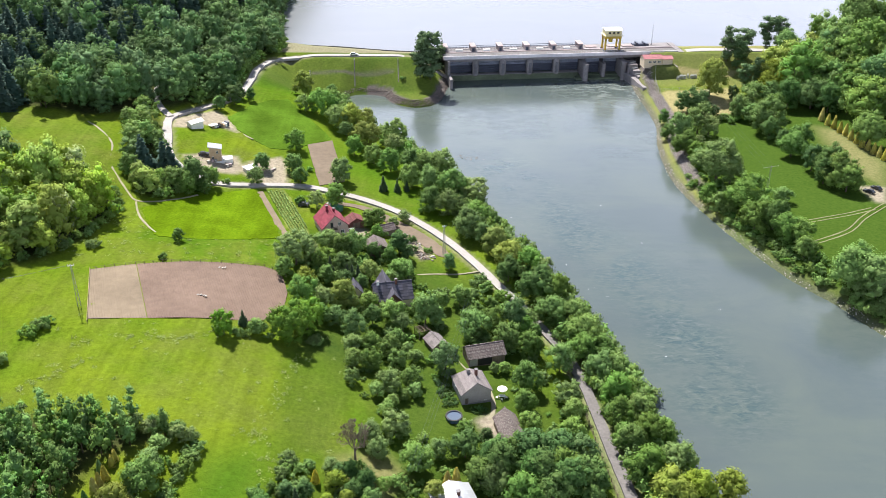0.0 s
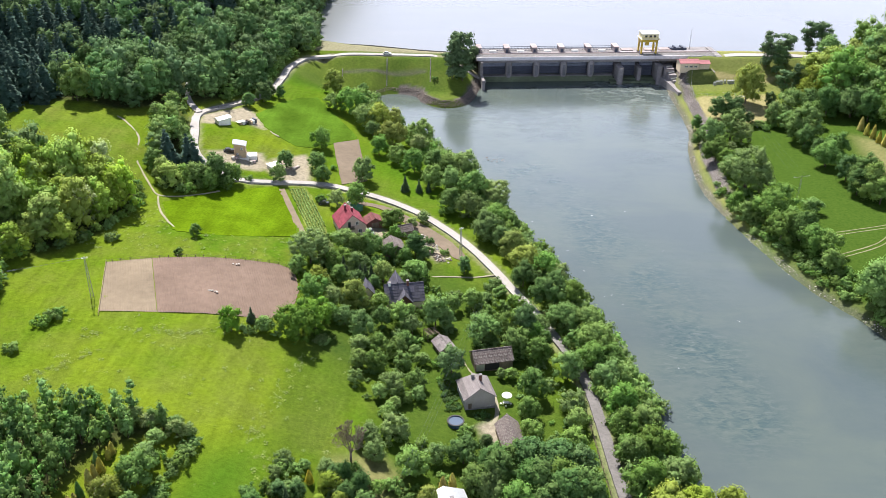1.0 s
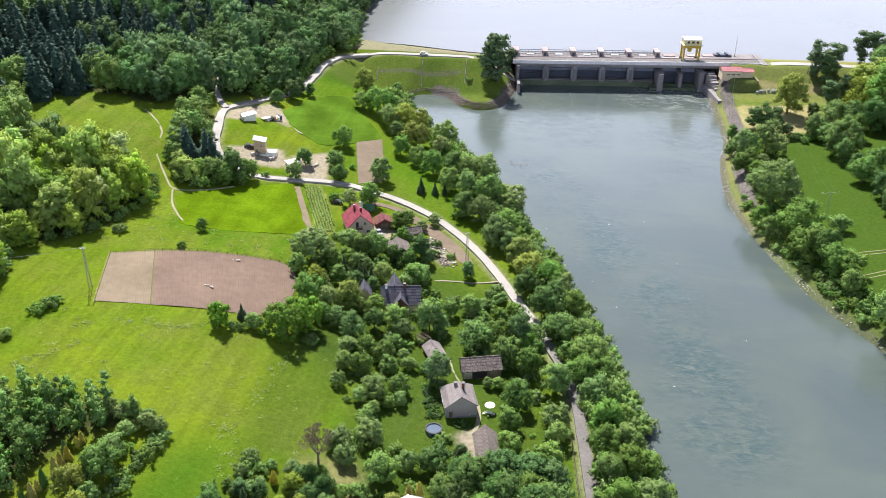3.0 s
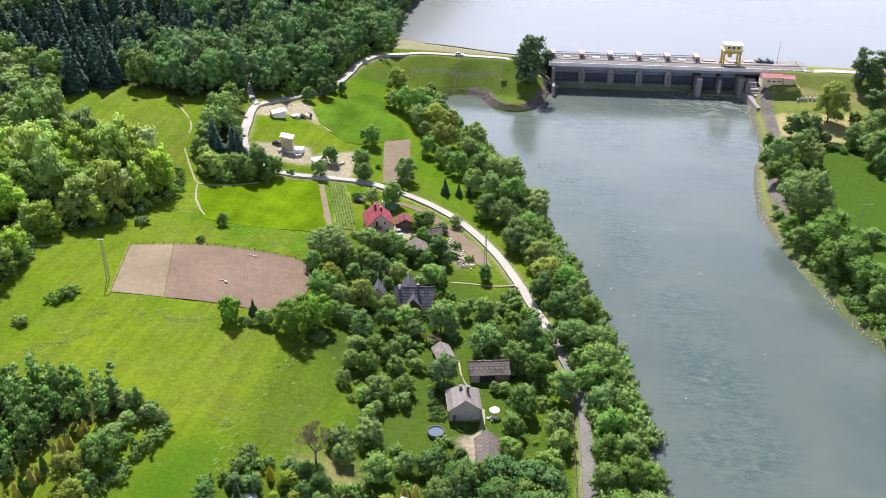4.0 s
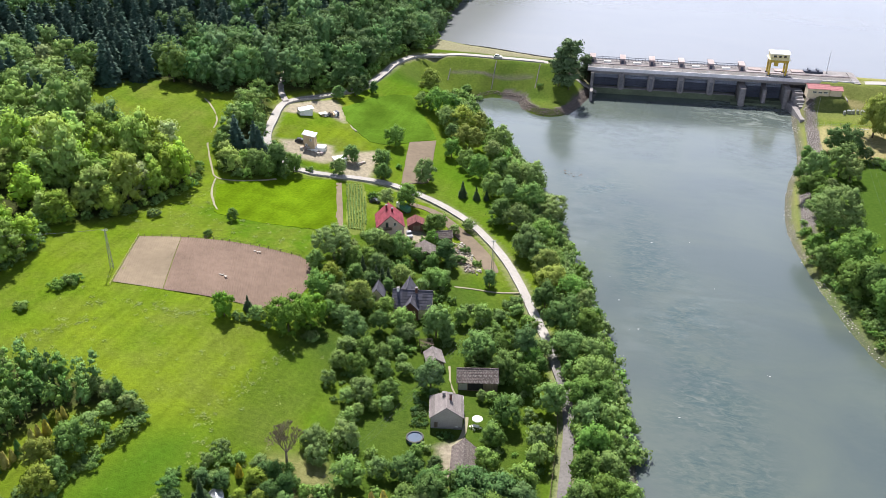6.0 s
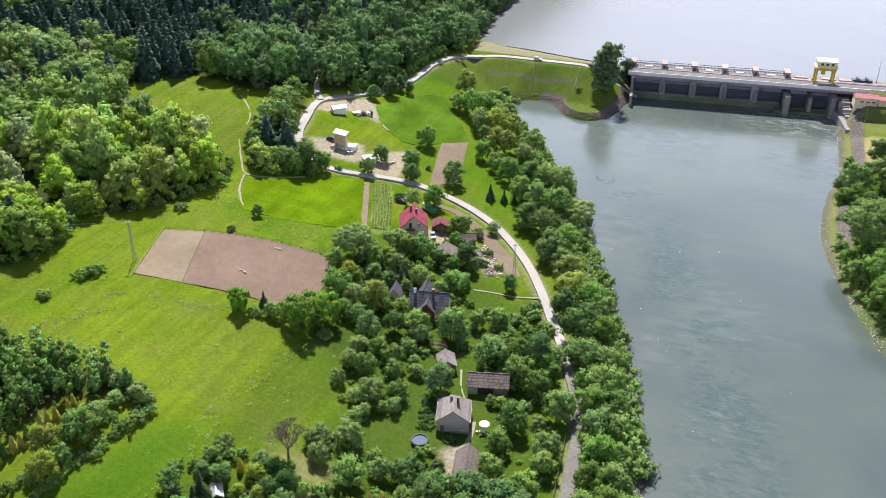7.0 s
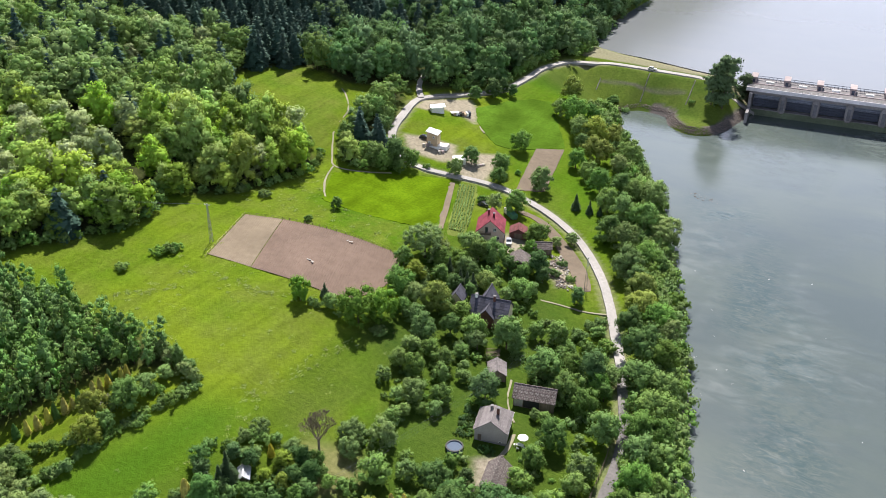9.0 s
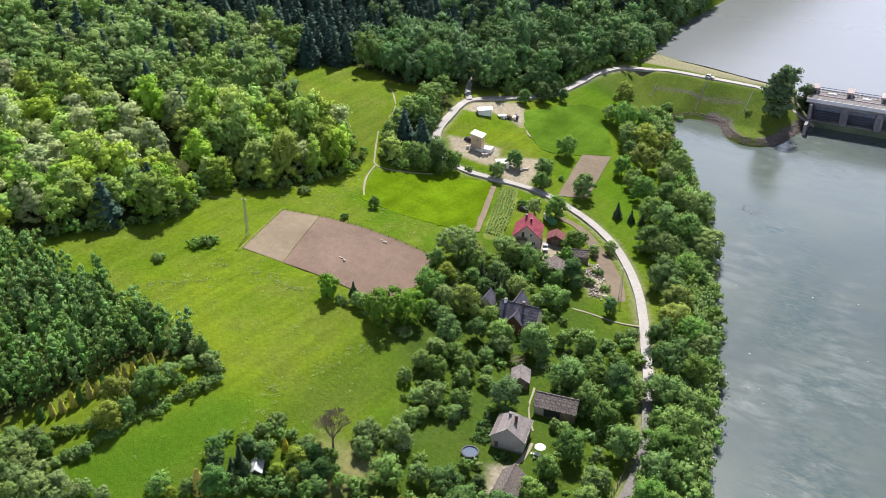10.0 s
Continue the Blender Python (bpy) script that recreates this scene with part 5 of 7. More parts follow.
# new buildings by the lane
tw = thing("timber_house", "tall narrow new timber house with a grey mono-pitch roof", "house", at(-84.8, 305.6, 12))
part("walls", prism(bmesh.new(), [(0, -1.2), (4.2, -1.2), (4.2, 4.9), (0, 5.8)], "y", 0, 4.0, pose(-2.0, 0, 0)), M_WOOD_NEW, tw)
r = part("roof", prism(bmesh.new(), [(-0.4, 5.89), (4.6, 4.82), (4.6, 5.0), (-0.4, 6.07)], "y", -0.4, 4.4, pose(-2.0, 0, 0)), M_SHEET, tw)
for k in range(9):
    b = prism(bmesh.new(), [(-0.4, 6.07), (4.6, 5.0), (4.6, 5.06), (-0.4, 6.13)], "y", k * 0.52 - 0.2, k * 0.52 - 0.14, pose(-2.0, 0, 0))
    part("seam", b, M_SHEET, r)
window(tw, 0.8, 0, 3.2, 0.8, 1.0), window(tw, -0.9, 0, 0.9, 0.9, 1.2)
part("terrace", boxes((2.22, 6.0, 0.3, 3.9, -1.2, 0.45)), M_WHITE, tw, "white flat terrace slab")
part("foundation", boxes((-3.4, 3.2, -0.8, -0.01, -1.4, 0.12)), M_WHITE, tw)
house("white_shed", "small white shed with a pale sheet roof", -100.4, 330.2, -42, 3.2, 5.4, 2.0, 2.6, M_WHITE, M_SHEET, category="shed", row=1.5, sheets=True)
rk = thing("timber_stack", "low roofed stack of sawn planks and logs", "stack", at(-91.2, 338.6, 46))
for k in range(9):
    part("plank_pile", boxes((-4 + k * 0.95, -3.2 + k * 0.95, -1.2, 1.3, -0.5, 0.6 + 0.35 * ((k * 7) % 3)), bevel=0.05), (M_WOOD, M_WHITE, M_CAR_DARK, M_WOOD_NEW, M_STEEL)[(k * 3) % 5], rk)
part("cover", boxes((-3.9, -0.6, -1.1, 1.3, 1.45, 1.55), bevel=0.03), M_WHITE, rk)
fl = thing("flat_building", "low white building with a flat pale roof", "building", at(-70.6, 302.8, 40))
part("walls", boxes((-2.2, 2.2, 0, 3.8, -1.2, 1.9)), M_WHITE, fl)
part("roof", boxes((-2.4, 2.4, -0.2, 4.0, 1.9, 2.1), bevel=0.03), M_WHITE, fl)
door(fl, 0.8, 0, 0.9, 1.75)
for i, (x, y, n) in enumerate(((-87, 302.6, 3), (-80.2, 303.2, 2), (-64.8, 306.2, 3))):
    pile = thing("building_material", "pallets of pale building blocks on bare earth", "pallets", at(x, y, 40 + 15 * i), "pallets in the yards")
    for k in range(n):
        part("block_stack", boxes((k * 1.4, k * 1.4 + 1.1, 0, 1.1, -0.2, 0.9 - 0.2 * k), bevel=0.03), M_STONE_PALE if k != 1 else M_PINK, pile)

# white-roofed house at the near end, and a garden hut
h = house("white_roof_house", "house with a bright white sheet-metal roof", 4.2, 139.2, 20, 8.6, 7.2, 3.0, 4.9, M_PLASTER, M_SHEET, row=2.6, sheets=True)
chimney(h, 0.6, 3.0, 4.2, 5.8)
house("garden_hut", "tiny garden hut with a white sheet roof", -26.6, 134.2, 38, 2.2, 3.4, 1.3, 2.1, M_WOOD, M_SHEET, category="hut", row=1.4, sheets=True)
# gatehouse by the dam
h = house("gatehouse", "low cream building with a faded red sheet roof", 110.4, 449.6, 97, 6.6, 9.4, 3.9, 5.0, M_PLASTER_BEIGE, M_PINK_ROOF, row=1.6, category="building", lift=GATE_LEVEL - float(height(110.4, 449.6)), base=1.0, sheets=True)
house("annex", "small cream annex with a faded red sheet roof", 116.0, 450.4, 97, 5.8, 5.2, 3.4, 4.3, M_PLASTER_BEIGE, M_PINK_ROOF, row=1.6, category="building", lift=GATE_LEVEL - float(height(116.0, 450.4)), base=1.0, sheets=True)
terrace = thing("gatehouse_terrace", "weathered concrete terrace that carries the gatehouse", "terrace", pose(104.6, 444.8, 0, 0, 0, 7))
part("retaining_wall", boxes((0, 15, 0, 0.6, -1, GATE_LEVEL - 0.9), (0, 0.6, 0.62, 9.5, -1, GATE_LEVEL - 0.9), bevel=0.05), M_PITCHING, terrace)
part("slab", boxes((0, 15, 0, 9.5, GATE_LEVEL - 0.88, GATE_LEVEL - 0.6), bevel=0.04), M_CONCRETE, terrace)
for v in (1.6, 4.0, 6.4):
    window(h, v, -3.3, 1.7, 1.7, 0.9, "left")


# ---- vehicles ----
def car(name, label, x, y, turn, paint, lift=0.0, length=4.2):
    c = thing(name, label, "car", at(x, y, turn, lift))
    n = length / 2
    body = part("body", prism(bmesh.new(), [(-n, 0.3), (n, 0.3), (n, 0.72), (n * 0.92, 0.85), (n * 0.4, 0.92), (-n * 0.9, 0.95), (-n, 0.8)], "y", -0.85, 0.85), paint, c)
    part("cabin", prism(bmesh.new(), [(-n * 0.82, 0.93), (n * 0.42, 0.91), (n * 0.12, 1.42), (-n * 0.6, 1.45)], "y", -0.74, 0.74), M_GLASS, c)
    part("roof", prism(bmesh.new(), [(-n * 0.62, 1.45), (n * 0.14, 1.42), (n * 0.10, 1.5), (-n * 0.56, 1.52)], "y", -0.72, 0.72), paint, c)
    for sx in (-0.62, 0.62):
        for sy in (-0.8, 0.8):
            w = part("wheel", tube(bmesh.new(), (sx * n, sy - 0.1, 0.31), (sx * n, sy + 0.1, 0.31), 0.31, sides=12), M_BLACK, c)
            part("rim", tube(bmesh.new(), (sx * n, sy - 0.12, 0.31), (sx * n, sy + 0.12, 0.31), 0.18, sides=8), M_GALV, w)
    for sy in (-0.6, 0.6):
        part("headlight", boxes((n - 0.04, n + 0.02, sy - 0.16, sy + 0.16, 0.6, 0.74)), M_WHITE, c)
        part("tail_light", boxes((-n - 0.02, -n + 0.04, sy - 0.14, sy + 0.14, 0.66, 0.82)), M_RED_ROOF, c)
    return c


car("car", "white car on the dam road", -47, 450.4, 1, M_WHITE, 0.24)
car("car", "grey car parked on the house drive", -30.6, 265.6, -62, M_CAR, 0.02)
car("car", "dark car parked on the gravel by the timber house", -89.6, 308.4, 20, M_CAR_DARK)
car("car", "black car parked on the grass behind the red house", -49.3, 282.6, 10, M_CAR_DARK, 0.02, 3.9)
car("car", "dark car parked on the paved yard of the east bank", 160, 306, 130, M_CAR_DARK)
car("car", "black car parked on the paved yard of the east bank", 164, 309, 120, M_CAR_DARK)
van = thing("covered_trailer", "long trailer with a white nose and green tarpaulin", "trailer", at(-37.4, 281.4, -35))
part("tarpaulin", boxes((-2.4, 2.0, -1.1, 1.1, 0.7, 2.4), bevel=0.18), M_GREEN_TARP, van)
part("nose", boxes((-4.6, -2.42, -1.05, 1.05, 0.6, 2.5), bevel=0.2), M_WHITE, van)
for sx in (-3.6, 0.9):
    for sy in (-0.95, 0.95):
        part("wheel", tube(bmesh.new(), (sx, sy - 0.12, 0.4), (sx, sy + 0.12, 0.4), 0.4, sides=10), M_BLACK, van)
part("chassis", boxes((-4.4, 2.0, -0.8, 0.8, 0.45, 0.7)), M_STEEL, van)

boat = thing("moored_boat", "small dark open boat moored by the lake shore", "boat", pose(-97.5, 517.0, LAKE_LEVEL, 0, 0, 20))
hull = [(-2.2, -0.5), (-2.3, 0.0), (-2.2, 0.5), (0.6, 0.75), (2.4, 0.0), (0.6, -0.75)]
part("hull", prism(bmesh.new(), hull, "z", -0.2, 0.45), M_WOOD, boat)
part("seat", boxes((-1.2, -0.8, -0.58, 0.58, 0.46, 0.55)), M_WOOD_NEW, boat)
part("canopy", boxes((-1.9, 0.4, -0.6, 0.6, 1.3, 1.4), (-1.9, -1.8, -0.55, -0.45, 0.46, 1.3), (-1.9, -1.8, 0.45, 0.55, 0.46, 1.3), (0.3, 0.4, -0.6, -0.5, 0.46, 1.3), (0.3, 0.4, 0.5, 0.6, 0.46, 1.3)), M_BLACK, boat)

# ---- garden things ----
pool = thing("swimming_pool", "round above-ground pool with a dark rim and blue water", "pool", at(3.0, 172.6, 0, 0.05))
bm = bmesh.new()
for k in range(24):
    a0, a1 = k * math.tau / 24, (k + 1) * math.tau / 24
    q = [(r * math.cos(a), r * math.sin(a)) for r, a in ((1.95, a0), (1.95, a1), (1.82, a1), (1.82, a0))]
    prism(bm, q, "z", -0.3, 1.0)
part("wall", bm, M_BLUE, pool)
bm = bmesh.new()
for k in range(24):
    a0, a1 = k * math.tau / 24, (k + 1) * math.tau / 24
    prism(bm, [(r * math.cos(a), r * math.sin(a)) for r, a in ((2.12, a0), (2.12, a1), (1.78, a1), (1.78, a0))], "z", 1.0, 1.1)
part("rim", bm, M_BLACK, pool)
part("water", prism(bmesh.new(), [(1.80 * math.cos(k * math.tau / 24), 1.80 * math.sin(k * math.tau / 24)) for k in range(24)], "z", 0.1, 0.86), M_POOLWATER, pool)
for k in range(12):
    a = k * math.tau / 12
    part("post", tube(bmesh.new(), (2.1 * math.cos(a), 2.1 * math.sin(a), -0.2), (2.1 * math.cos(a), 2.1 * math.sin(a), 1.05), 0.05, sides=5), M_BLACK, pool)

par = thing("parasol", "white garden parasol opened over a table", "parasol", at(15.4, 183.4))
part("pole", tube(bmesh.new(), (0, 0, 0), (0, 0, 2.5), 0.04, sides=6), M_GALV, par)
bm = bmesh.new()
top = bm.verts.new((0, 0, 2.65))
rim = [bm.verts.new((1.35 * math.cos(k * math.tau / 8), 1.35 * math.sin(k * math.tau / 8), 2.1)) for k in range(8)]
low = [bm.verts.new((1.35 * math.cos(k * math.tau / 8), 1.35 * math.sin(k * math.tau / 8), 1.95)) for k in range(8)]
for k in range(8):
    bm.faces.new((top, rim[k], rim[(k + 1) % 8])), bm.faces.new((rim[k], low[k], low[(k + 1) % 8], rim[(k + 1) % 8]))
part("canopy", bm, M_WHITE, par)
tb = thing("garden_table", "white garden table under the parasol", "table", at(15.3, 182.3))
part("tabletop", boxes((-0.8, 0.8, -0.5, 0.5, 0.7, 0.76)), M_WHITE, tb)
for sx in (-0.7, 0.7):
    for sy in (-0.4, 0.4):
        part("leg", boxes((sx - 0.03, sx + 0.03, sy - 0.03, sy + 0.03, -0.05, 0.7)), M_WHITE, tb)
first = None
for x, y, turn in ((14.0, 182.0, 80), (16.5, 182.2, -80), (15.2, 181.2, 0)):
    m = at(x, y, turn)
    if first is None:
        first = thing("garden_chair", "white plastic garden chair on the lawn", "chair", m, "chairs at the garden table")
        part("seat", boxes((-0.25, 0.25, -0.25, 0.25, 0.42, 0.46)), M_WHITE, first)
        part("backrest", boxes((-0.25, 0.25, -0.29, -0.25, 0.46, 0.92)), M_WHITE, first)
        for sx in (-0.22, 0.22):
            for sy in (-0.22, 0.22):
                part("leg", boxes((sx - 0.02, sx + 0.02, sy - 0.02, sy + 0.02, -0.05, 0.42)), M_WHITE, first)
    else:
        copy_thing(first, m)
tr = thing("trampoline", "round garden trampoline with a dark net", "trampoline", at(-50.4, 284.6))
bm = bmesh.new()
for k in range(16):
    a0, a1 = k * math.tau / 16, (k + 1) * math.tau / 16
    prism(bm, [(r * math.cos(a), r * math.sin(a)) for r, a in ((1.7, a0), (1.7, a1), (1.5, a1), (1.5, a0))], "z", 0.75, 0.85)
part("ring", bm, M_BLUE, tr)
part("mat", prism(bmesh.new(), [(1.5 * math.cos(k * math.tau / 16), 1.5 * math.sin(k * math.tau / 16)) for k in range(16)], "z", 0.78, 0.82), M_BLACK, tr)
for k in range(6):
    a = k * math.tau / 6
    part("post", tube(bmesh.new(), (1.7 * math.cos(a), 1.7 * math.sin(a), -0.1), (1.7 * math.cos(a), 1.7 * math.sin(a), 2.4), 0.035, sides=5), M_BLACK, tr)
    b = a + math.tau / 6
    part("net_bar", tube(bmesh.new(), (1.7 * math.cos(a), 1.7 * math.sin(a), 2.38), (1.7 * math.cos(b), 1.7 * math.sin(b), 2.38), 0.03, sides=4), M_BLACK, tr)
for i, (x, y) in enumerate(((-66.6, 132.4), (-65.6, 130.8))):
    g = thing("log_stack", "low stack of pale peeled logs in grass", "logs", at(x, y, 62), "log stacks")
    for k in range(5):
        part("log", tube(bmesh.new(), (-1.8, 0.3 * k - 0.6, 0.2 + 0.22 * (k % 2)), (1.8, 0.3 * k - 0.6, 0.2 + 0.22 * (k % 2)), 0.17, 0.15, 8), M_STONE_PALE, g)
lp = thing("lumber_pile", "heap of old boards and garden frames", "heap", at(-13.8, 134.8, 20))
rng = random.Random(4)
for k in range(16):
    a = rng.uniform(-25, 25)
    bm = boxes((-1.6, 1.6, -0.1, 0.1, 0, 0.05))
    bmesh.ops.transform(bm, matrix=pose(rng.uniform(-0.5, 0.5), rng.uniform(-1.3, 1.3), 0.1 + 0.05 * k, 0, 0, a + 90 * (k % 2)), verts=bm.verts)
    part("board", bm, M_WOOD if k % 3 else M_WOOD_NEW, lp)
jk = random.Random(8)
for k in range(14):
    x, y = -16.5 + jk.uniform(0, 11), 0
    y = 264.5 - (x + 16.5) * 1.0 + jk.uniform(-3.4, 2.4)
    t = thing("scrap_heap", "small heap of boards and scrap on bare ground", "heap", at(x, y, jk.uniform(0, 180)), "heaps by the strip of soil")
    for j in range(4):
        bm = boxes((-1.2, 1.2, -0.15, 0.15, 0, 0.12))
        bmesh.ops.transform(bm, matrix=pose(jk.uniform(-0.4, 0.4), jk.uniform(-0.6, 0.6), 0.05 + 0.12 * j, jk.uniform(-6, 6), 0, jk.uniform(0, 180)), verts=bm.verts)
        part("board", bm, (M_WOOD, M_BROWN_ROOF, M_STONE, M_BROWN_ROOF, M_SOIL)[(k + j) % 5], t)
for k, (x, y, s) in enumerate(((118.1, 439.5, 1.0), (120.2, 441.5, 1.8), (122, 442, 1.2), (124, 443.2, 1.0), (126.2, 443, 2.0), (128, 443.4, 1.4), (136.6, 445.5, 1.8), (138, 446.2, 1.2))):
    t = thing("transformer", "grey electrical cabinet on the fenced lawn", "cabinet", at(x, y, 8), "cabinets by the dam")
    part("body", boxes((-s / 2, s / 2, -0.6, 0.6, -0.2, 1.5), bevel=0.05), M_GALV, t)
    for sx in (-0.3, 0, 0.3):
        part("insulator", tube(bmesh.new(), (sx * s, 0, 1.5), (sx * s, 0, 2.2), 0.08, 0.05, 6), M_WHITE, t)


# ---- poles and wires ----
def lattice_pole(x, y, tall, label, arms=1.6, bar=0.07):
    p = thing("power_pole", label, "pole", at(x, y, 20))
    w = 0.42
    for sx in (-1, 1):
        for sy in (-1, 1):
            part("leg", tube(bmesh.new(), (sx * w, sy * w, -0.4), (sx * 0.13, sy * 0.13, tall), bar, bar * 0.7, 4), M_GALV, p)
    bm = bmesh.new()
    for k in range(10):
        z0, z1 = tall * k / 10, tall * (k + 1) / 10
        w0, w1 = w + (0.13 - w) * k / 10, w + (0.13 - w) * (k + 1) / 10
        for (ax, ay), (bx, by) in (((-1, -1), (1, -1)), ((1, -1), (1, 1)), ((1, 1), (-1, 1)), ((-1, 1), (-1, -1))):
            tube(bm, (ax * w0, ay * w0, z0), (bx * w1, by * w1, z1), bar * 0.5, sides=3)
    part("bracing", bm, M_GALV, p)
    arm = part("crossarm", boxes((-arms, arms, -bar, bar, tall - 0.35 - bar * 2, tall - 0.35)), M_GALV, p)
    for u in (-arms + 0.1, 0, arms - 0.1):
        part("insulator", tube(bmesh.new(), (u, 0, tall - 0.35), (u, 0, tall + 0.05), 0.07, 0.05, 6), M_WHITE, arm)
    return p


lattice_pole(-95.6, 198.4, 12.5, "grey lattice power pole beside the ploughed field", 0.8)
lattice_pole(0.2, 257.4, 10.5, "slim grey lattice pole beside the curving lane", 0.7)
lattice_pole(121, 305, 10.5, "grey lattice pylon standing in the east meadow", 3.4, 0.03)
for x, y, t in ((121, 399, 9.5),):
    p = thing("utility_pole", "plain concrete utility pole with a crossbar", "pole", at(x, y, 10))
    part("shaft", tube(bmesh.new(), (0, 0, -0.4), (0, 0, t), 0.16, 0.10, 8), M_CONCRETE, p)
    part("crossarm", boxes((-1.6, 1.6, -0.07, 0.07, t - 0.5, t - 0.34)), M_WHITE, p)


def wire(points, sag, label):
    cu = bpy.data.curves.new("wire", "CURVE")
    cu.dimensions, cu.bevel_depth, cu.bevel_resolution = "3D", 0.013, 0
    for a, b in zip(points, points[1:]):
        s = cu.splines.new("POLY")
        s.points.add(10)
        for k in range(11):
            f = k / 10
            q = Vector(a).lerp(Vector(b), f)
            s.points[k].co = (q.x, q.y, q.z - sag * 4 * f * (1 - f), 1)
    cu.materials.append(M_STEEL)
    tagged(new("power_line", cu), label, "cable")


for d in (-1.4, 0, 1.4):
    wire([(-95.6 + d, 198.4 + d * 0.4, 31.2), (-150, 158 + d, 42)], 2.0, "thin overhead wire running from the lattice pole")
    wire([(7.5 + d * 0.6, 216.5, 11.2), (-6 + d * 0.6, 140, 16)], 1.2, "thin overhead wire above the orchard")
    wire([(121 + d * 1.6, 305, 15.0), (121 + d, 399, 13.5)], 1.4, "thin overhead wire over the east meadow")


# ---- fences, dead tree ----
def fence(name, label, line, gap, tall, mat, rails=2):
    f = thing(name, label, "fence")
    p = spline(line, gap)
    zz = height(p[:, 0], p[:, 1])
    me = None
    for (x, y), z in zip(p, zz):
        if me is None:
            ob = part("post", boxes((-0.06, 0.06, -0.06, 0.06, -0.3, tall)), mat, f)
            me = ob.data
        else:
            ob = new("post", me)
            ob.parent = f
        ob.location = (x, y, z)
    for r in range(rails):
        bm = bmesh.new()
        for i in range(len(p) - 1):
            h0 = tall * (0.9 - 0.45 * r)
            tube(bm, (*p[i], zz[i] + h0), (*p[i + 1], zz[i + 1] + h0), 0.03, sides=4)
        part("rail", bm, mat, f)


fence("fence", "dark wooden post fence along the upper lane", [(-107.1, 339.7), (-104.6, 347.0), (-101.5, 353.4), (-97.9, 359.3)], 2.6, 1.1, M_WOOD)
fence("field_fence", "low dark wooden fence round the ploughed field", PLOUGHED[:6], 2.4, 0.9, M_WOOD)
fence("field_fence", "low pale wooden fence up the field edge", [PLOUGHED[-1], PLOUGHED[0]], 2.4, 0.9, M_WOOD_NEW)
fence("road_fence", "dark wooden garden fence beside the lane", [(31.2, 201), (34, 190), (35.6, 178), (37.4, 161.7), (40, 140)], 2.0, 1.2, M_WOOD, 3)
fence("yard_fence", "thin grey wire fence round the dam lawn", [(107.5, 446), (106.6, 425.4), (119.4, 425), (139.6, 432.6), (139.2, 447)], 3.0, 1.4, M_GALV)


def bare_tree(x, y, r, label):
    """A dead tree: trunk, limbs and a haze of twigs."""
    t = thing("bare_tree", label, "tree", at(x, y))
    rng = random.Random(31)
    bm, twigs = bmesh.new(), bmesh.new()
    tube(bm, (0, 0, -0.3), (0.1, 0, r * 1.0), 0.34, 0.24, 8)

    def grow(a, d, length, thick, depth):
        b = a + d * length
        tube(bm if depth < 3 else twigs, a, b, max(thick, 0.026), max(thick * 0.6, 0.02), 5 if depth < 3 else 3)
        if depth == 5:
            return
        for _ in range(3 if depth < 3 else 5):
            e = (d + Vector((rng.uniform(-1, 1), rng.uniform(-1, 1), rng.uniform(-0.2, 0.95))) * 0.72).normalized()
            grow(b, e, length * rng.uniform(0.62, 0.82), thick * 0.6, depth + 1)
    for k in range(8):
        a = k * 0.79 + rng.uniform(-0.3, 0.3)
        grow(Vector((0.1, 0, r * rng.uniform(0.75, 1.0))), Vector((math.cos(a) * 0.6, math.sin(a) * 0.6, 1.0)).normalized(), r * 0.36, 0.12, 1)
    part("trunk", bm, M_BARK_GREY, t)
    tagged(part("twig_haze", twigs, M_BARK_GREY, t), kind="stuff")


bare_tree(-19.0, 150.4, 5.9, "leafless dead tree with a fine brown crown")


def sacks(x, y, turn, n, seed):
    """White sacks left lying on the soil."""
    t = thing("sack_pile", "small pile of pale sacks on ploughed soil", "sacks", at(x, y, turn), "sacks on the field")
    rng = random.Random(seed)
    for k in range(n):
        bm = boxes((-0.36, 0.36, -0.22, 0.22, 0, 0.18), bevel=0.07)
        bmesh.ops.transform(bm, matrix=pose(k * 0.8 + rng.uniform(-0.2, 0.2), rng.uniform(-0.4, 0.4), 0.2, rng.uniform(-8, 8), 0, rng.uniform(0, 90)), verts=bm.verts)
        part("soil_sack", bm, M_STONE_PALE, t)


sacks(-64.8, 224.2, 10, 3, 3)
sacks(-66.6, 207.6, -15, 4, 4)

# ---- trees ----
def unit(v):
    return v / (np.linalg.norm(v, axis=1, keepdims=True) + 1e-9)


def cards(rng, centres, facing, size, soft=None, slim=0.8):
    """Small leaf clumps: one tilted triangle at each centre. soft: the way in which the foliage there swells."""
    n = len(centres)
    facing = unit(facing)
    a = unit(np.cross(facing, rng.normal(size=(n, 3))))
    b = np.cross(facing, a)
    s = size * rng.uniform(0.6, 1.35, (n, 1))
    v = np.stack([centres + a * s * 0.75, centres + b * s * 0.62 * slim - a * s * 0.36, centres - b * s * 0.62 * slim - a * s * 0.40], 1)
    swell = unit((facing if soft is None else soft) + rng.normal(0, 0.20, (n, 3)))
    return v.reshape(-1, 3), np.arange(n * 3).reshape(n, 3), np.repeat(swell, 3, 0)


def pebble():
    """Corners and faces of a ball of twenty triangles."""
    bm = bmesh.new()
    bmesh.ops.create_icosphere(bm, subdivisions=1, radius=1.0)
    v, f = np.array([q.co[:] for q in bm.verts]), np.array([[q.index for q in p.verts] for p in bm.faces])
    bm.free()
    return v, f


BALL, BALL_FACES = pebble()


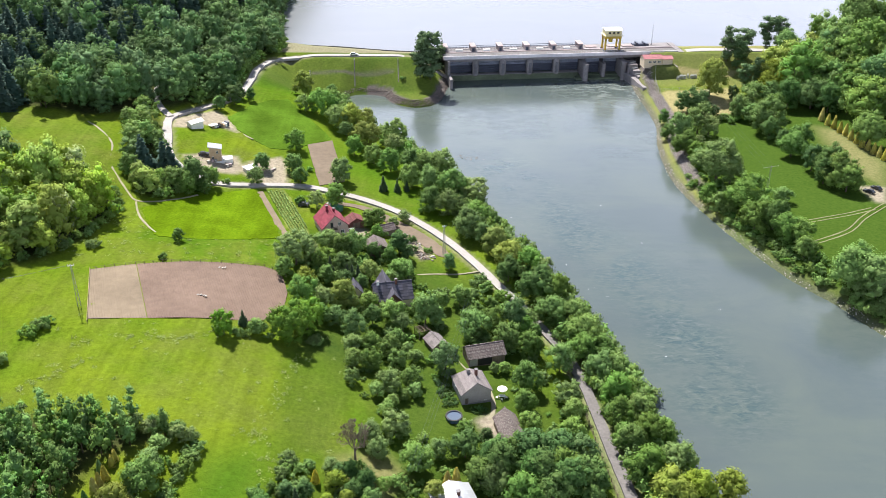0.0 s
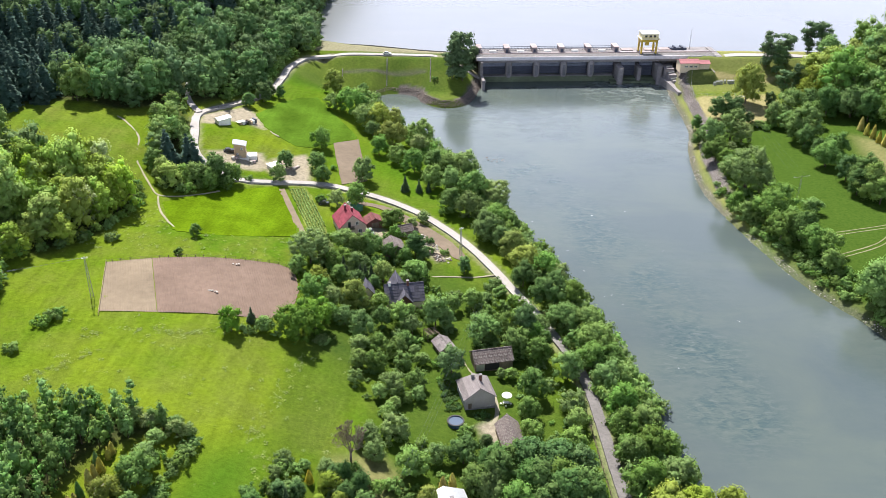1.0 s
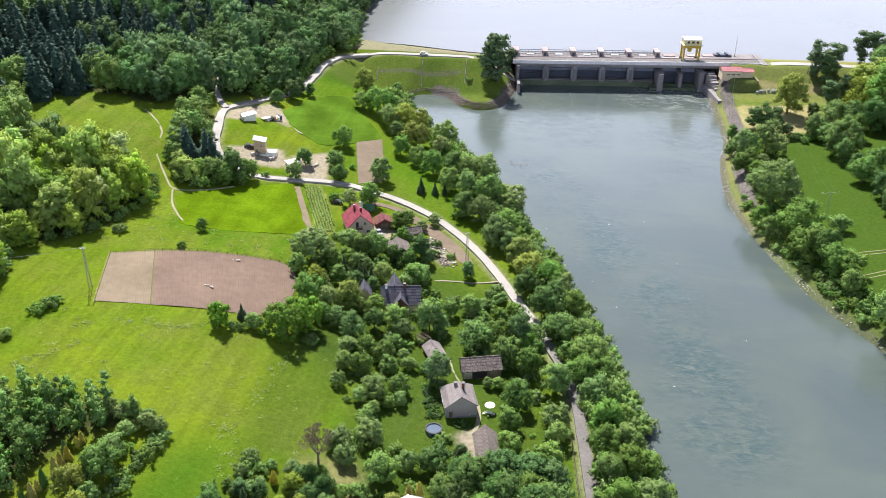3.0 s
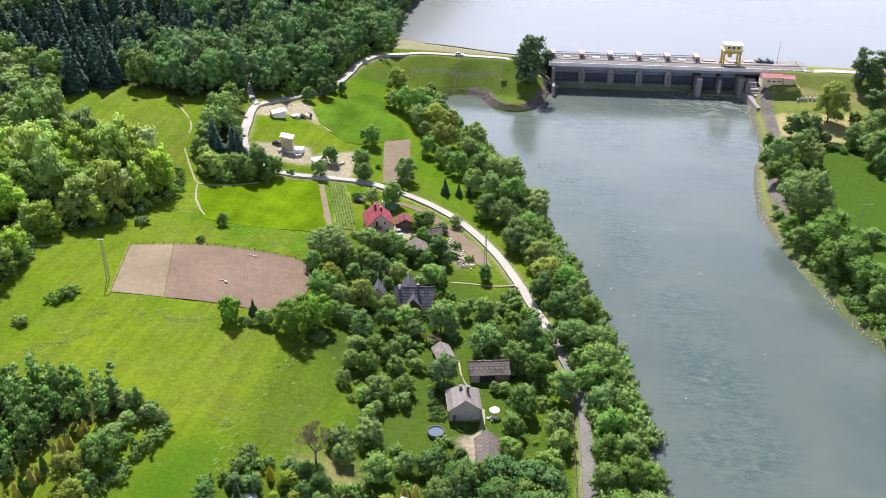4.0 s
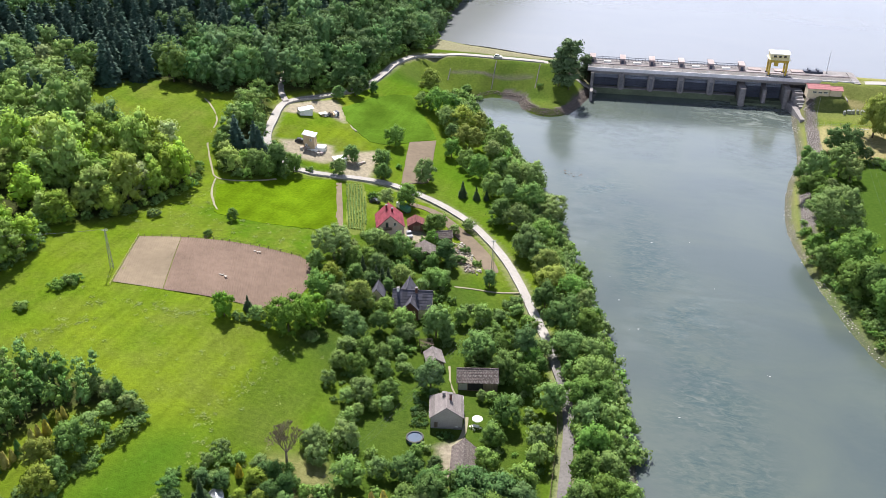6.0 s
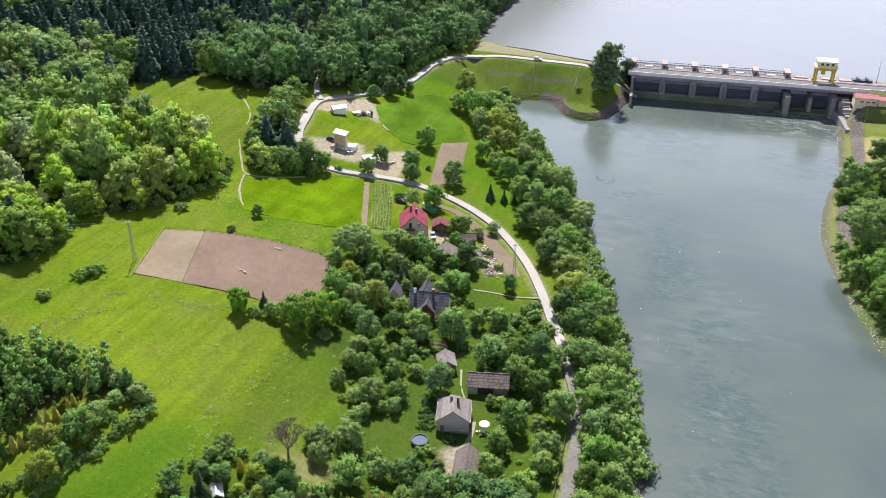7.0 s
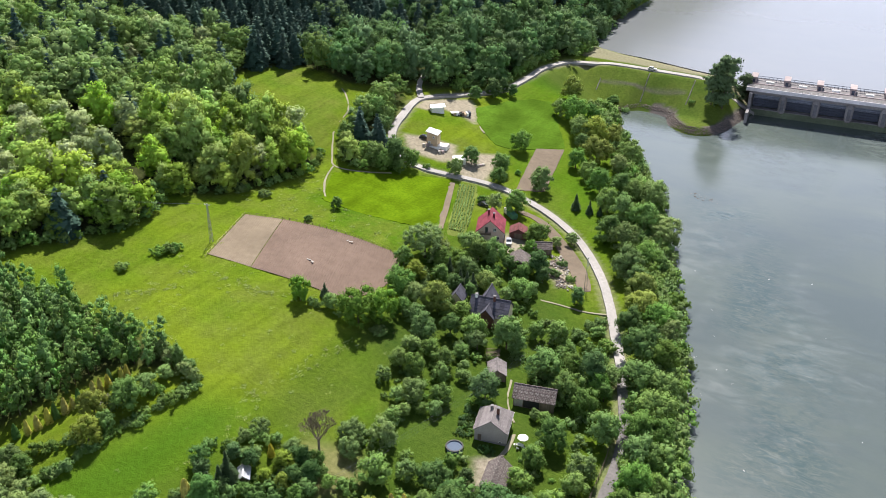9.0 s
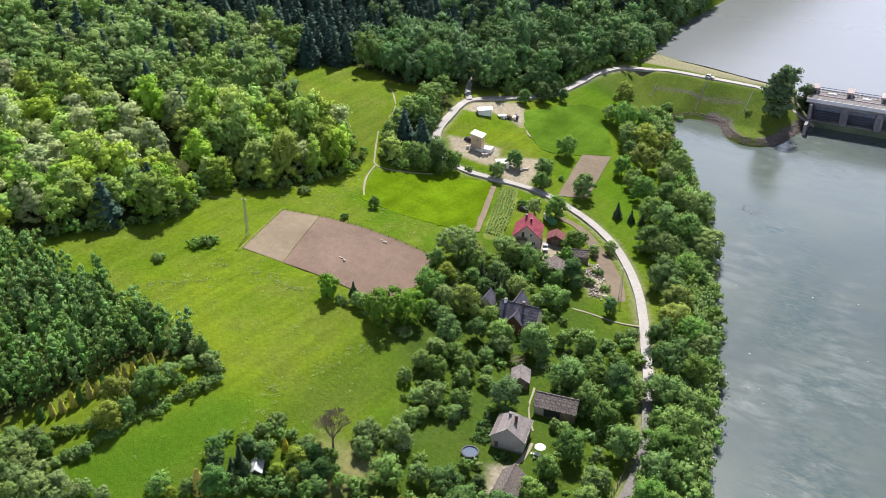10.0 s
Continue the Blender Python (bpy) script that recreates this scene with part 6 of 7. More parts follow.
def join(pieces):
    vs, fs, ns, k = [], [], [], 0
    for v, f, n in pieces:
        vs.append(v), fs.append(f + k), ns.append(n)
        k += len(v)
    return np.concatenate(vs), np.concatenate(fs), np.concatenate(ns)


def ball_dirs(rng, n, up=0.25):
    d = rng.normal(size=(n, 3))
    d[:, 2] += up
    return unit(d)


def lumpy(seed, lobes, per, size, shape=(1, 1, 1.05), lobe=0.30, lift=1.05, loose=0.0, low=-0.75, taper=0.0):
    """A crown of radius 1: boughs that each swell into a clump of leaves round a dense heart, with dark gaps between them."""
    rng = np.random.RandomState(seed)
    pieces = []
    d = ball_dirs(rng, lobes * 5, 0.25)
    d = d[d[:, 2] > low]
    # boughs keep their distance from one another
    kept = [d[0]]
    for w in d[1:]:
        if len(kept) < lobes and max(float(w @ k) for k in kept) < 1 - 0.8 / lobes:
            kept.append(w)
    lean = rng.uniform(0.84, 1.16, 3)
    swing = rng.uniform(0, math.tau, 3)
    for w in kept:
        lump = 1 + 0.16 * math.sin(3 * math.atan2(w[1], w[0]) + swing[0]) + 0.12 * math.sin(5 * w[2] + swing[1])
        c = w * 0.86 * lump * rng.uniform(0.80, 1.12) * np.array(shape) * lean
        c[:2] *= 1 - taper * np.clip((c[2] / shape[2] + 0.6) / 1.4, 0, 0.92)
        c[2] += lift
        r = lobe * rng.uniform(0.6, 1.35) * (1 - 0.35 * taper * max(w[2], 0))
        flat = np.array((1.12, 1.12, rng.uniform(0.62, 0.92)))
        q = unit(ball_dirs(rng, per, 0.35) + w * 0.45)
        pos = c + q * r * (0.74 + 0.62 * rng.uniform(0, 1, (per, 1)) ** 1.5 + loose * rng.uniform(0, 1, (per, 1))) * flat
        pos[:, 2] -= 0.22 * r * (np.hypot(q[:, 0], q[:, 1]) ** 2)
        pieces.append(cards(rng, pos, q + rng.normal(0, 0.5, (per, 3)) + np.array((0, 0, 0.35)), size, q * 0.8 + w * 0.25 + np.array((0, 0, 0.1))))
        heart = BALL * rng.uniform(0.48, 0.86, (len(BALL), 1))
        pieces.append((heart * r * flat + c - np.array((0, 0, 0.12 * r)), BALL_FACES, unit(BALL * 0.85 + w * 0.25)))
    r = np.array(shape) * 0.46
    pieces.append((BALL * r * (1 - 0.35 * taper) + np.array((0, 0, lift * 0.95)), BALL_FACES, BALL))
    return join(pieces)


def spruce_shape(seed, tiers, per, size, tall=4.4, wide=1.0, taper=0.9):
    """A cone of drooping boughs, height tall for a radius of 1."""
    rng = np.random.RandomState(seed)
    pieces = []
    for k in range(tiers):
        f = (k + 0.5) / tiers
        z, r = tall * (0.05 + 0.94 * f), wide * (1 - f) ** taper * rng.uniform(0.68, 1.2) + 0.05
        boughs = max(4, int(9 * (0.3 + r)))
        turn = rng.uniform(0, math.tau)
        n = max(6, int(per * (0.25 + r)))
        arm = rng.randint(0, boughs, n)
        reach = np.array([rng.uniform(0.75, 1.15) for _ in range(boughs)])[arm]
        ang = turn + arm * math.tau / boughs + rng.normal(0, 0.16, n)
        rad = r * reach * np.sqrt(rng.uniform(0.10, 1.0, n))
        pos = np.stack([rad * np.cos(ang), rad * np.sin(ang), z - rad * 0.5 + rng.normal(0, 0.05, n)], 1)
        out = np.stack([np.cos(ang) * 0.7, np.sin(ang) * 0.7, np.full(n, 0.9)], 1)
        pieces.append(cards(rng, pos, out * np.array((0.6, 0.6, 1.6)) + rng.normal(0, 0.3, (n, 3)), size * (0.5 + 0.6 * r), out, 0.7))
    ring = np.array([(0.34 * wide * math.cos(a), 0.34 * wide * math.sin(a), tall * 0.10) for a in np.arange(8) * math.tau / 8] + [(0, 0, tall * 0.95)])
    faces = np.array([(i, (i + 1) % 8, 8) for i in range(8)])
    pieces.append((ring, faces, unit(ring * np.array((1, 1, 0)) + np.array((0, 0, 0.3)))))
    return join(pieces)


def pine_shape(seed):
    rng = np.random.RandomState(seed)
    pieces = []
    for k in range(30):
        z = rng.uniform(0.35, 3.9)
        a, rr = rng.uniform(0, math.tau), rng.uniform(0.15, 0.85) * (1.15 - abs(z - 2.4) * 0.32)
        c, r = np.array((rr * math.cos(a), rr * math.sin(a), z)), rng.uniform(0.3, 0.55)
        q = ball_dirs(rng, 60, 0.3)
        flat = np.array((1.15, 1.15, 0.6))
        pieces.append(cards(rng, c + q * r * rng.uniform(0.7, 1.2, (60, 1)) * flat, q + rng.normal(0, 0.6, (60, 3)), 0.19, q, 0.6))
        pieces.append((BALL * r * 0.75 * flat + c, BALL_FACES, BALL))
    return join(pieces)


def thuja_shape(seed, tall=4.3):
    rng = np.random.RandomState(seed)
    n = 520
    f = rng.uniform(0, 1, n) ** 0.9
    ang = rng.uniform(0, math.tau, n)
    r = 1.0 * (1 - f) ** 0.62 * np.clip(f * 9 + 0.55, 0, 1)
    pos = np.stack([r * np.cos(ang), r * np.sin(ang), f * tall * 0.98 + 0.05], 1) + rng.normal(0, 0.05, (n, 3))
    out = np.stack([np.cos(ang), np.sin(ang), np.full(n, 0.35)], 1)
    core = BALL * np.array((0.8, 0.8, tall * 0.44)) + np.array((0, 0, tall * 0.42))
    return join([cards(rng, pos, out + rng.normal(0, 0.35, (n, 3)), 0.30, out, 1.1), (core, BALL_FACES, BALL)])


def trunk_mesh(name, tall, thick, limbs, seed, mat, spread=0.55):
    """A tapered trunk with limbs, for a crown of radius 1."""
    rng = random.Random(seed)
    bm = bmesh.new()
    tube(bm, (0, 0, -0.12), (0.03, 0.02, tall * 0.55), thick, thick * 0.7, 7)
    tube(bm, (0.03, 0.02, tall * 0.55), (0.0, 0.05, tall), thick * 0.7, thick * 0.2, 6)
    for k in range(limbs):
        a, z = rng.uniform(0, math.tau), tall * rng.uniform(0.42, 0.8)
        reach = spread * rng.uniform(0.7, 1.15)
        mid = (math.cos(a) * reach * 0.6, math.sin(a) * reach * 0.6, z + reach * 0.55)
        tube(bm, (0, 0, z), mid, thick * 0.42, thick * 0.26, 5)
        tube(bm, mid, (math.cos(a + 0.25) * reach, math.sin(a + 0.25) * reach, z + reach * 1.05), thick * 0.26, thick * 0.08, 4)
    me = bpy.data.meshes.new(name)
    bm.to_mesh(me)
    bm.free()
    me.materials.append(mat)
    return me


# kind: name, category, leaves, crown variants, trunk height, thickness, label
KINDS = {
    "b": ("broadleaf_tree", "tree", M_LEAF, [lumpy(s, 40, 46, 0.110, (0.95, 0.95, 1.25), 0.31, 1.15) for s in (1, 2, 3, 4)], 1.2, 0.07, "leafy green broadleaf tree with a dense rounded crown"),
    "d": ("dark_tree", "tree", M_LEAF_DARK, [lumpy(s, 40, 46, 0.110, (0.9, 0.9, 1.4), 0.31, 1.3) for s in (5, 6)], 1.2, 0.07, "dark green leafy tree with a dense crown"),
    "w": ("willow_tree", "tree", M_LEAF_WILLOW, [lumpy(s, 46, 34, 0.105, (1, 1, 1.2), 0.25, 1.2, 0.12) for s in (7, 8)], 1.2, 0.08, "silvery grey-green willow with an airy crown"),
    "o": ("fruit_tree", "tree", M_LEAF_PALE, [lumpy(s, 32, 50, 0.115, (1.0, 1.0, 1.0), 0.29, 1.05, 0.15) for s in (9, 10, 11)], 1.0, 0.06, "pale green fruit tree with a loose uneven crown"),
    "y": ("lime_green_tree", "tree", M_LEAF_YELLOW, [lumpy(s, 40, 46, 0.110, (0.95, 0.95, 1.25), 0.31, 1.15) for s in (12, 13)], 1.2, 0.07, "yellow-green tree in fresh spring leaf"),
    "B": ("broadleaf_tree", "tree", M_LEAF, [lumpy(s, 66, 54, 0.078, (0.95, 0.95, 1.15), 0.27, 1.1) for s in (23, 24)], 1.3, 0.07, "large leafy broadleaf tree with a broad crown"),
    "D": ("dark_tree", "tree", M_LEAF_DARK, [lumpy(s, 66, 48, 0.080, (0.95, 0.95, 1.2), 0.26, 1.15) for s in (51, 52, 53)], 1.3, 0.07, "large dark green leafy tree with a broad crown"),
    "W": ("willow_tree", "tree", M_LEAF_WILLOW, [lumpy(s, 130, 48, 0.050, (1, 1, 1.05), 0.165, 1.1, 0.1) for s in (25, 26)], 1.2, 0.08, "large silvery willow with a wide billowing crown"),
    "Y": ("lime_green_tree", "tree", M_LEAF_YELLOW, [lumpy(s, 66, 54, 0.078, (0.95, 0.95, 1.15), 0.27, 1.1) for s in (27, 28)], 1.3, 0.07, "tall yellow-green tree in fresh spring leaf"),
    "f": ("maple_tree", "tree", M_LEAF_FRESH, [lumpy(s, 62, 44, 0.098, (1.0, 1.0, 1.08), 0.30, 1.05) for s in (61, 62)], 1.1, 0.07, "bright green maple with a dense round crown"),
    "u": ("shrub", "shrub", M_LEAF, [lumpy(s, 16, 36, 0.185, (1.15, 1.15, 0.7), 0.36, 0.55, 0.1, -0.2) for s in (14, 15, 16)], 0.6, 0.05, "low spreading green shrub in the grass"),
    "s": ("spruce", "tree", M_SPRUCE, [spruce_shape(s, 15, 100, 0.34, 4.4, 1.25, 1.0) for s in (17, 18)], 3.8, 0.09, "dark narrow spruce with drooping boughs"),
    "p": ("pine", "tree", M_PINE, [pine_shape(s) for s in (19, 20)], 3.0, 0.07, "dark pine with clumped needles on a bare trunk"),
    "t": ("golden_thuja", "tree", M_GOLD, [thuja_shape(21)], 1.5, 0.06, "olive-gold columnar thuja tapering to a point"),
    "g": ("green_thuja", "tree", M_LEAF_DARK, [thuja_shape(29)], 1.5, 0.06, "dark green columnar thuja in a clipped row"),
    "c": ("golden_thuja", "tree", M_YELLOW_LEAF, [thuja_shape(22)], 1.5, 0.06, "tall yellow-tinged columnar thuja in a garden"),
}
TREES = [
    ("copse", "w", [(-44.7, 236, 5.2), (-40.8, 238.6, 3), (-34, 213.5, 3.2), (-22.4, 234.5, 3.1)]),
    ("copse", "b", [(-46.6, 227.3, 2.3), (-37.8, 236, 2.5), (-39.6, 214, 3.4), (-34.7, 229, 2.3), (-30.2, 236.5, 3), (-35.3, 240.3, 2.5), (-32.6, 248.6, 2.6), (-28.4, 250.7, 3.1), (-29.6, 206.7, 2.4), (-17, 248.3, 2.4), (-11.6, 231.8, 1.3), (-33.8, 206.9, 2.1), (-25.7, 216.2, 2), (-48.3, 194.1, 1.9)]),
    ("copse", "y", [(-40.2, 223.6, 2.9), (-28.4, 216.3, 3.7)]),
    ("copse", "d", [(-22.2, 249.6, 2.4), (-14.3, 253.7, 3.3), (-29.1, 227.1, 2.1), (-24.2, 228.2, 1.9), (-16.2, 228.5, 1.4), (-11.5, 251.1, 2)]),
    ("copse", "o", [(-12.8, 238.3, 3), (-15.7, 235.5, 2), (-36.8, 251.3, 3.5), (-21.5, 218.5, 2.8), (-11.2, 243.1, 2)]),
    ("copse", "u", [(-24.6, 264.7, 1.4), (-33.5, 195.6, 1.6), (-53.1, 191.6, 1.3), (-50.8, 191.7, 1.1), (-45.4, 192.7, 1.1), (-33.3, 195, 1.4), (-57.9, 192.1, 1.1)]),
    ("copse", "s", [(-28.6, 230.2, 1.5), (-27.5, 232.3, 1.5), (-34.1, 233.4, 1.5), (-25.7, 232.7, 1.5), (-30.5, 250.7, 1.5), (-52.5, 196.7, 1.1)]),
    ("orchard", "b", [(-24, 202.4, 3.2), (-5, 214.2, 3.8), (8.6, 208.7, 3.8), (5, 225.5, 2.8)]),
    ("orchard", "o", [(-23.7, 195.9, 2.2), (-19.1, 197.5, 2.6), (-12.4, 202.5, 2.2), (-11.1, 208.9, 2.5), (-22.7, 188.6, 2.4), (-18.5, 189.3, 2.5), (-13.5, 180, 3.2), (-12, 191.3, 2.2), (-8, 184.6, 2.5), (-9.6, 199, 1.4), (-7.1, 194.9, 1.7), (-16, 177.3, 1.9), (-22.7, 181.1, 1.8), (-13.4, 170.9, 1.8), (-12.2, 174.4, 1.7), (-6.6, 180, 1.7), (-10.8, 163.3, 2.9), (-5.7, 152.6, 3.4), (-14.5, 155.6, 2.1), (-0.9, 158, 2.2), (16.6, 193.2, 1.5), (31.8, 179.4, 3), (32.7, 174.1, 2.7), (21.5, 169.2, 2.7), (24.5, 215.9, 2.8), (-9.5, 178, 1.6)]),
    ("orchard", "b", [(-13.8, 195.7, 2.6), (-14, 211.7, 3.5), (-0.4, 223.2, 2.3), (14.9, 213.6, 2.9), (17.6, 204, 3.2), (23.6, 200.8, 3), (31.4, 194.1, 3.3), (-16.5, 159.2, 2.5), (5.5, 159.2, 3.4), (5.2, 167.2, 1.5), (13.9, 192.9, 1.2), (22.1, 185.8, 3), (20.8, 177.3, 2.5), (30.7, 164.2, 3.2), (17.4, 159.7, 2.9), (-1.6, 214.1, 2.1), (22.7, 211.1, 2.9), (26.4, 163.8, 2.1)]),
    ("orchard", "d", [(-19.6, 209.1, 2.7), (0.8, 191.5, 3.7), (20.4, 213, 3.5), (10.6, 164.8, 1.7), (11.3, 155.9, 3.2), (25.7, 208.7, 2.1)]),
    ("orchard", "u", [(0.6, 189.6, 1.5), (10.1, 230.7, 2.2), (13.2, 234.2, 2), (13.3, 226.2, 2.1), (17.9, 230.1, 2), (9, 224.1, 1.8), (18.9, 223.8, 2), (8.4, 221.2, 1.5), (0.5, 231.2, 1.6), (10.3, 237.9, 1.6), (11.9, 241.3, 1.5)]),
    ("copse", "f", [(-56.1, 190.5, 2.2, 1.5), (-39.8, 194.6, 4.1, 1.2), (-36.4, 200.5, 3.4, 1.2)]),
    ("garden", "d", [(-34, 129.8, 1.9), (-21.8, 145.3, 1.7), (-16.2, 143.8, 2.4), (-28.4, 124.8, 2.8), (-36, 131.8, 2.2), (-32, 137.7, 1.7), (-19.7, 145.8, 2), (-28.3, 138.3, 1.7), (-18.4, 140.8, 2)]),
    ("garden", "s", [(-29, 132.4, 1.8), (-29.3, 130.3, 1.5), (-30.8, 128.5, 1.3)]),
    ("garden", "c", [(-26.8, 143.5, 0.8), (-32.1, 123.5, 1.5)]),
    ("garden", "y", [(-22.4, 142.5, 2), (-35.2, 118.6, 1.3), (-19.4, 138.4, 1.7), (-23.6, 137.6, 1.4)]),
    ("garden", "u", [(-30, 140.6, 1.9), (-32.7, 138.1, 1.5), (-9.5, 146.9, 2), (-24.8, 137, 1.1), (-20.4, 135.9, 2), (-34.3, 143.2, 1.5), (-33.3, 147.6, 1.8), (-35.2, 138.9, 1.3), (-23.1, 132.8, 2), (-28.3, 147.7, 1.2), (-34, 124.8, 1.4), (-26.5, 132, 1.6), (-16, 147, 1.7), (-38.2, 136.8, 1.3), (-29.8, 145.7, 1.5), (-32.6, 145, 1.5), (-27.1, 129.4, 1.7)]),
    ("garden", "o", [(-38, 118.1, 2), (-28.4, 129.2, 1.7), (-23.6, 147.3, 1.9), (-18.3, 148.8, 1.7), (-12.5, 145, 1.7), (-33.6, 121.6, 1.4)]),
    ("garden", "b", [(-15.8, 138, 1.7), (-15, 140.6, 1.8)]),
    ("belt", "y", [(-64.4, 393.4, 4.1), (-39.7, 359.6, 4.3), (-32, 343.5, 4.7), (-33.8, 366, 3.3), (17.1, 259.6, 4), (21.2, 248.9, 4.5)]),
    ("belt", "b", [(-61.4, 374.3, 3.4), (-54.1, 371.5, 4.5), (-45.8, 359.6, 4.3), (-41.3, 351.7, 2.7), (-36.4, 333.3, 3), (-27.9, 326.7, 3.5), (-20.8, 319.8, 3.9), (-13.4, 321.3, 3.9), (-12.5, 306.4, 3.7), (-7.5, 319.4, 3.4), (-5.5, 302.7, 4.1), (3.1, 300.8, 4.1), (-4.8, 288.1, 4), (1.7, 285.1, 3.9), (8.1, 270, 4.2), (11.5, 278.7, 3.8), (17.1, 276.8, 2.6), (13.5, 266, 3.3), (26.8, 245.6, 3.9), (20.3, 241.1, 3.2), (28.3, 229.5, 4.4), (34.4, 228, 3.6), (31.5, 217.7, 4), (37.7, 217.5, 3.5), (39.6, 206.7, 4.1), (37.9, 199.6, 3.3), (42.8, 200.8, 3.3), (41.4, 190.7, 3.5), (45.2, 190.5, 2.9), (44.2, 180.7, 3.4), (47.5, 182.7, 2.7), (43.6, 172.5, 3)]),
    ("belt", "b", [(48.6, 174.3, 3), (44.3, 164.7, 2.6), (48.5, 164.1, 3.8), (52.8, 166.5, 2.9)]),
    ("belt", "d", [(-50.3, 381.1, 2.9)]),
    ("belt", "w", [(-20.4, 349.5, 5.2), (-20.6, 338.2, 3.3), (-0.8, 321.1, 4.8), (10.6, 299, 5), (31.4, 242.4, 3.4)]),
    ("south", "b", [(46.7, 152.9, 3.9), (53.5, 154.9, 3.6), (44.8, 152.3, 3), (32.7, 151.4, 3.2), (27.6, 151.7, 3.2), (24.5, 145.7, 3.4), (18.2, 144, 3.4), (44.6, 161.7, 3.1), (33.2, 146, 2.3), (12.4, 148.9, 3.2), (8.7, 150.9, 2.9)]),
    ("south", "y", [(50.1, 145.4, 3.9), (56.8, 147.1, 3.7), (63.9, 148.3, 3.5), (-1.3, 144.1, 2.3)]),
    ("south", "d", [(21.2, 150.5, 3.5), (13.8, 152.2, 3.5), (12.7, 156.7, 3.3), (20.6, 158.2, 3.6), (26.9, 156.9, 3.9), (32.1, 156.9, 3.3), (22.3, 149.6, 3.8), (28.4, 147.9, 3.8), (34.8, 148.8, 2.6)]),
    ("village", "s", [(-22.6, 302, 1.5), (-17.5, 302.3, 1.2), (-13.9, 303.1, 1)]),
    ("village", "b", [(-38.4, 306.7, 3.6), (-38.3, 285.9, 3.6), (-67.9, 307.2, 2.9), (-68, 295, 2.6), (-56.9, 309.7, 3.1), (-59.3, 331.7, 3.3), (-53.2, 301.5, 2.6), (-80.9, 240.2, 1.8), (-22.9, 273.1, 2.8), (-92.8, 279, 3.7), (-86.6, 283.3, 4.6), (-82.2, 286.3, 3), (-87.6, 277.5, 3), (-82.9, 279.9, 2.3), (-95.7, 357.8, 2), (-22.2, 265, 1.9), (-26.5, 275.9, 1.9)]),
    ("village", "w", [(-44.6, 282.1, 2.9)]),
    ("village", "u", [(-51, 313.4, 1.2), (-77.7, 290.9, 1.4), (-6.5, 287.1, 2), (-50.8, 283.7, 1.6), (-103.4, 231, 1.7), (-81.4, 225.9, 1.2), (-104.9, 173.3, 1.8), (-101.4, 187.6, 2.2), (-103.1, 185, 1.8), (-100.4, 189.7, 1.5), (-10.9, 257.2, 1.6), (-10.8, 264.7, 1.4), (-5.1, 258, 1.2), (-15.1, 260.6, 1.6), (-20.7, 267.5, 1.7)]),
    ("village", "o", [(-17.2, 274.1, 1.7), (-26.5, 271.6, 1.7), (-14, 278.9, 1.9)]),
    ("damside", "p", [(-11.4, 448, 4.2), (-7.5, 434.8, 5.7), (-3.4, 455.8, 3.3), (-12.6, 434.4, 4.1)]),
    ("damside", "u", [(-55.9, 423.1, 2.5), (-59.3, 419.6, 1.9), (-48.9, 422.6, 1.6), (-21.2, 433.4, 1.3)]),
    ("east", "b", [(118.2, 256.1, 3.1)]),
    ("east", "p", [(149.5, 431.5, 3), (156.8, 436.9, 3.1), (146.7, 456.9, 4.6), (156.1, 459.6, 4.6), (151.4, 452.6, 3.9)]),
    ("eastb", "b", [(126.4, 236.7, 7.4), (130.6, 230, 6.3), (202.8, 421.3, 9.6), (185.9, 375, 8.7), (212.3, 458.5, 10.3), (177.5, 351.8, 6.5)]),
    ("eastb", "p", [(173.1, 477, 4.1), (179.5, 477, 4.1)]),
    ("eastb", "u", [(126.4, 229.2, 3), (129.2, 225.4, 2.7), (117.6, 250.6, 1.8), (113.3, 259.3, 1.8), (119.4, 242.4, 1.7), (124.5, 235.2, 1.9)]),
    ("eastb", "d", [(197.6, 394.7, 9.1)]),
    ("eastrow", "t", [(170.3, 383.1, 1.3), (170.8, 377, 1.3), (171.9, 372.6, 1.2), (172.5, 367.6, 1.2), (173.3, 363.5, 1.2), (173.8, 358.8, 1.2), (174.7, 354.8, 1.2), (175.2, 350.4, 1.2), (176.3, 347.2, 1.2), (176.9, 343, 1.2), (178, 340, 1.2), (178.6, 336.6, 1.2)]),
    ("south", "c", [(1.4, 148.6, 1.2), (3.4, 150.5, 1)]),
    ("row", "g", [(-72.9, 114.7, 0.9), (-70.2, 122.9, 0.9), (-69.2, 128.6, 0.9), (-69.3, 137.3, 0.8)]),
    ("row", "t", [(-71.7, 116.7, 0.9), (-71, 118.8, 0.9), (-70.4, 121.2, 0.9), (-69.7, 125.1, 0.9), (-69.5, 127, 0.8), (-68.8, 132.3, 0.9), (-68.3, 133.8, 0.9), (-67.8, 135.7, 0.9), (-67.6, 139.4, 0.8), (-67.5, 140.9, 0.8)]),
    ("hedge", "o", [(-54.3, 149.2, 0.9), (-59.1, 108.6, 1), (-57.3, 149.9, 1.9), (-61.2, 149.9, 2.1), (-59.8, 145.7, 1.7), (-59.7, 139.8, 2.2)]),
